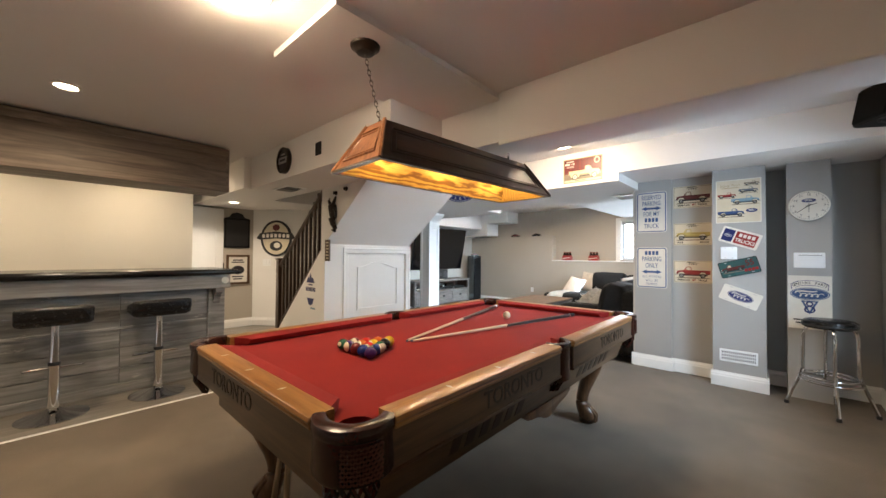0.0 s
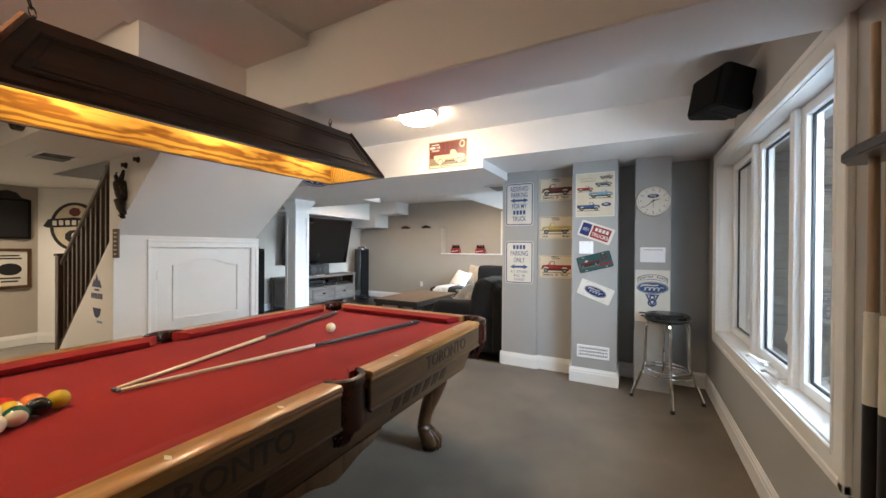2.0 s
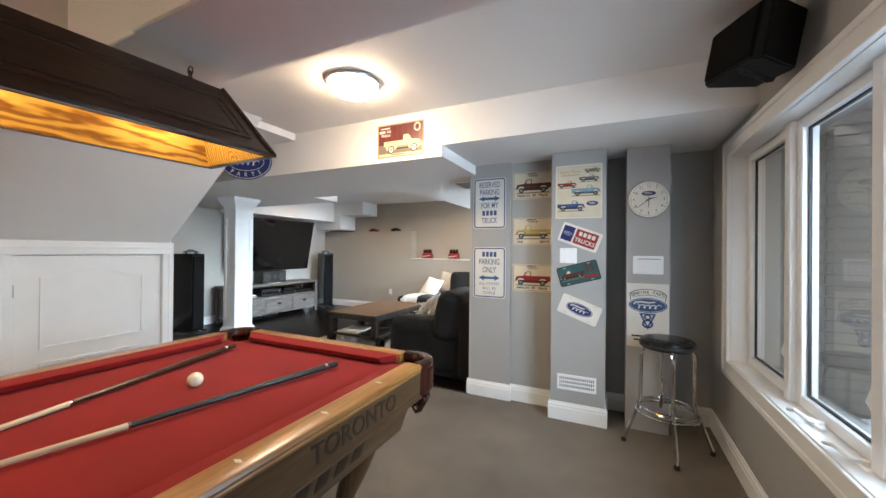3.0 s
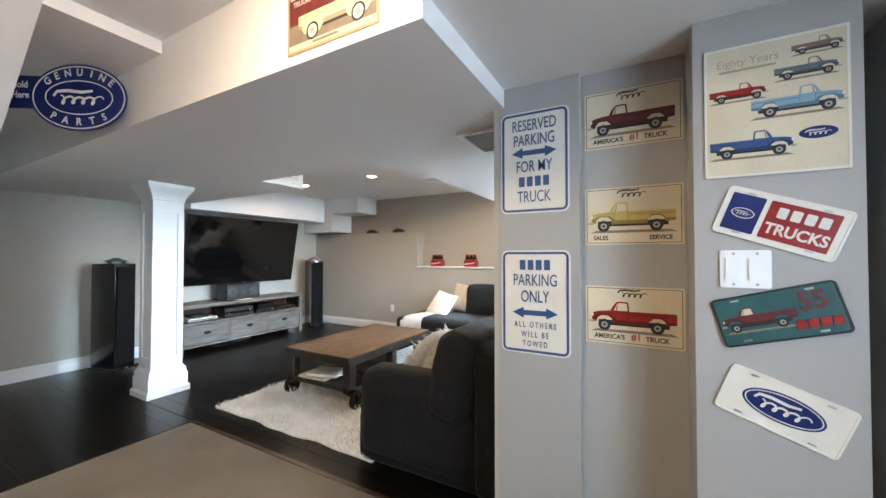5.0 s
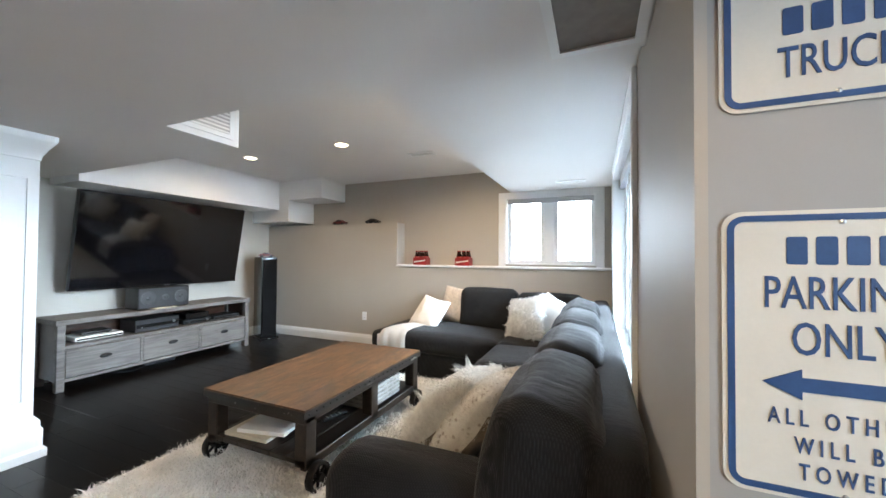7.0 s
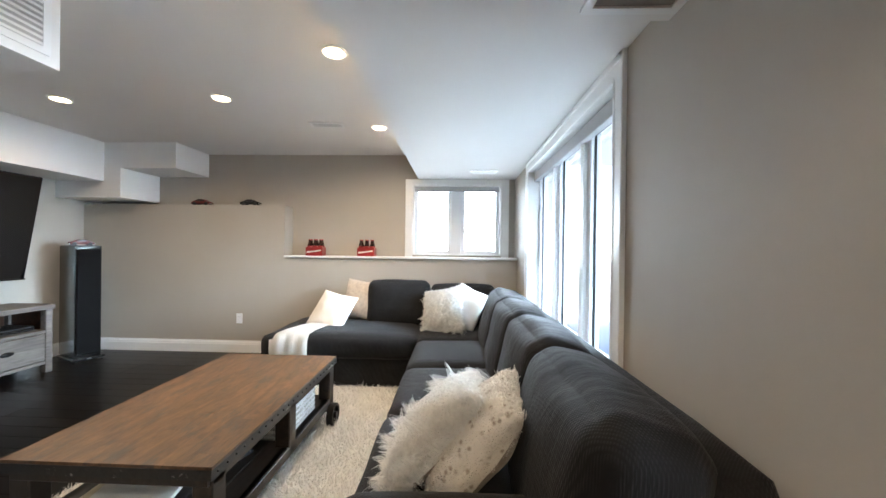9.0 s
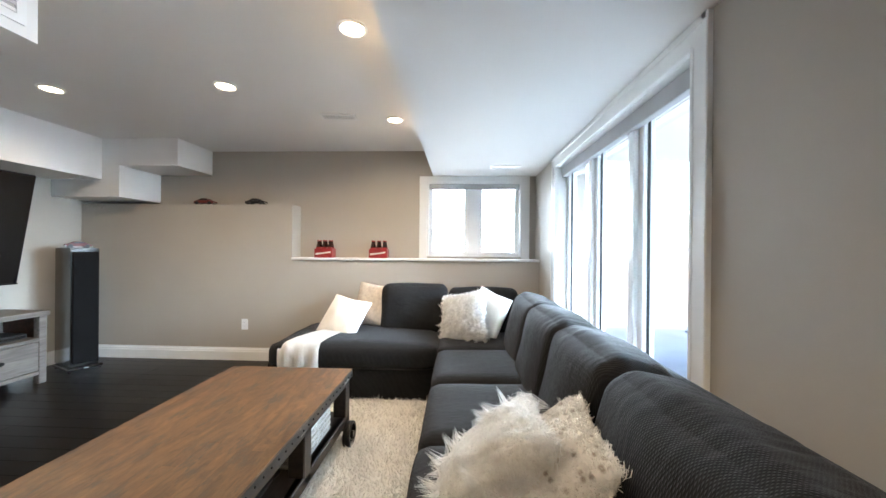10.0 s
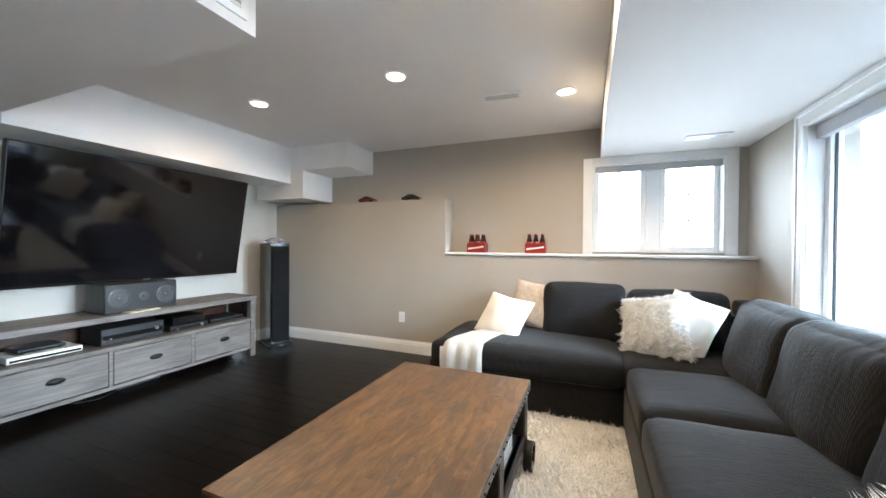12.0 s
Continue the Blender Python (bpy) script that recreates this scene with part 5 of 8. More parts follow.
def coffee_table():
    x0, x1, y0, y1, z = -3.20, -2.40, 5.485, 6.815, 0.462
    cx, cy = (x0 + x1) / 2, (y0 + y1) / 2
    t = thing("coffee_table", pose(cx, cy, 0), "reclaimed wood factory cart coffee table on iron wheels", "coffee table")
    w, l = (x1 - x0) / 2, (y1 - y0) / 2
    n = 15
    rng = random.Random(8)
    for i in range(n):
        a = -w + 2 * w * i / n
        cuts = [-l] + sorted(rng.uniform(-0.9, 0.9) * l for _ in range(rng.choice((1, 2, 2)))) + [l]
        for y0, y1 in zip(cuts, cuts[1:]):
            part("top_board", boxed(a + 0.0001, a + 2 * w / n - 0.0001, y0 + 0.0001, y1 - 0.0001, z - 0.035, z - rng.uniform(0.0, 0.0006)), M_TABLETOP, t)
    bm = bmesh.new()
    for sx in (-1, 1):
        box(bm, sx * (w - 0.004) - 0.002, sx * (w - 0.004) + 0.006, -l - 0.004, l + 0.004, z - 0.05, z - 0.012)
    for sy in (-1, 1):
        box(bm, -w, w, sy * l - 0.002, sy * l + 0.004, z - 0.05, z - 0.012)
    part("iron_edge", bm, M_WORNIRON, t, "black iron edge band with bright worn spots")
    for sx in (-1, 1):
        for sy in (-1, 0, 1):
            part("post", boxed(sx * (w - 0.05) - 0.04, sx * (w - 0.05) + 0.04, sy * (l - 0.06) - 0.04, sy * (l - 0.06) + 0.04, 0.14, z - 0.035, bevel=0.005), M_CARTWOOD, t)
    for k, zz in enumerate((0.155,)):
        for i in range(6):
            a = -w + 0.02 + (2 * w - 0.04) * i / 6
            part("shelf_board", boxed(a + 0.001, a + (2 * w - 0.04) / 6 - 0.001, -l + 0.02, l - 0.02, zz, zz + 0.03, bevel=0.003), M_CARTWOOD, t)
    for sx in (-1, 1):
        part("side_rail", boxed(sx * (w - 0.03) - 0.02, sx * (w - 0.03) + 0.02, -l + 0.02, l - 0.02, 0.13, 0.185, bevel=0.004), M_CARTWOOD, t)
        part("upper_rail", boxed(sx * (w - 0.03) - 0.02, sx * (w - 0.03) + 0.02, -l + 0.02, l - 0.02, z - 0.085, z - 0.036, bevel=0.004), M_CARTWOOD, t)
    for sy in (-1, 1):
        part("end_rail", boxed(-w + 0.02, w - 0.02, sy * (l - 0.03) - 0.018, sy * (l - 0.03) + 0.018, z - 0.085, z - 0.036, bevel=0.004), M_CARTWOOD, t)
    rivet = mesh(ball(bmesh.new(), (0, 0, 0), 0.005, 4), 60)
    for sx in (-1, 1):
        for i in range(24):
            part("rivet", rivet, M_BLACKIRON, t, m=pose(sx * (w + 0.003), -l + 0.03 + i * (2 * l - 0.06) / 23, z - 0.031))
    for sx in (-1, 1):
        for sy in (-1, 1):
            m = pose(sx * (w + 0.012), sy * (l - 0.09), 0.078, 0, 90, 0)
            bm = lathe(bmesh.new(), [(0.062, -0.022), (0.076, -0.022), (0.078, -0.018), (0.078, 0.018), (0.076, 0.022), (0.062, 0.022), (0.060, 0.0)], 28, m, False)
            wh = part("wheel", bm, M_BLACKIRON, t, "spoked black iron wheel")
            bm = bmesh.new()
            lathe(bm, [(0.022, -0.028), (0.022, 0.028)], 14, m)
            for i in range(6):
                a = 2 * math.pi * i / 6
                tube(bm, [m @ Vector((0.015 * math.cos(a), 0.015 * math.sin(a), 0)), m @ Vector((0.064 * math.cos(a), 0.064 * math.sin(a), 0))], 0.009, 6)
            part("spokes", bm, M_BLACKIRON, wh)
            part("fork", boxed(sx * (w - 0.03) - 0.035, sx * (w - 0.03) + 0.035, sy * (l - 0.09) - 0.02, sy * (l - 0.09) + 0.02, 0.10, 0.15, bevel=0.004), M_BLACKIRON, wh)
    return t


coffee_table()


def sofa():
    s = thing("sectional_sofa", pose(-1.37, 6.6, 0), "charcoal chenille L-shaped sectional sofa with loose back cushions", "sectional sofa")

    def put(name, sx, sy, sz, c, r=0.06, puff=(0, 0, 0), m=None, lump=0.006, seed=1.0, n=10, label="", wrinkle=0.0):
        bm = soft(bmesh.new(), sx, sy, sz, r, puff, n, (0, 0, 0), None, lump, seed)
        mm = Matrix.Translation(Vector(c) - Vector((-1.37, 6.6, 0))) @ (m or Matrix())
        if wrinkle:
            # gathered folds across the crown
            for v in bm.verts:
                k = max(0.0, min(1.0, (v.co.z / sz - 0.18) / 0.2))
                v.co.z += k * wrinkle * noise.noise(Vector((v.co.x * 5 + seed, v.co.y * 40 + 5 * v.co.x, seed)))
                v.co.x += 0.5 * k * wrinkle * noise.noise(Vector((seed, v.co.y * 36 + 3 * v.co.z, 4)))
        for v in bm.verts:
            v.co = mm @ v.co
        return part(name, bm, M_SOFA, s, label, 80)
    # bases
    put("base", 0.94, 3.30, 0.30, (-1.40, 6.66, 0.16), 0.03, n=8)
    put("base", 1.42, 0.96, 0.30, (-2.58, 7.86, 0.16), 0.03, n=8)
    put("back_frame", 0.17, 3.38, 0.80, (-0.955, 6.64, 0.42), 0.06, n=10)
    put("back_frame", 1.55, 0.16, 0.66, (-1.72, 8.25, 0.36), 0.05, n=10)
    # the near arm
    put("arm", 0.88, 0.29, 0.57, (-1.45, 5.13, 0.31), 0.12, (0, 0, 0.015), n=14)
    # seats
    for i, (y, ln) in enumerate(((5.615, 0.66), (6.28, 0.67), (6.965, 0.70))):
        put("seat_cushion", 0.80, ln - 0.006, 0.19, (-1.47, y, 0.375), 0.055, (0, 0, 0.03), seed=3.0 + i)
    put("seat_cushion", 0.84, 0.86, 0.18, (-1.46, 7.76, 0.37), 0.055, (0, 0, 0.012), seed=7.0)
    put("seat_cushion", 1.42, 0.93, 0.21, (-2.57, 7.80, 0.365), 0.075, (0, 0, 0.03), seed=9.0)
    # back cushions along the window
    for i, y in enumerate((5.29, 5.96, 6.60, 7.22)):
        put("back_cushion", 0.27, 0.68 if i else 0.70, 0.50, (-1.14 - (0.02 if i == 0 else 0), y, 0.64), 0.085, (0.04, 0.0, 0.02), pose(0, 0, 0, 0, 13, 0), 0.011, 11.0 + i, 46, "", 0.004)
    # back cushions along the end wall
    put("back_cushion", 0.66, 0.24, 0.50, (-2.14, 8.06, 0.645), 0.065, (0, 0.03, 0.02), pose(0, 0, 0, -12, 0, 0), 0.012, 21.0, 12)
    put("back_cushion", 0.68, 0.24, 0.48, (-1.46, 8.07, 0.63), 0.065, (0, 0.03, 0.015), pose(0, 0, 0, -12, 0, 0), 0.012, 22.0, 12)
    for x, y in ((-1.80, 5.05), (-1.0, 5.05), (-3.2, 7.5), (-3.2, 8.2), (-1.9, 7.5), (-1.0, 8.2)):
        part("foot", boxed(x + 1.37 - 0.03, x + 1.37 + 0.03, y - 6.6 - 0.03, y - 6.6 + 0.03, 0, 0.03), M_BLACK, s)
    return s


sofa()


def console():
    x0, x1, y0, y1, z = -5.94, -5.50, 5.66, 7.625, 0.66
    c = thing("tv_console", pose((x0 + x1) / 2, (y0 + y1) / 2, 0), "weathered grey wood media console with three drawers", "media console")
    w, l = (x1 - x0) / 2, (y1 - y0) / 2
    part("top", boxed(-w - 0.01, w + 0.012, -l - 0.012, l + 0.012, z - 0.045, z, bevel=0.004), M_CONSOLE, c)
    part("deck", boxed(-w, w - 0.005, -l + 0.02, l - 0.02, 0.385, 0.415), M_CONSOLE, c)
    part("bottom", boxed(-w, w - 0.005, -l + 0.02, l - 0.02, 0.085, 0.115), M_CONSOLE, c)
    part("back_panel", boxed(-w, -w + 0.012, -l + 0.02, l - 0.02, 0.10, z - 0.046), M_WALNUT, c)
    for sy in (-1, 1):
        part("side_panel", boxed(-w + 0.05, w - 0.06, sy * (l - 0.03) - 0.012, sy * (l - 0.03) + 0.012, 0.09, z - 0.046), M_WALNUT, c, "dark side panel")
        for sx in (-1, 1):
            part("post", boxed(sx * (w - 0.03) - 0.03, sx * (w - 0.03) + 0.03, sy * (l - 0.032) - 0.03, sy * (l - 0.032) + 0.03, 0, z - 0.046, bevel=0.004), M_CONSOLE, c)
    for y in (-0.31, 0.31):
        part("divider", boxed(-w + 0.02, w - 0.004, y - 0.012, y + 0.012, 0.115, 0.385), M_CONSOLE, c)
    for a, b in ((-l + 0.066, -0.326), (-0.294, 0.294), (0.326, l - 0.066)):
        d = part("drawer", boxed(w - 0.03, w - 0.002, a, b, 0.122, 0.378, bevel=0.004), M_CONSOLE, c)
        m = (a + b) / 2
        part("handle", lathe(bmesh.new(), [(0.004, 0.016), (0.034, 0.012), (0.044, 0.004), (0.044, 0.0)], 20, pose(w - 0.002, m, 0.262, 90, 0, 90) @ Matrix.Diagonal((1.15, 0.5, 1, 1))), M_BLACKIRON, d, "oval black iron cup pull")
    return c


console()


def television():
    t = thing("television", pose(-5.70, 6.72, 1.40, 0, 10.5, 0), "large flat black television tilted down on a wall bracket", "television")
    part("housing", boxed(-0.035, 0.008, -0.895, 0.895, -0.51, 0.51, bevel=0.008), M_BLACK, t)
    part("screen", boxed(0.0085, 0.0105, -0.883, 0.883, -0.494, 0.50), M_SCREEN, t, "dark glossy screen, switched off")
    part("bezel_strip", boxed(0.009, 0.0125, -0.895, 0.895, -0.51, -0.496, bevel=0.001), M_BLACKTOP, t)
    part("maker_badge", boxed(0.0125, 0.0135, -0.03, 0.03, -0.507, -0.500), M_STEEL, t)
    part("bracket", boxed(-0.30, -0.03, -0.2, 0.2, -0.22, 0.22), M_BLACKIRON, t)
    return t


television()


def tower_speaker(m):
    s = thing("tower_speaker", m, "tall gloss black floor-standing speaker on a plinth", "floor speaker", "tower speakers")
    part("cabinet", boxed(-0.22, 0.15, -0.11, 0.11, 0.05, 1.235, bevel=0.012, seg=2), M_BLACKTOP, s)
    part("grille", boxed(0.15, 0.172, -0.097, 0.097, 0.09, 1.20, bevel=0.008), cloth("speaker_grille_cloth", (0.004, 0.004, 0.0045), 600, 0.9, 0.1), s, "black cloth grille")
    part("plinth", boxed(-0.19, 0.185, -0.135, 0.135, 0.025, 0.05, bevel=0.006), M_BLACKTOP, s)
    for x in (-0.16, 0.16):
        for y in (-0.115, 0.115):
            part("spike", lathe(bmesh.new(), [(0.004, 0.0), (0.014, 0.012), (0.014, 0.03)], 12, pose(x, y, 0)), M_CHROME, s, "chrome spike foot")
    part("badge", boxed(0.185, 0.187, -0.018, 0.018, 0.032, 0.042), M_STEEL, s)
    return s


_s = tower_speaker(pose(-5.60, 7.985, 0, 0, 0, -24))
copy_thing(_s, pose(-5.62, 5.06, 0, 0, 0, 14))
tagged(thing_ := thing("centre_speaker", pose(-5.70, 6.585, 0.66), "wide black centre speaker with two cones on the console", "speaker"))
part("cabinet", boxed(-0.13, 0.13, -0.265, 0.265, 0.005, 0.235, bevel=0.008), M_BLACK, thing_)
for _y, _r in ((-0.17, 0.075), (0.17, 0.075), (0.0, 0.035)):
    _m = pose(0.13, _y, 0.12, 0, 90, 0)
    _d = part("driver_ring", lathe(bmesh.new(), [(_r, 0), (_r + 0.004, 0.006), (_r - 0.008, 0.008), (_r - 0.012, 0.003)], 28, _m, False), M_RING, thing_, "dark grey driver ring")
    part("cone", lathe(bmesh.new(), [(_r - 0.01, 0.004), (_r * 0.5, 0.002), (_r * 0.3, 0.001), (_r * 0.28, 0.01), (0.002, 0.016)], 24, _m), M_RING, _d)

# ---- signs, clock and fittings on the sign wall ----
def flat(name, bm, mat_, parent, label=""):
    return part(name, bm, mat_, parent, label, None)


def sign(name, label, cx, y, cz, tilt=0.0, category="sign", group=""):
    """A thing drawn flat in x and y, hung on a wall that faces -y."""
    return thing(name, pose(cx, y, cz, 90, -tilt, 0), label, category, group)


def plate(parent, w, h, r, mat_, z0=0.0, z1=0.002, name="plate"):
    return flat(name, prism(bmesh.new(), rrect(w, h, r), z0, z1), mat_, parent)


def border(parent, w, h, r, t, mat_, z=0.002, dz=0.001, name="border"):
    return flat(name, ringed(bmesh.new(), rrect(w, h, r), rrect(w - 2 * t, h - 2 * t, max(0.002, r - t)), z, z + dz), mat_, parent)


def say(parent, body, size, x, y, mat_, z=0.002, bold=0.0, wide=1.0, depth=0.0008, turn=0.0):
    return part("lettering", words(body, size, depth, bold=bold, wide=wide), mat_, parent, "", None, pose(x, y, z, 0, 0, turn))


def bar(parent, w, h, x, y, mat_, z=0.002, slant=0.0, r=None):
    pts = [(x + a + slant * b, y + b) for a, b in rrect(w, h, r if r is not None else h * 0.45)]
    return flat("plain_mark", prism(bmesh.new(), pts, z, z + 0.001), mat_, parent)


def arrow(parent, w, y, mat_, z=0.002):
    a, b, c = w / 2, 0.011, 0.024
    pts = [(-a, y), (-a + 0.05, y + c), (-a + 0.05, y + b), (a - 0.05, y + b), (a - 0.05, y + c), (a, y), (a - 0.05, y - c), (a - 0.05, y - b), (-a + 0.05, y - b), (-a + 0.05, y - c)]
    flat("arrow", prism(bmesh.new(), pts, z, z + 0.0025), mat_, parent)


def parking(cx, cz, rows, label):
    s = sign("parking_sign", label, cx, 4.783, cz, 0, "parking sign", "metal parking signs")
    plate(s, 0.305, 0.46, 0.028, M_SIGNW)
    border(s, 0.291, 0.446, 0.024, 0.010, M_SIGNB, dz=0.002)
    for body, size, y, wide in rows:
        if body == "<>":
            arrow(s, 0.20, y, M_SIGNB)
        elif body.startswith("#"):
            for i in range(4):
                bar(s, 0.026, size * 0.72, -0.054 + 0.036 * i, y, M_SIGNB, r=0.004)
        else:
            say(s, body, size * 1.06, 0, y, M_SIGNB, 0.0025, 0.0002, wide * 0.9, 0.0016)
    for y in (0.21, -0.212):
        flat("screw", lathe(bmesh.new(), [(0.004, 0.002), (0.004, 0.004), (0.001, 0.005)], 10, pose(0, y, 0)), M_STEEL, s)
    return s


parking(-0.652, 1.752, [("RESERVED", 0.068, 0.165, 0.68), ("PARKING", 0.068, 0.098, 0.68), ("<>", 0, 0.042, 1), ("FOR MY", 0.068, -0.022, 0.70), ("#", 0.062, -0.088, 1), ("TRUCK", 0.068, -0.158, 0.70)],
        "white embossed metal parking sign with blue lettering and arrow")
parking(-0.650, 1.125, [("#", 0.062, 0.165, 1), ("PARKING", 0.070, 0.095, 0.70), ("ONLY", 0.070, 0.022, 0.70), ("<>", 0, -0.048, 1), ("A L L   O T H E R S", 0.034, -0.102, 0.70), ("W I L L   B E", 0.034, -0.145, 0.70), ("T O W E D", 0.034, -0.186, 0.70)],
        "white metal parking sign with blue lettering and towing warning")

TRUCK = [(-0.5, 0.04), (-0.505, 0.10), (-0.485, 0.138), (-0.42, 0.155), (-0.27, 0.168), (-0.235, 0.225), (-0.20, 0.262), (-0.17, 0.272), (-0.075, 0.272), (-0.05, 0.262), (-0.038, 0.165), (0.495, 0.168), (0.503, 0.155), (0.5, 0.05),
         (0.39, 0.035), (0.375, 0.075), (0.33, 0.105), (0.24, 0.105), (0.195, 0.075), (0.18, 0.02), (-0.24, 0.02), (-0.255, 0.075), (-0.30, 0.105), (-0.39, 0.105), (-0.435, 0.075), (-0.45, 0.035)]
M_CHROMEP = plain("silver_print", (0.34, 0.33, 0.31), 0.4, 0.1, 8, 160, 0.02)
M_REDP = plain("curtain_red_print", (0.15, 0.016, 0.013), 0.4, 0.12, 9, 160, 0.05)
M_IVORYP = plain("ivory_print", (0.66, 0.58, 0.36), 0.4, 0.1, 9, 160, 0.05)
M_SHADEP = plain("brown_grey_print", (0.22, 0.18, 0.13), 0.45, 0.15, 20, 160, 0.02)
SHADE = {}


def darker(mat_):
    """The deeper tint of the same printing ink."""
    if mat_.name not in SHADE:
        deep = mat_.copy()
        deep.name = "deep_" + mat_.name
        mix = [n for n in deep.node_tree.nodes if n.bl_idname == "ShaderNodeValToRGB"][0]
        for e in mix.color_ramp.elements:
            e.color = (*[c * 0.45 for c in e.color[:3]], 1)
        SHADE[mat_.name] = deep
    return SHADE[mat_.name]


def truck(parent, w, x, y, body, z=0.002, flip=1):
    def tr(pts):
        q = [(x + flip * a * w, y + 1.2 * b * w) for a, b in pts]
        return q if flip > 0 else q[::-1]

    def ink(name, pts, mat_, up, to):
        return flat(name, prism(bmesh.new(), tr(pts), z + 0.0003 * up, z + 0.0003 * (up + 1)), mat_, to)
    deep = darker(body)
    t = ink("printed_truck", TRUCK, body, 1, parent)
    ink("printed_ground", [(-0.52, -0.075), (0.52, -0.075), (0.44, -0.045), (-0.44, -0.045)], M_SHADEP, 0, t)
    ink("printed_underside", [(-0.42, 0.0), (0.42, 0.0), (0.42, 0.06), (-0.42, 0.06)], M_INK, 0, t)
    ink("printed_shade", [(-0.495, 0.045), (-0.45, 0.035), (-0.43, 0.08), (-0.39, 0.108), (-0.30, 0.108), (-0.25, 0.08), (-0.24, 0.02), (0.18, 0.02), (0.19, 0.066), (-0.20, 0.066), (-0.26, 0.118), (-0.40, 0.122), (-0.498, 0.082)], deep, 2, t)
    ink("printed_shade", [(0.20, 0.066), (0.24, 0.108), (0.33, 0.108), (0.375, 0.078), (0.39, 0.036), (0.5, 0.05), (0.501, 0.078), (0.40, 0.075), (0.345, 0.122), (0.23, 0.122)], deep, 2, t)
    ink("printed_window", [(-0.225, 0.17), (-0.19, 0.245), (-0.165, 0.255), (-0.085, 0.255), (-0.068, 0.245), (-0.06, 0.17)], M_CREAM, 2, t)
    ink("printed_pillar", [(-0.205, 0.17), (-0.185, 0.24), (-0.175, 0.24), (-0.192, 0.17)], deep, 3, t)
    ink("printed_door_line", [(-0.215, 0.03), (-0.215, 0.165), (-0.209, 0.165), (-0.209, 0.03)], deep, 3, t)
    ink("printed_door_line", [(-0.05, 0.03), (-0.05, 0.165), (-0.044, 0.165), (-0.044, 0.03)], deep, 3, t)
    ink("printed_line", [(-0.03, 0.128), (-0.03, 0.136), (0.495, 0.138), (0.495, 0.13)], deep, 3, t)
    ink("printed_line", [(-0.48, 0.128), (-0.48, 0.133), (-0.22, 0.146), (-0.22, 0.14)], deep, 3, t)
    ink("printed_bumper", [(-0.545, 0.025), (-0.545, 0.05), (-0.47, 0.05), (-0.47, 0.025)], M_CHROMEP, 3, t)
    ink("printed_lamp", [(-0.508, 0.095), (-0.508, 0.125), (-0.485, 0.125), (-0.485, 0.095)], M_SIGNW, 3, t)
    ink("printed_step", [(-0.23, 0.005), (-0.23, 0.024), (0.17, 0.024), (0.17, 0.005)], M_INK, 3, t)
    for cx in (-0.345, 0.285):
        for r, mat_, up in ((0.078, M_INK, 3), (0.040, M_CHROMEP, 4), (0.018, M_INK, 5)):
            flat("printed_wheel", prism(bmesh.new(), oval(r * w, r * w, 20, x + flip * cx * w, y + 0.004 * w), z + 0.0003 * up, z + 0.0003 * (up + 1)), mat_, t)
    return t


def script_mark(parent, w, x, y, mat_, z=0.002):
    """A plain running stroke with a long sweep above it, in place of a maker's script."""
    pts = []
    for i in range(73):
        u = i / 72
        rise = (0.085 - 0.03 * math.sin(math.pi * u)) * w * math.cos(8.4 * math.pi * u)
        pts.append((x - 0.36 * w + 0.74 * w * u + 0.055 * w * math.sin(8.4 * math.pi * u) + 0.3 * rise, y - 0.035 * w + rise))
    sweep = [(x - 0.46 * w, y + 0.03 * w), (x - 0.40 * w, y + 0.115 * w), (x - 0.22 * w, y + 0.135 * w), (x + 0.05 * w, y + 0.115 * w), (x + 0.24 * w, y + 0.145 * w)]
    bm = bmesh.new()
    for line, r in ((pts, 0.020 * w), (sweep, 0.030 * w)):
        up, lo = [], []
        for i, (a, b) in enumerate(line):
            p, q = line[max(0, i - 1)], line[min(len(line) - 1, i + 1)]
            d = Vector((q[0] - p[0], q[1] - p[1])).normalized()
            k = r * (0.55 + 0.45 * math.sin(math.pi * (i + 0.5) / len(line)))
            up.append((bm.verts.new((a - d.y * k, b + d.x * k, z)), bm.verts.new((a - d.y * k, b + d.x * k, z + 0.0006))))
            lo.append((bm.verts.new((a + d.y * k, b - d.x * k, z)), bm.verts.new((a + d.y * k, b - d.x * k, z + 0.0006))))
        for i in range(len(line) - 1):
            bm.faces.new((up[i][1], lo[i][1], lo[i + 1][1], up[i + 1][1]))
            bm.faces.new((up[i][0], up[i][1], up[i + 1][1], up[i + 1][0]))
            bm.faces.new((lo[i][1], lo[i][0], lo[i + 1][0], lo[i + 1][1]))
    return flat("plain_mark", bm, mat_, parent)


def truck_sign(cz, body, rows, label):
    s = sign("truck_sign", label, -0.267, 4.818, cz, 0, "tin sign", "tin truck signs")
    plate(s, 0.352, 0.236, 0.003, M_CREAM)
    border(s, 0.338, 0.222, 0.003, 0.0022, M_INK, dz=0.0004)
    script_mark(s, 0.115, 0.0, 0.088, M_INK)
    truck(s, 0.30, 0.0, -0.042, body)
    for text, size, x, y, m_ in rows:
        say(s, text, size, x, y, m_, 0.002, 0.0008, 0.9, 0.0004)
    return s


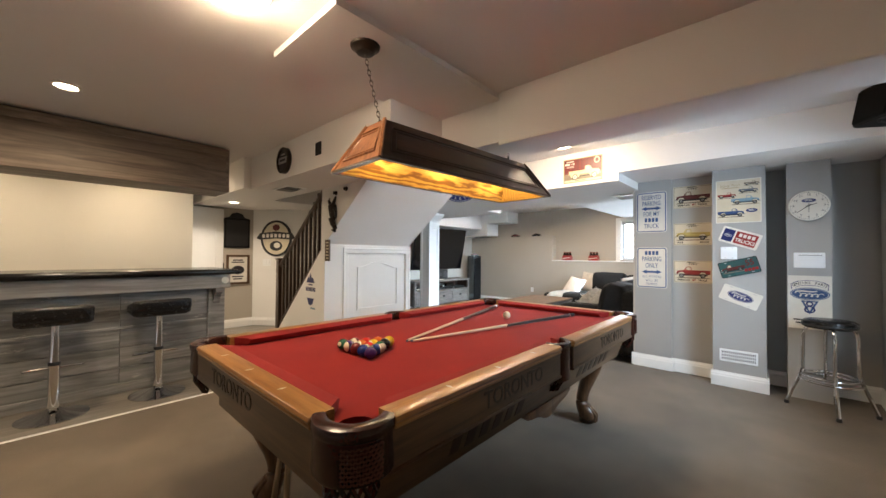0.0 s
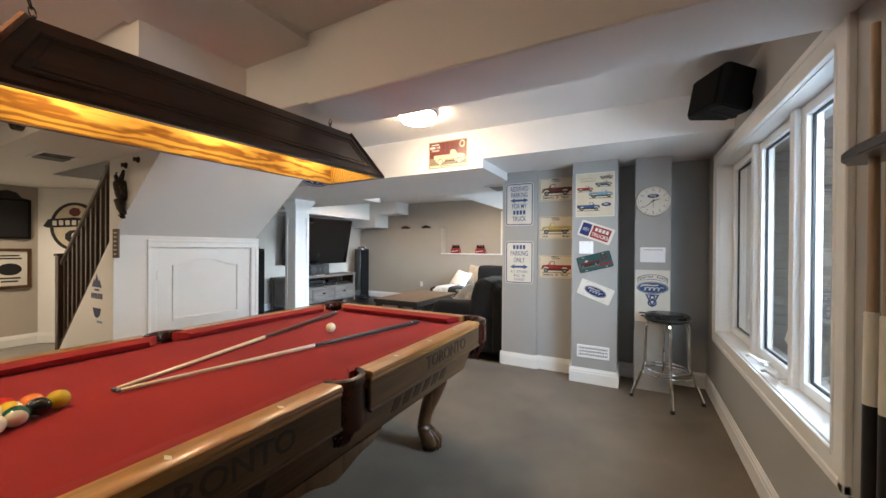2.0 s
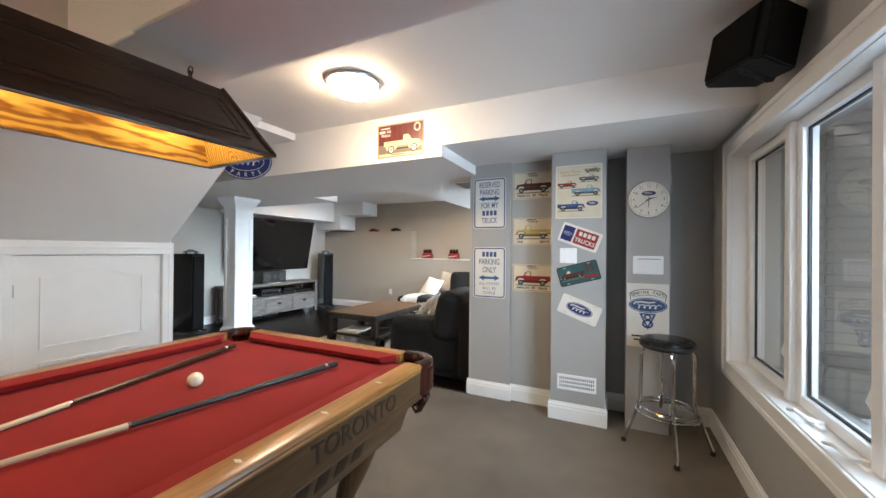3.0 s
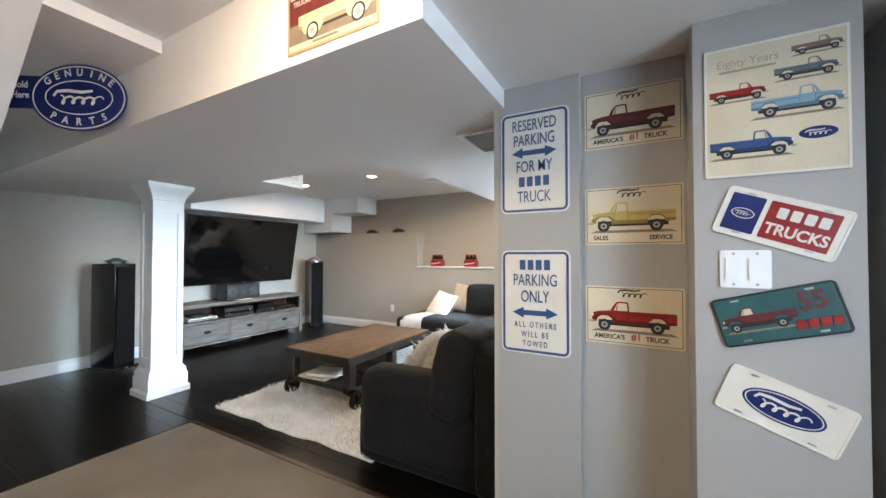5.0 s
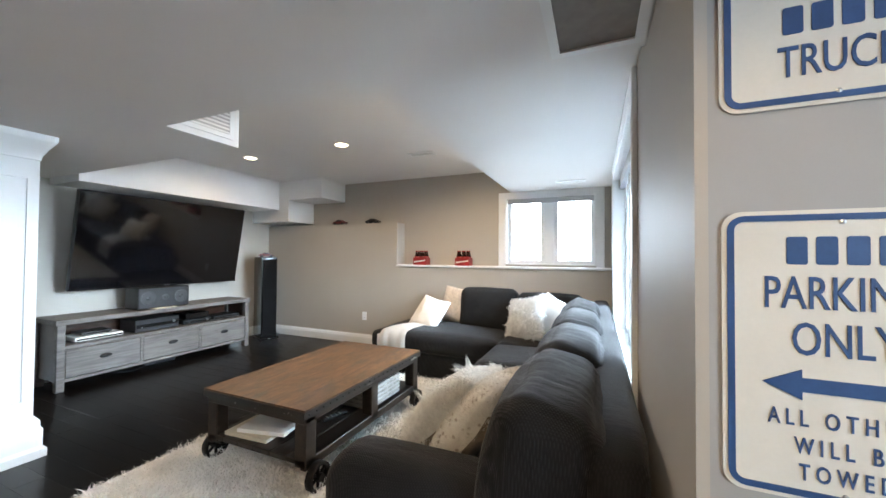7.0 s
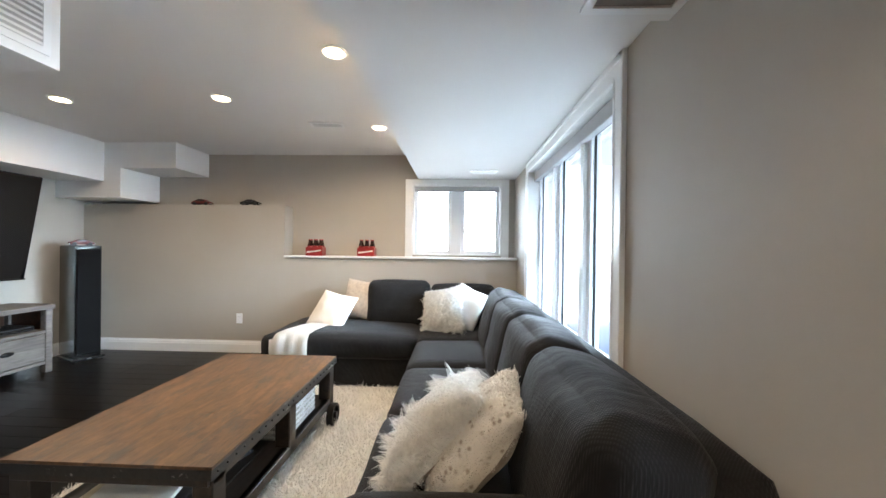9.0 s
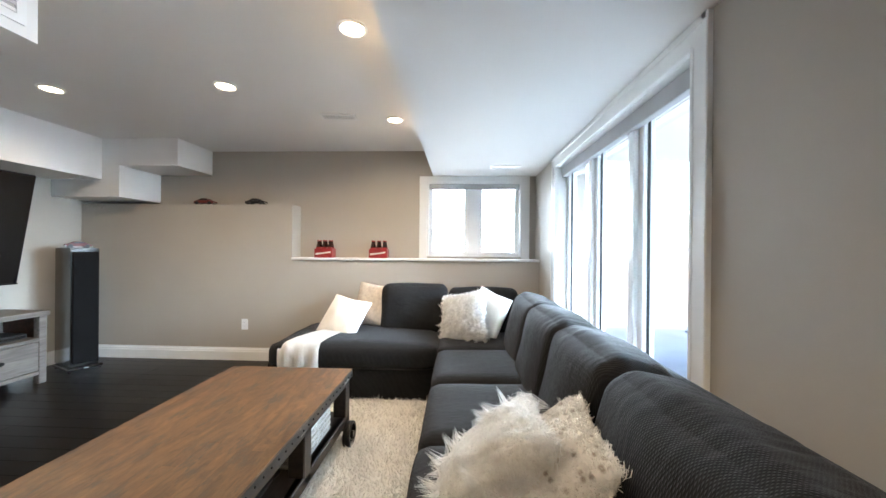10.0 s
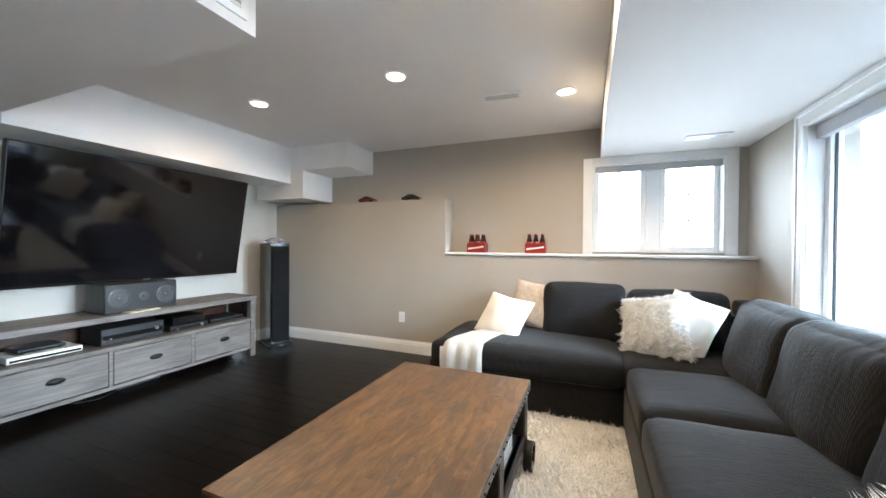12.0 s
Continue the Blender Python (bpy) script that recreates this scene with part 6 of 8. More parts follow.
_am = [("AMERICA'S", 0.026, -0.085, -0.088, M_INK), ("#1", 0.036, 0.012, -0.084, M_RED), ("TRUCK", 0.027, 0.085, -0.088, M_INK)]
truck_sign(1.895, M_MAROON, _am, "cream tin sign with a dark red pickup truck")
truck_sign(1.494, M_YELLOWP, [("SALES", 0.024, -0.115, -0.09, M_INK), ("SERVICE", 0.024, 0.10, -0.09, M_INK)], "cream tin sign with a mustard pickup truck")
truck_sign(1.088, M_RED, _am, "cream tin sign with a bright red pickup truck")

_s = sign("truck_poster", "cream tin poster with five small trucks and a blue oval", 0.118, 4.623, 1.788, 0, "poster")
plate(_s, 0.338, 0.415, 0.004, M_CREAM)
border(_s, 0.338, 0.415, 0.004, 0.007, M_SIGNW, dz=0.0015)
say(_s, "Eighty Years", 0.034, -0.06, 0.155, M_TAN, 0.002, 0, 0.9, 0.0004)
bar(_s, 0.14, 0.006, -0.06, 0.130, M_TAN)
for _w, _x, _y, _b in ((0.11, 0.10, 0.150, M_SHADEP), (0.14, 0.075, 0.083, M_BLUEGREY), (0.14, -0.085, 0.042, M_RED), (0.205, 0.052, -0.018, M_BLUEP), (0.20, -0.055, -0.135, M_SIGNB)):
    truck(_s, _w, _x, _y, _b, 0.002, -1)
flat("plain_oval", prism(bmesh.new(), oval(0.042, 0.018, 28, 0.10, -0.095), 0.002, 0.003), M_NAVY, _s)
script_mark(_s, 0.062, 0.10, -0.096, M_SIGNW, 0.003)


def licence(cx, cz, tilt, label, mat_, rim=None):
    s = sign("licence_plate", label, cx, 4.622, cz, tilt, "plate", "decorative car plates")
    plate(s, 0.302, 0.152, 0.014, mat_)
    border(s, 0.302, 0.152, 0.014, 0.006, rim or M_SIGNW, dz=0.0015)
    for x in (-0.09, 0.09):
        for y in (-0.062, 0.062):
            flat("slot", prism(bmesh.new(), rrect(0.022, 0.006, 0.003, 4, x, y), 0.002, 0.0026), M_STEEL, s)
    return s


_s = licence(0.13, 1.433, -20.5, "white, navy and red tin plate hung askew", M_SIGNW)
flat("navy_field", prism(bmesh.new(), rrect(0.085, 0.115, 0.003, 3, -0.093, 0), 0.002, 0.0028), M_NAVY, _s)
flat("oval_ring", ringed(bmesh.new(), oval(0.030, 0.016, 24, -0.093, 0), oval(0.027, 0.0135, 24, -0.093, 0), 0.0028, 0.0034), M_SIGNW, _s)
script_mark(_s, 0.046, -0.093, -0.001, M_SIGNW, 0.0028)
flat("red_field", prism(bmesh.new(), rrect(0.165, 0.115, 0.003, 3, 0.045, 0), 0.002, 0.0028), M_RED, _s)
for _i in range(4):
    bar(_s, 0.024, 0.032, -0.002 + 0.033 * _i, 0.026, M_SIGNW, 0.0028, r=0.004)
say(_s, "TRUCKS", 0.045, 0.046, -0.026, M_SIGNW, 0.0032, 0.0012, 0.9, 0.0006)
_s = licence(0.122, 1.152, 15.5, "dark green tin plate with a red car, hung askew", M_GREEN, M_INK)
truck(_s, 0.18, -0.045, -0.022, M_MAROON, 0.002)
say(_s, "55", 0.075, 0.088, 0.026, M_MAROON, 0.0025, 0.002, 0.9, 0.0006)
for _i in range(4):
    bar(_s, 0.022, 0.026, 0.045 + 0.027 * _i, -0.036, M_RED, 0.0035, 0.1, 0.003)
_s = licence(0.13, 0.873, -20.5, "white tin plate with a blue oval, hung askew", M_SIGNW)
flat("plain_oval", prism(bmesh.new(), oval(0.10, 0.044, 36), 0.002, 0.003), M_NAVY, _s)
flat("oval_ring", ringed(bmesh.new(), oval(0.094, 0.039, 36), oval(0.091, 0.036, 36), 0.003, 0.0036), M_SIGNW, _s)
script_mark(_s, 0.155, 0.0, -0.002, M_SIGNW, 0.003)

_s = sign("light_switch", "white double rocker light switch", 0.047, 4.625, 1.29, 0, "light switch")
plate(_s, 0.126, 0.118, 0.006, M_VINYL, 0, 0.006)
for _x in (-0.029, 0.029):
    flat("rocker", prism(bmesh.new(), rrect(0.042, 0.07, 0.004, 3, _x, 0), 0.006, 0.011), M_VINYL, _s)
    for _y in (-0.048, 0.048):
        flat("screw", prism(bmesh.new(), oval(0.004, 0.004, 10, _x, _y), 0.006, 0.0075), M_STEEL, _s)
_s = sign("thermostat", "white rectangular wall plate with a hinged flap", 0.597, 4.70, 1.227, 0, "wall plate")
plate(_s, 0.197, 0.135, 0.008, M_VINYL, 0, 0.008)
flat("flap", prism(bmesh.new(), rrect(0.145, 0.09, 0.004, 3, 0.005, -0.004), 0.008, 0.02), M_VINYL, _s)
flat("gap", boxed(-0.068, 0.078, 0.042, 0.046, 0.008, 0.0092), M_INK, _s)


def slotted_vent(cx, y, cz, w, h, n, rows):
    s = sign("wall_vent", "white louvred floor register on the pillar", cx, y, cz, 0, "vent")
    flat("backing", prism(bmesh.new(), rrect(w - 0.03, h - 0.03, 0.003), 0.0, 0.0015), M_INK, s)
    flat("frame", ringed(bmesh.new(), rrect(w, h, 0.004), rrect(w - 0.035, h - 0.035, 0.002), 0, 0.009), M_VINYL, s)
    for i in range(n):
        x = -(w - 0.04) / 2 + (w - 0.04) * (i + 0.5) / n
        flat("slat", boxed(x - 0.0035, x + 0.0035, -(h - 0.03) / 2, (h - 0.03) / 2, 0.001, 0.007), M_VINYL, s)
    for j in range(1, rows):
        yy = -(h - 0.03) / 2 + (h - 0.03) * j / rows
        flat("cross_bar", boxed(-(w - 0.03) / 2, (w - 0.03) / 2, yy - 0.004, yy + 0.004, 0.001, 0.008), M_VINYL, s)


slotted_vent(0.113, 4.625, 0.30, 0.285, 0.118, 17, 3)


def wall_clock():
    c = sign("wall_clock", "round white wall clock with black numerals and hands", 0.597, 4.70, 1.708, 0, "clock")
    part("case", lathe(bmesh.new(), [(0.128, 0.0), (0.131, 0.008), (0.131, 0.024), (0.127, 0.028)], 48), M_SIGNW, c)
    flat("face", prism(bmesh.new(), oval(0.126, 0.126, 48), 0.028, 0.0285), M_SIGNW, c)
    for i in range(12):
        a = radians(90 - 30 * (i + 1))
        say(c, str(i + 1), 0.026, 0.097 * math.cos(a), 0.097 * math.sin(a), M_INK, 0.0288, 0, 1, 0.0002)
    for i in range(60):
        a = radians(6 * i)
        r0 = 0.114 if i % 5 else 0.111
        d = Vector((math.cos(a), math.sin(a), 0))
        s = Vector((-d.y, d.x, 0)) * (0.0012 if i % 5 else 0.002)
        pts = [d * r0 - s, d * 0.12 - s, d * 0.12 + s, d * r0 + s]
        flat("tick", prism(bmesh.new(), [(p.x, p.y) for p in pts], 0.0285, 0.029), M_INK, c)
    flat("plain_oval", prism(bmesh.new(), oval(0.046, 0.017, 28, 0, 0.045), 0.0285, 0.0292), M_NAVY, c)
    script_mark(c, 0.068, 0, 0.044, M_SIGNW, 0.0292)
    for ang, ln, w, z in ((218, 0.094, 0.0026, 0.033), (18, 0.052, 0.0034, 0.031), (270, 0.06, 0.0026, 0.032)):
        d = Vector((math.cos(radians(ang)), math.sin(radians(ang)), 0))
        s = Vector((-d.y, d.x, 0)) * w
        pts = [d * -0.02 - s, d * ln - s * 0.6, d * ln + s * 0.6, d * -0.02 + s]
        flat("hand", prism(bmesh.new(), [(p.x, p.y) for p in pts], z, z + 0.001), M_INK, c)
    part("pin", lathe(bmesh.new(), [(0.006, 0.029), (0.006, 0.035)], 12), M_INK, c)


wall_clock()
_s = sign("parts_sign", "white tin sign with a blue oval and V-shaped badge", 0.597, 4.698, 0.855, 0, "tin sign")
plate(_s, 0.272, 0.47, 0.003, M_SIGNW)
_bm = bmesh.new()
_o = [(0.115 * math.sin(radians(a)) * 1.06, 0.175 + 0.05 * (math.cos(radians(a)) - 1) + 0.02) for a in range(-80, 81, 10)]
_i = [(0.115 * math.sin(radians(a)) * 1.0, 0.175 + 0.05 * (math.cos(radians(a)) - 1) - 0.026) for a in range(80, -81, -10)]
prism(_bm, (_o + _i)[::-1], 0.002, 0.0026)
_arc = flat("arched_band", _bm, M_NAVY, _s)
_o2 = [(x * 0.96, y - 0.004 * (1 if k < 17 else -1)) for k, (x, y) in enumerate(_o + _i)]
flat("arched_field", prism(bmesh.new(), _o2[::-1], 0.0026, 0.003), M_SIGNW, _s)
for _k, _ch in enumerate("GENUINE PARTS"):
    _a = radians(-62 + 124 * _k / 12)
    if _ch != " ":
        say(_s, _ch, 0.030, 0.115 * math.sin(_a), 0.172 + 0.05 * (math.cos(_a) - 1), M_INK, 0.003, 0.0006, 0.8, 0.0004, math.degrees(-_a) * 0.4)
flat("plain_oval", prism(bmesh.new(), oval(0.124, 0.055, 40, 0, 0.075), 0.002, 0.003), M_SIGNB, _s)
flat("oval_ring", ringed(bmesh.new(), oval(0.117, 0.049, 40, 0, 0.075), oval(0.114, 0.046, 40, 0, 0.075), 0.003, 0.0036), M_SIGNW, _s)
script_mark(_s, 0.20, 0, 0.072, M_SIGNW, 0.003)
flat("v_badge", ringed(bmesh.new(), [(-0.055, 0.015), (0.055, 0.015), (0.0, -0.105)], [(-0.036, 0.005), (0.036, 0.005), (0.0, -0.075)], 0.002, 0.003), M_SIGNB, _s)
flat("ring", ringed(bmesh.new(), oval(0.024, 0.022, 24, 0, -0.012), oval(0.013, 0.012, 24, 0, -0.012), 0.003, 0.0036), M_NAVY, _s)
flat("ring", ringed(bmesh.new(), oval(0.036, 0.032, 24, 0, -0.062), oval(0.024, 0.021, 24, 0, -0.062), 0.003, 0.0036), M_NAVY, _s)
for _y, _w in ((-0.155, 0.17), (-0.182, 0.14)):
    bar(_s, _w, 0.012, -0.02, _y, M_INK)

# posters and signs on the bulkheads
_s = sign("truck_print", "cream and maroon tin print of an old truck", -1.155, 4.058, 2.187, 0, "poster")
plate(_s, 0.42, 0.265, 0.003, M_TAN)
flat("red_field", boxed(-0.20, 0.20, -0.03, 0.122, 0.002, 0.0022), M_MAROON, _s)
for _i in range(8):
    flat("curtain_fold", boxed(-0.185 + 0.05 * _i, -0.165 + 0.05 * _i, -0.03, 0.122, 0.0022, 0.0024), M_REDP, _s)
flat("floor_field", boxed(-0.20, 0.20, -0.10, -0.03, 0.002, 0.0024), M_SHADEP, _s)
flat("caption_field", boxed(-0.20, 0.20, -0.122, -0.10, 0.002, 0.0024), M_CREAM, _s)
_t = truck(_s, 0.33, 0.015, -0.07, M_IVORYP, 0.0026, -1)
for _x in (0.128, -0.08):
    flat("printed_fender", prism(bmesh.new(), oval(0.052, 0.036, 20, _x, -0.05), 0.0036, 0.0040), M_IVORYP, _t)
    for _r, _mm in ((0.030, M_INK), (0.022, M_SIGNW), (0.012, M_CHROMEP)):
        flat("printed_wheel", prism(bmesh.new(), oval(_r, _r * 1.05, 20, _x, -0.072), 0.0040 + (0.03 - _r) * 0.02, 0.0043 + (0.03 - _r) * 0.02), _mm, _t)
say(_s, "TRUCKS", 0.026, -0.135, 0.045, M_SIGNW, 0.0026, 0.0006, 0.9, 0.0003)
say(_s, "V-8", 0.030, -0.105, 0.075, M_SIGNW, 0.0026, 0.001, 0.9, 0.0003)
bar(_s, 0.055, 0.020, -0.165, 0.075, M_SIGNW, 0.0025, r=0.002)
bar(_s, 0.085, 0.010, -0.135, 0.102, M_SIGNW, 0.0025, r=0.002)
bar(_s, 0.12, 0.008, -0.02, -0.111, M_SHADEP, 0.0025, r=0.002)
flat("crest", ringed(bmesh.new(), oval(0.03, 0.035, 20, 0.155, 0.085), oval(0.018, 0.022, 20, 0.155, 0.085), 0.0024, 0.003), M_CREAM, _s)
_s = sign("parts_oval_sign", "oval navy enamel sign with white lettering", -3.02, 4.04, 2.20, 0, "enamel sign")
_s.matrix_basis = facing((-2.74, 3.90, 2.135), (0.55, -0.835, 0)) @ Matrix.Diagonal((0.97, 1.04, 1, 1))
part("plate", prism(bmesh.new(), oval(0.235, 0.165, 48), 0, 0.004), M_NAVY, _s)
flat("ring", ringed(bmesh.new(), oval(0.225, 0.155, 48), oval(0.219, 0.149, 48), 0.004, 0.005), M_SIGNW, _s)
flat("ring", ringed(bmesh.new(), oval(0.165, 0.085, 48), oval(0.16, 0.08, 48), 0.004, 0.005), M_SIGNW, _s)
for _k, _ch in enumerate("GENUINE"):
    _a = radians(-50 + 100 * _k / 6)
    say(_s, _ch, 0.05, 0.20 * math.sin(_a), 0.135 * math.cos(_a) - 0.012, M_SIGNW, 0.004, 0.001, 0.9, 0.0008, math.degrees(-_a) * 0.7)
for _k, _ch in enumerate("PARTS"):
    _a = radians(-38 + 76 * _k / 4)
    say(_s, _ch, 0.05, 0.20 * math.sin(_a), -0.128 * math.cos(_a) + 0.008, M_SIGNW, 0.004, 0.001, 0.9, 0.0008, math.degrees(_a) * 0.7)
script_mark(_s, 0.27, 0, -0.004, M_SIGNW, 0.004)
flat("tab", prism(bmesh.new(), rrect(0.20, 0.16, 0.01, 3, -0.25, 0.02), -0.002, 0.0015), M_NAVY, _s)
for _y, _t in ((0.055, "Sold"), (0.005, "Here")):
    say(_s, _t, 0.045, -0.285, _y, M_SIGNW, 0.0015, 0.001, 0.9, 0.001, 0)
# the blue street sign on the sloping stair underside
_q = facing(Vector((-2.62, 3.18, 2.066)) + 0.003 * Vector((0.62, 0, -0.785)), (0.62, 0, -0.785))
_s = thing("street_sign", _q, "blue and white metal street sign on the stair underside", "street sign")
plate(_s, 0.60, 0.15, 0.02, M_NAVY)
border(_s, 0.59, 0.14, 0.018, 0.006, M_SIGNW)
for _k in range(5):
    bar(_s, 0.055, 0.075, -0.19 + 0.085 * _k, 0, M_SIGNW, r=0.008)
flat("leaf_mark", prism(bmesh.new(), oval(0.03, 0.035, 5, 0.24, 0), 0.002, 0.003), M_SIGNW, _s)

# ---- stair, hall and bulkhead fittings ----
def banister():
    b = thing("banister", pose(0, 2.385, 0), "dark stained wooden stair banister with square balusters", "banister")
    x0, z0, x1, z1 = -4.77, 0.22, -3.58, 1.31
    sl = (z1 - z0) / (x1 - x0)
    part("newel_post", boxed(x0 - 0.045, x0 + 0.045, -0.045, 0.045, 0.0, 1.16, bevel=0.006), M_STAIN, b)
    part("newel_cap", boxed(x0 - 0.055, x0 + 0.055, -0.055, 0.055, 1.16, 1.19, bevel=0.01), M_STAIN, b)
    n = 11
    for i in range(n):
        x = x0 + 0.10 + (x1 - x0 - 0.12) * i / (n - 1)
        zb = z0 + sl * (x - x0)
        part("baluster", boxed(x - 0.018, x + 0.018, -0.018, 0.018, zb - 0.01, min(zb + 0.80, 2.02), bevel=0.003), M_STAIN, b)
    d = Vector((x1 - x0, 0, z1 - z0)).normalized()
    bm = bmesh.new()
    a, e = Vector((x0 + 0.02, 0, z0 + 0.86)), Vector((x1 + 0.0, 0, z1 + 0.70))
    tube(bm, [a, e], 0.034, 10)
    part("handrail", bm, M_STAIN, b)
    part("shoe_rail", tube(bmesh.new(), [(x0, 0, z0 + 0.02), (x1, 0, z1 + 0.02)], 0.028, 8), M_STAIN, b)
    return b


banister()
stair = thing("staircase", pose(-4.9, 2.43, 0), "white stair with dark wooden treads", "staircase")
for _i in range(7):
    _x = 0.02 + 0.205 * _i
    part("riser", boxed(_x, _x + 0.02, 0, 1.22, 0.187 * _i - 0.0, 0.187 * (_i + 1) - 0.03), M_TRIM, stair)
    part("tread", boxed(_x - 0.02, min(_x + 0.225, 1.26), 0, 1.22, 0.187 * (_i + 1) - 0.03, 0.187 * (_i + 1), bevel=0.006), M_STAIN, stair)

# a metal figure ornament, plain
_bm = bmesh.new()
soft(_bm, 0.085, 0.06, 0.19, 0.04, (0.01, 0.01, 0), n=6, c=(0, 0, 0.03), lump=0.02, seed=2.0)
tube(_bm, [(0, 0, -0.06), (0.025, 0.0, -0.14), (0.06, 0, -0.19), (0.05, 0, -0.215), (0.01, 0, -0.20)], [0.035, 0.028, 0.022, 0.02, 0.012], 10)
tube(_bm, [(-0.02, 0, 0.11), (-0.05, 0, 0.16), (-0.035, 0, 0.19)], [0.02, 0.014, 0.01], 8)
tube(_bm, [(0.02, 0, 0.11), (0.05, 0, 0.17), (0.06, 0, 0.20)], [0.02, 0.013, 0.008], 8)
tube(_bm, [(0.03, 0, 0.06), (0.075, -0.01, 0.02), (0.06, -0.01, -0.05)], [0.018, 0.014, 0.012], 8)
tagged(part("metal_ornament", _bm, M_BRONZE, None, "", 60, pose(-3.30, 2.315, 1.71) @ Matrix.Diagonal((1.3, 1.0, 0.92, 1))), "dark cast metal figure ornament hung on the wall", "ornament")
for _x, _z in ((-3.27, 1.94), (-3.06, 1.965)):
    _k = thing("wall_hook", pose(_x, 2.35, _z), "small dark round hook on the stair wall", "hook", "hooks on the stair wall")
    part("knob", lathe(bmesh.new(), [(0.026, 0), (0.026, 0.006), (0.014, 0.02), (0.02, 0.03), (0.004, 0.036)], 14, pose(0, 0, 0, 90, 0, 0)), M_BRONZE, _k)
_s = sign("wooden_plaque", "small brown wooden plaque with faint pale lines", -3.425, 2.347, 1.295, 0, "plaque")
plate(_s, 0.10, 0.245, 0.004, M_BEAMWOOD, 0, 0.012)
for _i in range(6):
    bar(_s, 0.06 - 0.012 * (_i % 2), 0.012, 0, 0.09 - 0.036 * _i, M_CREAM, 0.012, r=0.002)
_s = sign("beer_decal", "blue and white mountain shaped decal on the stair panel", -3.83, 2.349, 0.80, 0, "decal")
flat("peak", prism(bmesh.new(), [(-0.10, 0.10), (0.10, 0.10), (0.055, 0.17), (0.03, 0.15), (0.0, 0.22), (-0.035, 0.15), (-0.06, 0.17)], 0, 0.0015), M_NAVY, _s)
bar(_s, 0.10, 0.016, 0, 0.075, M_NAVY, 0.0, r=0.002)
for _i in range(7):
    bar(_s, 0.024, 0.05, -0.105 + 0.035 * _i, 0.02, M_NAVY, 0.0, r=0.004)
flat("shield", prism(bmesh.new(), [(-0.085, -0.09), (0.085, -0.09), (0.05, -0.16), (0.0, -0.18), (-0.05, -0.16)][::-1], 0, 0.0015), M_NAVY, _s)
bar(_s, 0.11, 0.02, 0.06, -0.21, M_BLUEP, 0.0, r=0.004)

# chalk board, framed print and round tavern sign in the hall
EAST = pose(0, 0, 0, 90, 0, 90)
_s = thing("chalkboard", pose(-6.398, 2.335, 1.65) @ EAST, "black chalkboard with an arched carved top", "chalkboard")
flat("board", prism(bmesh.new(), [(-0.19, -0.29), (0.19, -0.29), (0.19, 0.20), (0.12, 0.22), (0.08, 0.28), (0.0, 0.305), (-0.08, 0.28), (-0.12, 0.22), (-0.19, 0.20)], 0, 0.015), M_BLACK, _s)
flat("frame", ringed(bmesh.new(), rrect(0.40, 0.50, 0.01, 3, 0, -0.05), rrect(0.34, 0.44, 0.006, 3, 0, -0.05), 0.012, 0.026), M_BLACKIRON, _s)
_s = thing("framed_print", pose(-6.398, 2.36, 0.98) @ EAST, "brown framed print with an oval emblem", "framed print")
flat("print", prism(bmesh.new(), rrect(0.30, 0.44, 0.004), 0, 0.008), M_SIGNW, _s)
flat("frame", ringed(bmesh.new(), rrect(0.36, 0.50, 0.006), rrect(0.29, 0.43, 0.004), 0, 0.025), M_APRON, _s)
flat("emblem", prism(bmesh.new(), oval(0.10, 0.075, 28, 0, -0.01), 0.008, 0.0095), M_INK, _s)
for _y, _w in ((0.16, 0.16), (0.125, 0.2), (-0.12, 0.18), (-0.16, 0.14)):
    bar(_s, _w, 0.02, 0, _y, M_INK, 0.008, r=0.003)
ANG = Matrix.Rotation(math.atan2(0.85, 1.2), 4, "Z")
_at = Matrix.Translation((-6.03, 2.855, 1.52)) @ ANG @ pose(0, 0, 0, 90, 0, 0)
_s = thing("tavern_sign", _at, "round cream and black tavern sign with a banner", "tavern sign")
part("disc", prism(bmesh.new(), oval(0.27, 0.30, 40), 0.0, 0.018), M_CREAM, _s)
flat("rim", ringed(bmesh.new(), oval(0.285, 0.315, 40), oval(0.25, 0.28, 40), 0, 0.026), M_INK, _s)
flat("banner", prism(bmesh.new(), [(-0.36, 0.0), (-0.30, 0.09), (0.0, 0.12), (0.30, 0.09), (0.36, 0.0), (0.30, -0.02), (0.0, 0.0), (-0.30, -0.02)][::-1], 0.024, 0.032), M_INK, _s)
for _i in range(7):
    bar(_s, 0.05, 0.062, -0.225 + 0.075 * _i, 0.05 - 0.0009 * (_i - 3) ** 2, M_SIGNW, 0.032, r=0.008)
flat("figure", prism(bmesh.new(), oval(0.07, 0.06, 7, 0, 0.19), 0.018, 0.022), M_MAROON, _s)
flat("figure", prism(bmesh.new(), oval(0.12, 0.09, 9, 0, -0.13), 0.018, 0.022), M_INK, _s)
flat("figure", prism(bmesh.new(), oval(0.06, 0.05, 9, 0.02, -0.12), 0.022, 0.024), M_SIGNW, _s)
_s = thing("light_switch", Matrix.Translation((-6.18, 2.757, 1.10)) @ ANG @ pose(0, 0, 0, 90, 0, 0), "white double light switch", "light switch")
plate(_s, 0.16, 0.118, 0.006, M_VINYL, 0, 0.006)
for _x in (-0.03, 0.03):
    flat("rocker", prism(bmesh.new(), rrect(0.042, 0.07, 0.004, 3, _x, 0), 0.006, 0.011), M_VINYL, _s)
_s = thing("framed_print", Matrix.Translation((-5.86, 2.984, 0.92)) @ ANG @ pose(0, 0, 0, 90, 0, 0), "small dark framed print beside the stair", "framed print")
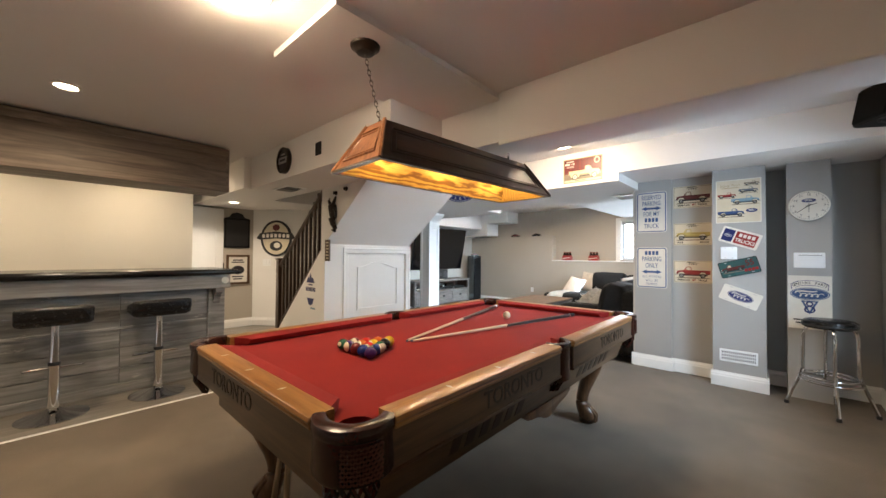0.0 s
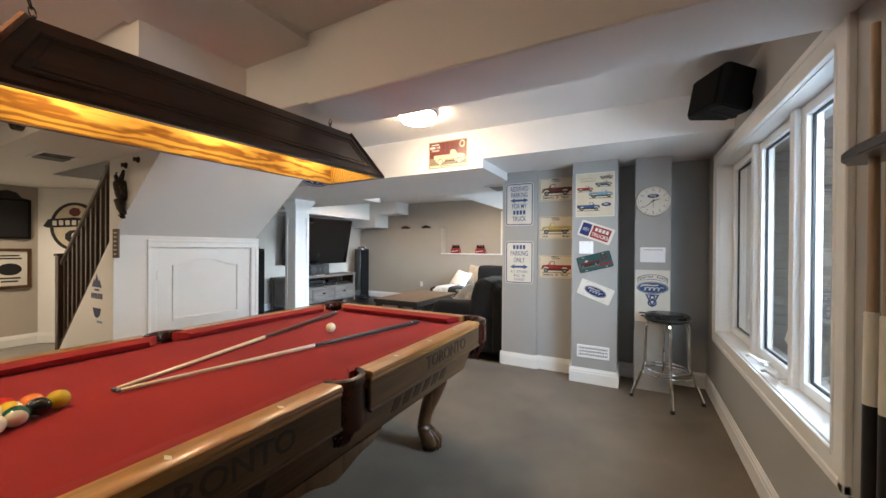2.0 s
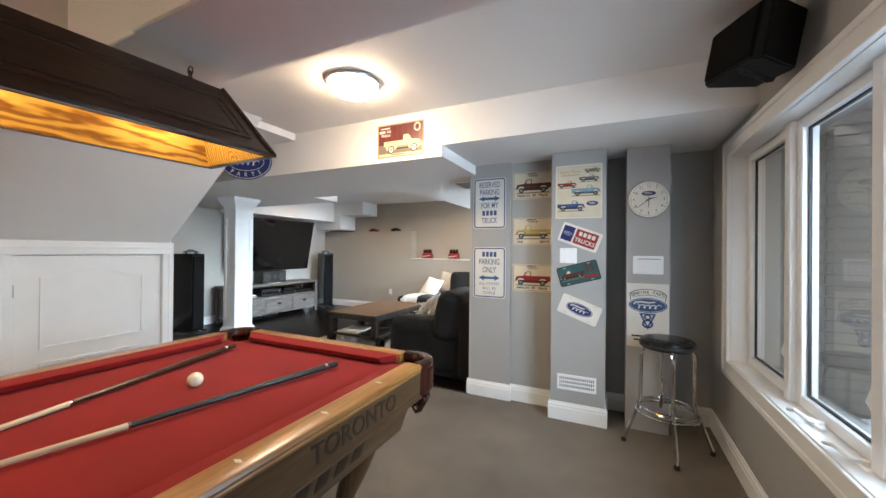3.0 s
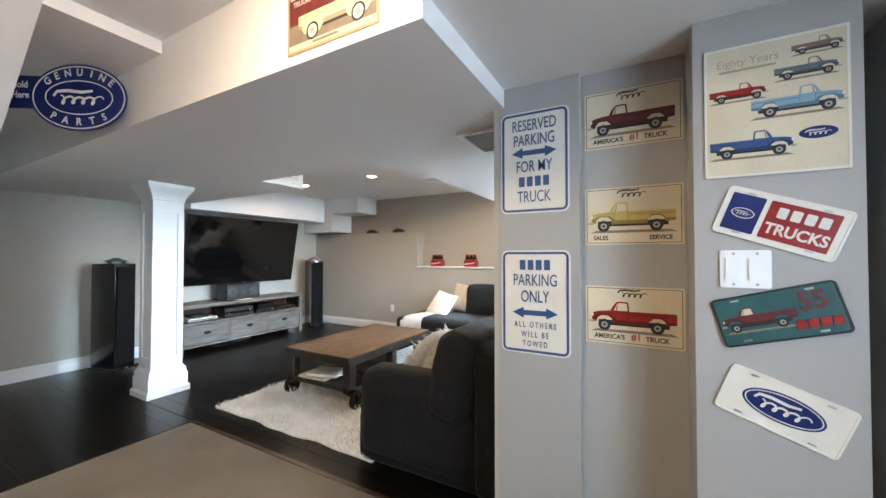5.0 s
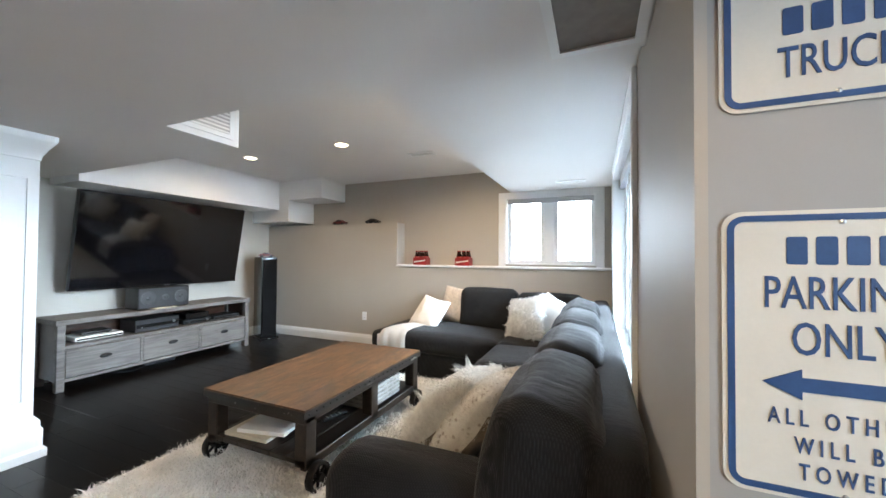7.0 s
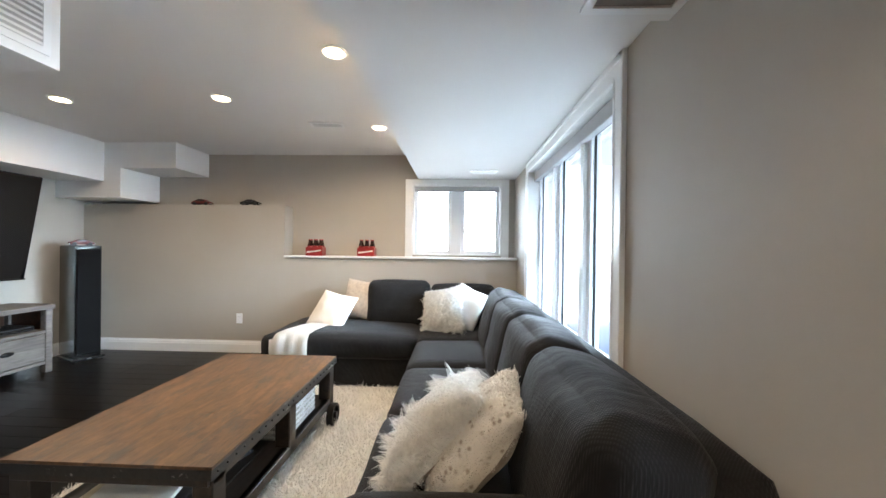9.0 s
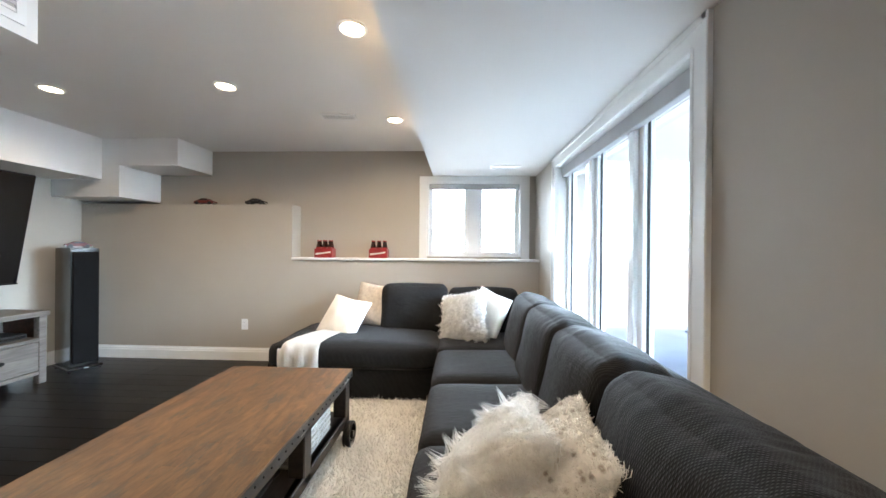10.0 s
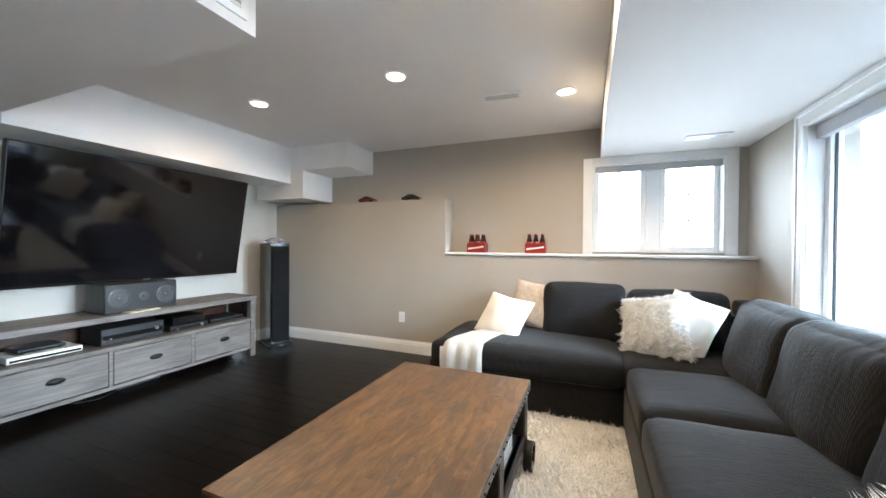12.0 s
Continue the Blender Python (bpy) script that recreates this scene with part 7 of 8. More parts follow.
flat("print", prism(bmesh.new(), rrect(0.2, 0.28, 0.004), 0, 0.008), M_TAN, _s)
flat("frame", ringed(bmesh.new(), rrect(0.26, 0.34, 0.006), rrect(0.2, 0.28, 0.004), 0, 0.022), M_WALNUT, _s)

# round badge and small opening on the stair bulkhead
_s = sign("round_badge_sign", "round black and chrome badge sign on the bulkhead", -3.27, 1.778, 2.19, 0, "badge sign")
part("disc", prism(bmesh.new(), oval(0.125, 0.125, 36), 0, 0.03), M_BLACK, _s)
flat("rim", ringed(bmesh.new(), oval(0.13, 0.13, 36), oval(0.108, 0.108, 36), 0.0, 0.042), M_BRONZE, _s)
flat("plain_band", prism(bmesh.new(), rrect(0.18, 0.06, 0.006, 3, 0, 0.0), 0.03, 0.036), M_STEEL, _s)
bar(_s, 0.12, 0.02, 0, 0.0, M_INK, 0.036)
bar(_s, 0.09, 0.016, 0, 0.06, M_STEEL, 0.03)
_s = sign("speaker_opening", "small square black opening in the bulkhead", -2.62, 1.779, 2.19, 0, "opening")
flat("frame", ringed(bmesh.new(), rrect(0.10, 0.115, 0.003), rrect(0.088, 0.103, 0.002), 0, 0.004), M_BLACK, _s)
# flat black plate paints the opening's dark inside; no hole is cut
flat("recess", prism(bmesh.new(), rrect(0.09, 0.105, 0.002), 0, 0.002), M_INK, _s)
_v = thing("ceiling_vent", pose(-3.85, 2.08, LOW), "dark open ceiling register in the low soffit", "vent")
part("backing", boxed(-0.17, 0.17, -0.10, 0.10, -0.002, 0.0), M_INK, _v)
part("frame", ringed(bmesh.new(), rrect(0.38, 0.24, 0.006), rrect(0.33, 0.19, 0.004), -0.008, 0.0), M_TRIM, _v)
part("flap", boxed(-0.15, 0.03, -0.095, 0.095, -0.012, -0.009), M_BRONZE, _v, "dark half-closed damper")
# body of the added hall fill light, not a known fitting
_p = thing("recessed_light", pose(*HALL_FILL_POT, LOW), "round white recessed ceiling light, lit", "recessed light", "recessed ceiling lights")
part("trim_ring", lathe(bmesh.new(), [(0.075, 0.0), (0.078, -0.006), (0.064, -0.012), (0.056, -0.004)], 28, None, False), M_TRIM, _p)
part("lens", lathe(bmesh.new(), [(0.057, -0.003), (0.055, -0.007), (0.03, -0.009)], 24), M_LENS, _p)


# ---- stool, loudspeaker and cue rack along the window ----
def diner_stool(m):
    s = thing("diner_stool", m, "round black vinyl stool with a chrome four-legged frame", "stool")
    part("seat", lathe(bmesh.new(), [(0.01, 0.812), (0.10, 0.812), (0.145, 0.806), (0.162, 0.792), (0.166, 0.77), (0.163, 0.745), (0.15, 0.735)], 36), M_VINYLBLK, s, "black vinyl seat")
    part("seat_band", lathe(bmesh.new(), [(0.167, 0.752), (0.169, 0.757), (0.169, 0.765), (0.167, 0.77)], 36, None, False), M_BLACK, s)
    for i in range(4):
        a = radians(40 + 90 * i)
        d = Vector((math.cos(a), math.sin(a), 0))
        pts = [d * 0.125 + Vector((0, 0, 0.74)), d * 0.15 + Vector((0, 0, 0.70)), d * 0.155 + Vector((0, 0, 0.66)), d * 0.16 + Vector((0, 0, 0.34)), d * 0.18 + Vector((0, 0, 0.27)), d * 0.255 + Vector((0, 0, 0.04)), d * 0.262 + Vector((0, 0, 0.015))]
        leg = part("leg", tube(bmesh.new(), pts, 0.0125, 10), M_CHROME, s, "bent chrome tube leg")
        part("foot_cap", lathe(bmesh.new(), [(0.017, 0.0), (0.018, 0.02), (0.014, 0.03)], 12, Matrix.Translation(d * 0.262)), M_BLACK, leg, "black rubber foot")
    for z, r in ((0.30, 0.17), (0.265, 0.185)):
        part("foot_ring", tube(bmesh.new(), [(r * math.cos(u), r * math.sin(u), z) for u in [2 * math.pi * k / 36 for k in range(36)]], 0.010, 8, True), M_CHROME, s)
    return s


diner_stool(pose(0.70, 4.512, 0, 0, 0, -35) @ Matrix.Diagonal((1, 1, 0.915, 1)))


def wall_speaker():
    s = thing("wall_speaker", pose(0.90, 3.58, 2.185, 0, 0, -70) @ pose(0, 0, 0, -8, 5, 0), "black wedge-shaped loudspeaker on a wall bracket", "loudspeaker")
    bm = prism(bmesh.new(), [(-0.17, -0.075), (-0.145, -0.10), (0.145, -0.10), (0.17, -0.075), (0.10, 0.10), (-0.10, 0.10)], -0.115, 0.115)
    bmesh.ops.bevel(bm, geom=list(bm.edges), offset=0.008, segments=2, affect="EDGES")
    part("cabinet", bm, plain("matt_black_speaker_vinyl", (0.004, 0.004, 0.004), 0.7, 0.2, 6, 250, 0.2, spec=0.25), s)
    part("grille", boxed(-0.14, 0.14, -0.108, -0.098, -0.10, 0.10, bevel=0.004), cloth("loudspeaker_mesh", (0.003, 0.003, 0.003), 500, 0.98, 0.1), s)
    inv = s.matrix_basis.inverted()
    bm = bmesh.new()
    tube(bm, [inv @ Vector(p) for p in ((0.90, 3.58, 2.075), (0.95, 3.62, 2.06), (1.00, 3.66, 2.10), (1.045, 3.685, 2.16))], 0.014, 8)
    tube(bm, [inv @ Vector(p) for p in ((0.83, 3.50, 2.07), (0.97, 3.64, 2.065))], 0.012, 8)
    part("bracket", bm, M_BLACKIRON, s, "black jointed bracket")
    part("wall_pad", lathe(bmesh.new(), [(0.05, 0.0), (0.05, 0.012), (0.03, 0.02)], 16, inv @ pose(1.05, 3.685, 2.16, 0, -90, 0)), M_BLACKIRON, s)
    part("cable", tube(bmesh.new(), [inv @ Vector(p) for p in ((0.97, 3.55, 2.22), (1.00, 3.58, 2.27), (1.03, 3.63, 2.24), (1.045, 3.68, 2.18))], 0.005, 6), M_BLACK, s)


wall_speaker()


def cue_rack():
    r = thing("cue_rack", pose(1.05, 1.80, 0.0), "dark wooden cue and ball rack with shelves on the wall", "cue rack")
    part("back_board", boxed(-0.022, 0, -0.55, 0.27, 0.52, 1.60), M_WALNUT, r)
    part("side", boxed(-0.13, -0.022, 0.235, 0.262, 0.52, 1.50, bevel=0.003), M_WALNUT, r)
    part("side", boxed(-0.13, -0.022, -0.55, -0.523, 0.52, 1.50, bevel=0.003), M_WALNUT, r)
    for nm, z in (("top_shelf", 1.50), ("bottom_shelf", 0.52)):
        pts = [(-0.022, -0.62), (-0.14, -0.62), (-0.14, 0.36), (-0.135, 0.45), (-0.11, 0.50), (-0.06, 0.50), (-0.022, 0.42)]
        bm = prism(bmesh.new(), pts[::-1], z, z + 0.028)
        bmesh.ops.bevel(bm, geom=list(bm.edges), offset=0.006, segments=2, affect="EDGES")
        part(nm, bm, M_WALNUT, r)
    for i in range(6):
        z = 0.66 + 0.12 * i
        part("ball_slat", boxed(-0.12, -0.022, -0.52, 0.235, z, z + 0.014, bevel=0.003), M_WALNUT, r)
        part("ball_lip", boxed(-0.128, -0.112, -0.52, 0.235, z, z + 0.028, bevel=0.003), M_WALNUT, r)
    part("scoreboard", boxed(-0.03, -0.023, -0.40, 0.20, 1.34, 1.47), M_BLACK, r, "black score board with pale marks")
    for i in range(5):
        part("score_mark", boxed(-0.032, -0.030, 0.02 + 0.035 * i, 0.04 + 0.035 * i, 1.38, 1.43), M_CREAM, r)
    return r


cue_rack()
for _i, (_y, _col) in enumerate(((2.20, "white"), (2.135, "white"), (2.075, "wood"))):
    _c = thing("rack_cue", pose(0.955, _y, 0.55), "pool cue standing in the wall rack", "pool cue", "cues in the wall rack")
    if _col == "white":
        part("butt", lathe(bmesh.new(), [(0.015, 0.0), (0.0165, 0.02), (0.0165, 0.10)], 14), M_SIGNW, _c, "white butt")
        part("wrap", lathe(bmesh.new(), [(0.0165, 0.10), (0.0155, 0.36)], 14), M_BLACK, _c, "black wrapped grip")
        part("forearm", lathe(bmesh.new(), [(0.0155, 0.36), (0.0145, 0.58), (0.009, 0.585)], 14), M_SIGNW, _c, "white forearm")
        part("shaft", lathe(bmesh.new(), [(0.0115, 0.58), (0.0085, 1.27)], 12), M_CUE, _c, "pale maple shaft")
    else:
        part("shaft", lathe(bmesh.new(), [(0.017, 0.0), (0.0145, 0.5), (0.009, 1.32)], 12), M_APRON, _c, "brown wooden shaft")
for _i, (_z, _y, _c) in enumerate(((0.796, 2.0, "ivory"), (0.796, 1.94, "red"), (0.796, 1.88, "red"), (0.676, 2.0, "red"), (0.676, 1.94, "red"), (0.676, 1.88, "ivory"), (0.916, 1.98, "yellow"), (1.276, 2.0, "red"), (1.156, 1.98, "yellow"))):
    billiard_ball(0.965, _y, _z + 0.0286 - 0.002, _c, 0, (30 * _i, 50, 20), "balls in the wall rack", "in the wall rack")

# ---- rug, pillows, throw and small things in the living room ----
RNG = np.random.default_rng(5)
rug = thing("shag_rug", pose(-2.62, 6.2, 0.0), "cream shag rug with long pile under the coffee table", "rug")
_hw, _hl = 0.86, 1.19
_bm = bmesh.new()
_o = []
for _i in range(80):
    _t = 2 * math.pi * _i / 80
    _c, _s2 = math.cos(_t), math.sin(_t)
    _k = 1 / max(abs(_c), abs(_s2))
    _w = 0.012 * math.sin(7 * _t) + 0.008 * math.sin(17 * _t)
    _o.append(((_hw + _w) * max(-1, min(1, _c * _k)), (_hl + _w) * max(-1, min(1, _s2 * _k))))
prism(_bm, _o, 0.001, 0.012)
part("backing", _bm, M_RUG, rug)
_n = 52000
_p = np.stack([RNG.uniform(-_hw, _hw, _n), RNG.uniform(-_hl, _hl, _n), np.full(_n, 0.010)], 1)
_nr = np.tile(np.array([0, 0, 1.0]), (_n, 1)) + 0.5 * np.stack([np.sin(9 * _p[:, 1] + 4 * _p[:, 0]), np.cos(8 * _p[:, 0] - 3 * _p[:, 1]), np.zeros(_n)], 1)
tagged(part("shag", hairs(_p, _nr, 0.046, 0.0022, 0.6, 0.5, RNG), M_RUG, rug, "long cream shag strands", None), kind="stuff")


def pillow_mesh(w, h, t, seed=0.0, n=18, sag=0.0):
    """A stuffed square with pulled-out corners, flat in x and y."""
    bm = bmesh.new()
    front, back = {}, {}
    for i in range(n + 1):
        for j in range(n + 1):
            u, v = 2 * i / n - 1, 2 * j / n - 1
            pinch = 1 - 0.07 * (1 - u * u) * abs(v) ** 3 - 0.07 * (1 - v * v) * abs(u) ** 3
            x, y = u * w / 2 * (1 - 0.06 * (1 - v * v) * 0 - 0.07 * (1 - abs(v)) * abs(u) ** 2), v * h / 2 * (1 - 0.07 * (1 - abs(u)) * abs(v) ** 2)
            k = max(0.0, (1 - abs(u) ** 2.4) * (1 - abs(v) ** 2.4)) ** 0.55
            wob = 0.010 * noise.noise(Vector((u * 2.2 + seed, v * 2.2, seed * 3)))
            y -= sag * (1 - v) * (1 - u * u) * 0.2
            front[i, j] = bm.verts.new((x, y, t / 2 * k + wob * k))
            back[i, j] = front[i, j] if i in (0, n) or j in (0, n) else bm.verts.new((x, y, -t / 2 * k + wob * k))
    for i in range(n):
        for j in range(n):
            bm.faces.new((front[i, j], front[i + 1, j], front[i + 1, j + 1], front[i, j + 1]))
            bm.faces.new((back[i, j + 1], back[i + 1, j + 1], back[i + 1, j], back[i, j]))
    return bm


def pillow(m, w, h, t, mat_, label, fur=0, seed=1.0, back=None, spread=0.5, length=0.05):
    p = thing("throw_pillow", m, label, "pillow", "throw pillows on the sofa")
    me = mesh(pillow_mesh(w, h, t, seed), 80)
    part("cover", me, mat_, p)
    if back:
        bm = pillow_mesh(w * 1.005, h * 1.005, t, seed)
        bmesh.ops.delete(bm, geom=[v for v in bm.verts if v.co.z > -0.035], context="VERTS")
        for v in bm.verts:
            v.co.z -= 0.004
        part("back_cover", bm, back, p, "smooth taupe satin back", 80)
    if fur:
        pile = tufts(me, fur, 22, length, RNG, (-0.2, -0.5, 0), -0.04 if back else None)
        tagged(part("fur", pile, mat_, p, "long cream faux fur", None), kind="stuff")
    return p


pillow(facing((-2.78, 7.80, 0.605), (-0.25, -0.80, 0.6), -9), 0.44, 0.42, 0.15, M_IVORY, "ivory cotton throw pillow leaning on the sofa")
pillow(facing((-2.55, 8.10, 0.68), (-0.15, -0.95, 0.35), -6), 0.44, 0.44, 0.14, plain("cream_print_cloth", (0.60, 0.53, 0.46), 0.9, 0.16, 26, 300, 0.3), "cream patterned throw pillow with a pink print", 0, 3.0)
pillow(facing((-1.66, 7.72, 0.655), (-0.55, -0.75, 0.42), 14), 0.46, 0.44, 0.17, M_FUR, "white faux fur throw pillow in the sofa corner", 3200, 4.0, None, 0.36, 0.065)
pillow(facing((-1.43, 7.83, 0.66), (-0.65, -0.62, 0.3), -14), 0.42, 0.42, 0.15, M_IVORY, "ivory cotton pillow behind the fur one", 0, 6.0)
pillow(facing((-1.60, 5.56, 0.60), (-0.70, 0.13, 0.68), 12), 0.44, 0.44, 0.20, M_FUR, "white faux fur pillow with a taupe satin back", 3600, 5.0, M_TAUPE, 0.36, 0.07)
M_SPOT, _nt, _b = _base("spotted_plush", 0.95, 0, 0.2)
_v = _coords(_nt)
_vor = _nt.nodes.new("ShaderNodeTexVoronoi")
_vor.inputs["Scale"].default_value = 34
_nt.links.new(_v, _vor.inputs["Vector"])
_nt.links.new(_ramp(_nt, _vor.outputs["Distance"], [(0.12, (0.48, 0.42, 0.36)), (0.32, (0.82, 0.79, 0.74))]), _b.inputs["Base Color"])
_bump(_nt, _b, _noise(_nt, _v, 90), 0.7, 0.004)
pillow(facing((-1.455, 5.50, 0.60), (-0.78, 0.12, 0.60), 2), 0.45, 0.45, 0.20, M_SPOT, "cream spotted plush pillow with a taupe satin back", 2600, 7.0, M_TAUPE, 0.6, 0.016)

# a white throw over the end of the chaise
_bm = bmesh.new()
_prof = [(8.02, 0.482), (7.80, 0.492), (7.60, 0.492), (7.45, 0.484), (7.37, 0.462), (7.325, 0.42), (7.312, 0.34), (7.314, 0.26), (7.318, 0.19)]
_rows = []
for _i in range(15):
    _u = _i / 14
    _row = []
    for _k, (_y, _z) in enumerate(_prof):
        _x = -3.17 + 0.34 * _u + (0.22 if _k < 2 else 0.12 if _k < 3 else 0.05 if _k == 3 else 0) * (1 - 0.3 * _u)
        _f = 0.012 * math.sin(_u * 19 + _k * 0.6) * (1 if _k > 3 else 0.5)
        _row.append(_bm.verts.new((_x, _y - (_f if _k > 4 else 0), _z + 0.012 + (abs(_f) if _k <= 4 else 0) - (0.05 * max(0, 0.12 - _u) / 0.12 if _k < 5 else 0))))
    _rows.append(_row)
for _a, _c in zip(_rows, _rows[1:]):
    for _k in range(len(_prof) - 1):
        _bm.faces.new((_a[_k], _a[_k + 1], _c[_k + 1], _c[_k]))
bmesh.ops.solidify(_bm, geom=list(_bm.faces), thickness=0.008)
tagged(part("throw_blanket", _bm, M_IVORY, None, "", 80), "white knitted throw draped over the chaise", "throw blanket")


# ---- small things ----
def toy_car(m, paint_, label, scale=1.0):
    c = thing("model_car", m, label, "model car", "model cars on ledges and speakers")
    s = scale
    bm = prism(bmesh.new(), [(-0.10 * s, 0.018 * s), (0.10 * s, 0.018 * s), (0.10 * s, 0.036 * s), (0.06 * s, 0.042 * s), (0.03 * s, 0.066 * s), (-0.03 * s, 0.068 * s), (-0.06 * s, 0.044 * s), (-0.10 * s, 0.040 * s)], -0.036 * s, 0.036 * s, pose(0, 0, 0, 90, 0, 0))
    bmesh.ops.bevel(bm, geom=list(bm.edges), offset=0.005 * s, segments=2, affect="EDGES")
    part("body", bm, paint_, c)
    part("windows", prism(bmesh.new(), [(-0.05 * s, 0.046 * s), (0.05 * s, 0.046 * s), (0.026 * s, 0.063 * s), (-0.026 * s, 0.064 * s)], -0.0375 * s, 0.0375 * s, pose(0, 0, 0, 90, 0, 0)), M_BLACK, c)
    for x in (-0.062, 0.062):
        for y in (-0.036, 0.036):
            part("wheel", lathe(bmesh.new(), [(0.017 * s, -0.006 * s), (0.019 * s, 0), (0.017 * s, 0.006 * s)], 16, pose(x * s, y * s, 0.019 * s, 90, 0, 0)), M_BLACK, c)
    for x in (-0.1, 0.1):
        part("bumper", boxed(x * s - 0.004, x * s + 0.004, -0.034 * s, 0.034 * s, 0.016 * s, 0.026 * s, bevel=0.002), M_CHROME, c)
    part("stand", boxed(-0.12 * s, 0.12 * s, -0.05 * s, 0.05 * s, 0.0, 0.004), M_BLACK, c, "black display base")
    return c


M_CARRED = plain("red_car_paint", (0.13, 0.014, 0.011), 0.5, 0.05, 10, 60, 0, 0.0001)
toy_car(pose(-4.62, 8.475, 1.735), M_CARRED, "red and orange model car on the half wall", 1.15)
toy_car(pose(-4.02, 8.475, 1.735), M_BLACKTOP, "black model car on the half wall", 1.15)
toy_car(pose(-5.61, 7.985, 1.235, 0, 0, 62), M_CARRED, "red vintage model car on the speaker", 1.0)
toy_car(pose(-5.61, 5.06, 1.235, 0, 0, 62), M_GREEN, "dark model car on the speaker", 1.0)


def six_pack(m):
    s = thing("bottle_carrier", m, "red cardboard carrier with six dark bottles", "bottle carrier", "bottle carriers on the ledge")
    bm = boxed(-0.10, 0.10, -0.065, 0.065, 0.0, 0.10, bevel=0.003)
    part("carton", bm, M_RED, s, "red carton with a white wave")
    flat("white_wave", prism(bmesh.new(), [(-0.085, 0.03), (0.085, 0.055), (0.085, 0.072), (0.0, 0.058), (-0.085, 0.05)], 0.0655, 0.0665, pose(0, 0, 0, 90, 0, 0)), M_SIGNW, s)
    for x in (-0.065, 0.0, 0.065):
        for y in (-0.032, 0.032):
            b = part("bottle", lathe(bmesh.new(), [(0.027, 0.012), (0.028, 0.09), (0.024, 0.12), (0.014, 0.16), (0.012, 0.185)], 14, pose(x, y, 0)), plain("cola_glass", (0.03, 0.008, 0.004), 0.08, 0.05, 8, 50, 0) if "cola_glass" not in bpy.data.materials else bpy.data.materials["cola_glass"], s, "dark brown bottle")
            part("bottle_cap", lathe(bmesh.new(), [(0.014, 0.183), (0.0145, 0.19), (0.012, 0.195)], 12, pose(x, y, 0)), M_RED, b)
            part("bottle_label", lathe(bmesh.new(), [(0.0284, 0.10), (0.0255, 0.118)], 14, pose(x, y, 0), False), M_RED, b)
    return s


_s = six_pack(pose(-3.215, 8.47, 1.15))
copy_thing(_s, pose(-2.60, 8.47, 1.15))

# wall outlet, ceiling registers
_s = sign("wall_outlet", "white wall outlet plate", -4.08, 8.37, 0.40, 0, "outlet")
plate(_s, 0.072, 0.118, 0.005, M_VINYL, 0, 0.005)
for _y in (-0.02, 0.02):
    flat("socket", prism(bmesh.new(), rrect(0.032, 0.026, 0.006, 3, 0, _y), 0.005, 0.007), M_VINYL, _s)
    for _x in (-0.006, 0.006):
        flat("slot", boxed(_x - 0.001, _x + 0.001, _y - 0.004, _y + 0.005, 0.007, 0.0075), M_INK, _s)


def register(m, w, h, n, label, dark=False):
    v = thing("ceiling_vent", m, label, "vent", "ceiling registers")
    part("backing", boxed(-w / 2 + 0.015, w / 2 - 0.015, -h / 2 + 0.015, h / 2 - 0.015, -0.002, 0.0), M_INK if dark else M_STEEL, v)
    part("frame", ringed(bmesh.new(), rrect(w, h, 0.004), rrect(w - 0.04, h - 0.04, 0.003), -0.008, 0.0), M_TRIM, v)
    for i in range(n):
        x = -w / 2 + 0.02 + (w - 0.04) * (i + 0.5) / n
        part("slat", boxed(x - 0.004, x + 0.002, -h / 2 + 0.018, h / 2 - 0.018, -0.007, -0.0025), M_TRIM, v)


register(pose(-2.74, 7.50, H, 0, 0, 5), 0.30, 0.13, 13, "white louvred ceiling register")
register(pose(-1.25, 8.12, 2.09), 0.30, 0.13, 13, "white louvred register in the soffit")
_v = thing("return_air_grille", pose(-1.0, 5.20, LOW), "grey filter grille in the low ceiling", "vent")
part("frame", ringed(bmesh.new(), rrect(0.30, 0.40, 0.006), rrect(0.24, 0.34, 0.004), -0.012, 0.0), M_TRIM, _v)
part("filter", boxed(-0.12, 0.12, -0.17, 0.17, -0.004, 0.0), plain("grey_filter_mesh", (0.30, 0.29, 0.28), 0.9, 0.1, 20, 500, 0.5), _v)
_v = thing("duct_grille", pose(-3.30, 5.53, 2.20) @ EAST, "white louvred grille on the bulkhead side", "vent")
flat("backing", prism(bmesh.new(), rrect(0.34, 0.24, 0.004), 0.0, 0.002), M_STEEL, _v)
flat("frame", ringed(bmesh.new(), rrect(0.38, 0.28, 0.006), rrect(0.32, 0.22, 0.004), 0, 0.008), M_TRIM, _v)
for _i in range(9):
    flat("slat", boxed(-0.16, 0.16, -0.10 + 0.025 * _i - 0.006, -0.10 + 0.025 * _i + 0.006, 0.002, 0.006), M_TRIM, _v)
# electronics and books on the console
CX, CZ = -5.72, 0.415


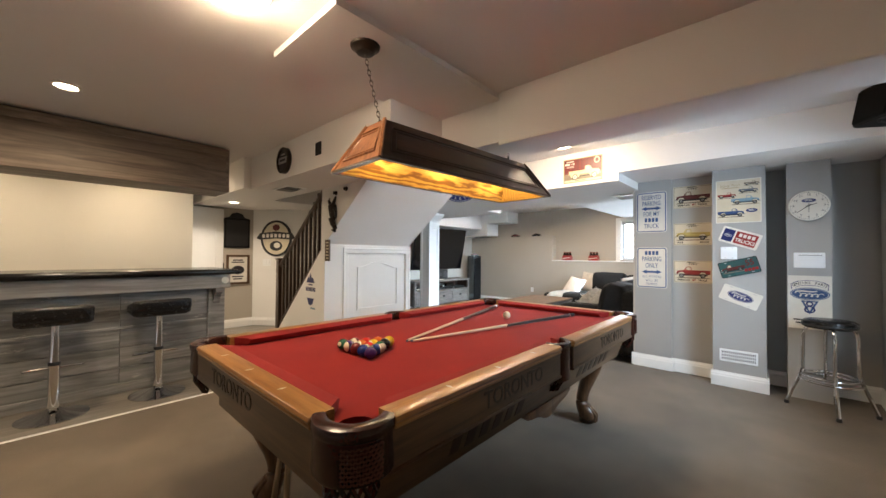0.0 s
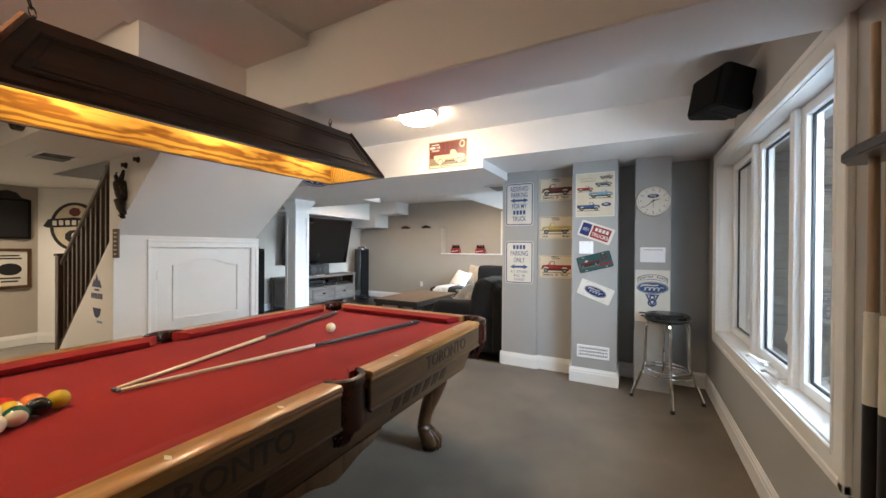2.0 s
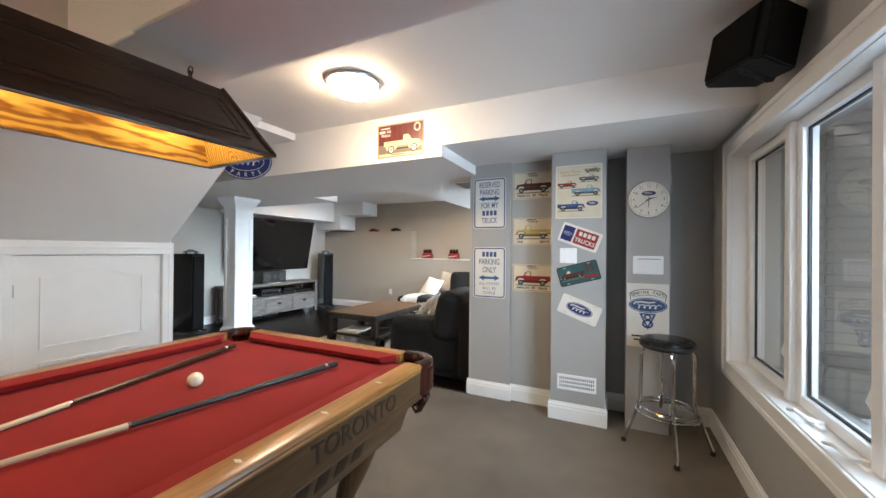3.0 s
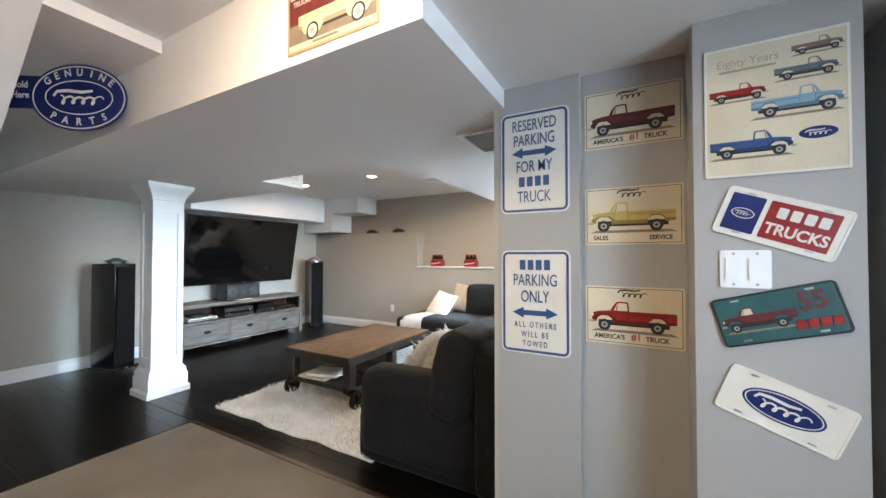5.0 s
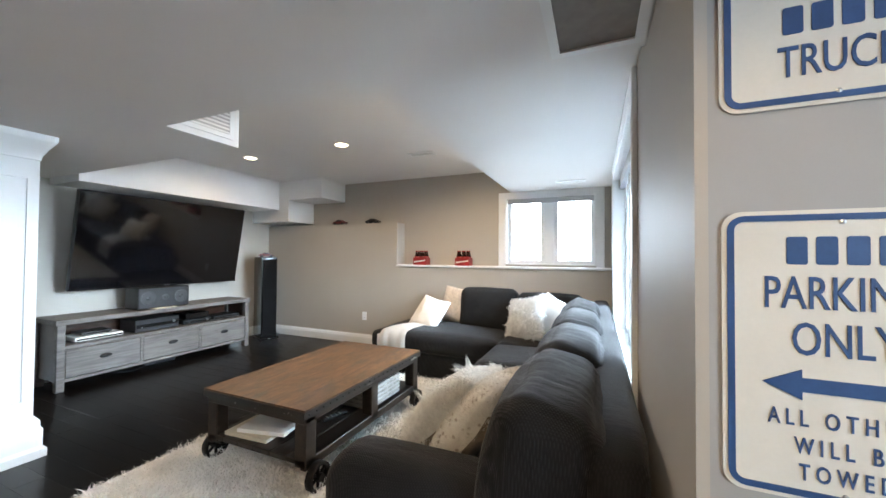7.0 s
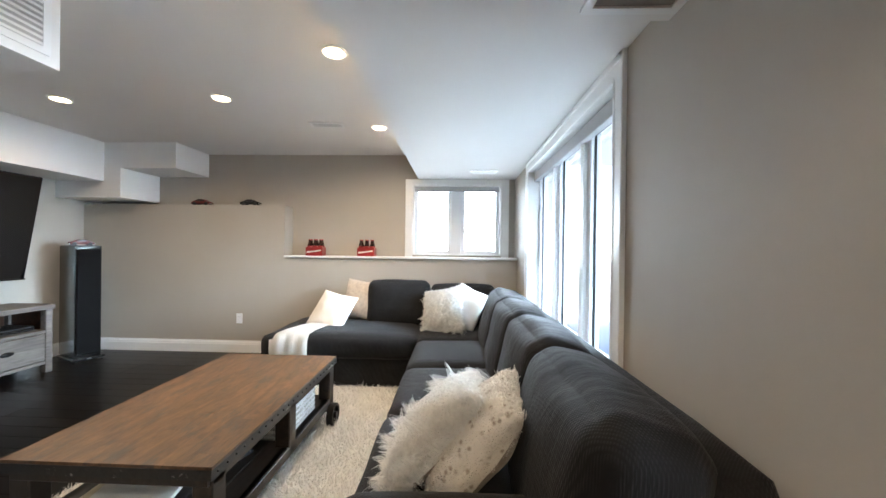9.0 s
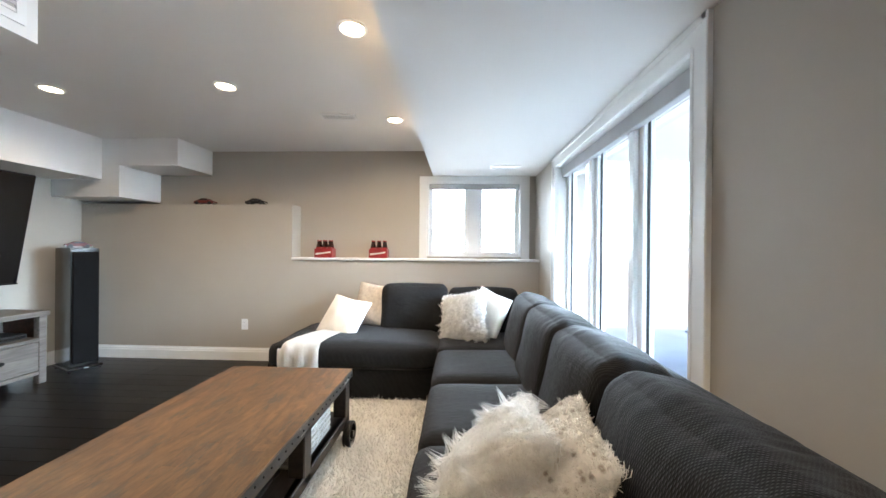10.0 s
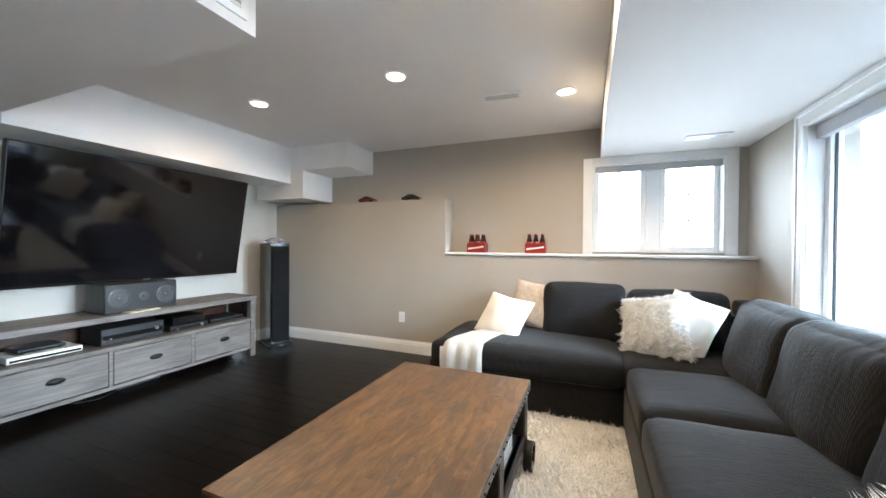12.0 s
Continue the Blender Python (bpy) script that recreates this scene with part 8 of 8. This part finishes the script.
def device(y0, y1, h, depth, mat_, label, cat, z=CZ, lights=True):
    d = thing("media_box", pose(CX, (y0 + y1) / 2, z), label, cat, "boxes in the media console")
    w = (y1 - y0) / 2
    part("case", boxed(-depth / 2, depth / 2, -w, w, 0.008, h, bevel=0.004), mat_, d)
    part("front_strip", boxed(depth / 2, depth / 2 + 0.003, -w + 0.012, w - 0.012, h * 0.35, h * 0.62), M_BLACKTOP, d)
    for k in (-0.8, 0.8):
        part("foot", lathe(bmesh.new(), [(0.012, 0), (0.012, 0.009)], 10, pose(depth * 0.35, k * w, 0)), M_BLACK, d)
    if lights:
        part("knob", lathe(bmesh.new(), [(0.014, 0), (0.014, 0.014), (0.011, 0.017)], 16, pose(depth / 2, w - 0.06, h * 0.6, 0, 90, 0)), M_STEEL, d, "steel knob")
        part("knob", lathe(bmesh.new(), [(0.006, 0), (0.006, 0.008)], 12, pose(depth / 2, -w + 0.06, h * 0.4, 0, 90, 0)), M_STEEL, d)
    return d


device(5.82, 6.20, 0.05, 0.27, M_SIGNW, "white slim game console box", "game console", CZ, False)
device(5.88, 6.12, 0.035, 0.2, M_BLACK, "small black set-top box on the white box", "set-top box", CZ + 0.05, False)
device(6.30, 6.74, 0.135, 0.30, M_BLACK, "large black audio receiver", "receiver")
device(6.80, 7.14, 0.055, 0.28, M_BLACK, "flat black disc player on the shelf", "disc player")
device(6.83, 7.11, 0.075, 0.26, M_BLACKTOP, "gloss black media box on the player", "media box", CZ + 0.055, False)
device(7.18, 7.54, 0.05, 0.26, M_BLACK, "slim black disc player on the shelf", "disc player", CZ, False)
_k = thing("magazine", pose(-5.56, 6.56, 0.66, 0, 0, 8), "pale magazine lying on the console", "magazine")
part("pages", boxed(-0.06, 0.06, -0.12, 0.12, 0.0, 0.008, bevel=0.001), M_CREAM, _k)
for _x, _y, _lab, _mm in ((-2.92, 5.66, "cream hardback book on the lower shelf", M_CREAM), (-2.86, 5.70, "pale picture book on the lower shelf", M_IVORY)):
    _k = thing("book", pose(_x, _y, 0.185 + (0.022 if _mm is M_IVORY else 0), 0, 0, 12 if _mm is M_IVORY else 4), _lab, "book", "books on the coffee table shelf")
    part("cover", boxed(-0.16, 0.16, -0.12, 0.12, 0, 0.022, bevel=0.002), _mm, _k)
    part("pages", boxed(-0.155, 0.162, -0.114, 0.114, 0.003, 0.019), M_SIGNW, _k)
_k = thing("wire_basket", pose(-2.60, 6.36, 0.185), "pale woven storage basket on the lower shelf", "basket")
_bm = boxed(-0.15, 0.15, -0.2, 0.2, 0, 0.15, bevel=0.012)
bmesh.ops.delete(_bm, geom=[f for f in _bm.faces if f.normal.z > 0.9], context="FACES")
part("weave", _bm, cloth("pale_wicker", (0.42, 0.40, 0.37), 120, 0.9, 0.3, 0.9, 0, 30, dist=0.004), _k)
for _i in range(5):
    part("band", ringed(bmesh.new(), rrect(0.305, 0.405, 0.014), rrect(0.295, 0.395, 0.01), 0.015 + 0.03 * _i, 0.027 + 0.03 * _i), cloth("pale_wicker_band", (0.5, 0.48, 0.45), 150, 0.9, 0.25) if not _i else bpy.data.materials["pale_wicker_band"], _k)
_k = thing("remote_control", pose(-2.62, 5.98, 0.186, 0, 0, 70), "black remote control on the lower shelf", "remote control")
part("case", boxed(-0.09, 0.09, -0.022, 0.022, 0, 0.018, bevel=0.006), M_BLACK, _k)
for _i in range(4):
    for _j in (-1, 0, 1):
        part("button", boxed(-0.05 + 0.03 * _i - 0.004, -0.05 + 0.03 * _i + 0.004, 0.012 * _j - 0.004, 0.012 * _j + 0.004, 0.018, 0.0195), M_STEEL, _k)
_k = thing("power_strip", pose(-5.72, 6.62, 0.0), "black power strip and cable under the console", "power strip")
part("strip", boxed(-0.03, 0.03, -0.16, 0.16, 0.0, 0.035, bevel=0.006), M_BLACK, _k)
part("cable", tube(bmesh.new(), [(0.02, -0.16, 0.012), (0.10, -0.3, 0.008), (0.03, -0.42, 0.008), (-0.12, -0.45, 0.008)], 0.006), M_BLACK, _k)
# a folded stand under the pool table
_k = thing("table_brace", pose(-1.42, 0.93, 0), "pale folded wooden bridge stand leaning under the table", "cue stand")
for _a, _c in (((-0.03, 0.0, 0.0), (0.03, 0.06, 0.60)), ((0.08, 0.02, 0.0), (0.03, 0.06, 0.60))):
    part("stick", tube(bmesh.new(), [_a, _c], 0.014, 8), M_CUE, _k)

# ---- floor boards, laid last ----
def lay(parent, x0, x1, y0, y1, along_x, width, lengths, thick, material, seed, keep):
    """Boards of shared meshes in rows, each one a piece of its floor."""
    rng = random.Random(seed)
    shared = {}
    n = int(round(((y1 - y0) if along_x else (x1 - x0)) / width))
    for r in range(n):
        c = (y0 if along_x else x0) + width * r
        p, end = (x0, x1) if along_x else (y0, y1)
        p -= rng.choice((0.0, 0.3, 0.6, 0.9))
        while p < end:
            ln = rng.choice(lengths)
            a, b = max(p, x0 if along_x else y0), min(p + ln, end)
            p += ln
            if b - a < 0.02:
                continue
            mid = ((a + b) / 2, c + width / 2) if along_x else (c + width / 2, (a + b) / 2)
            if not keep(*mid):
                continue
            key = round(b - a, 2)
            if key not in shared:
                h, w = (b - a) / 2 - 0.0003, width / 2 - 0.0003
                bm = boxed(-h, h, -w, w, -thick, 0.0, bevel=0.0009) if along_x else boxed(-w, w, -h, h, -thick, 0.0, bevel=0.0009)
                shared[key] = mesh(bm)
                shared[key].materials.append(material)
            part("plank", shared[key], material, parent, m=pose(mid[0], mid[1], rng.uniform(-0.0006, 0.0)))


lay(floor_wood, -6.0, -0.84, 4.79, 8.37, True, 0.128, (0.9, 1.2, 1.5), 0.011, M_DARKFLOOR, 11, lambda x, y: not (x > -1.8 and y > 5.2))
lay(floor_wood, -6.0, -3.41, 3.76, 4.784, True, 0.128, (0.9, 1.2, 1.5), 0.011, M_DARKFLOOR, 12, lambda x, y: True)
lay(floor_grey, -6.4, -3.39, -1.8, 2.35, False, 0.19, (0.9, 1.2, 1.5), 0.011, M_GREYFLOOR, 13, lambda x, y: not (x < -4.6 and y < 0.6))
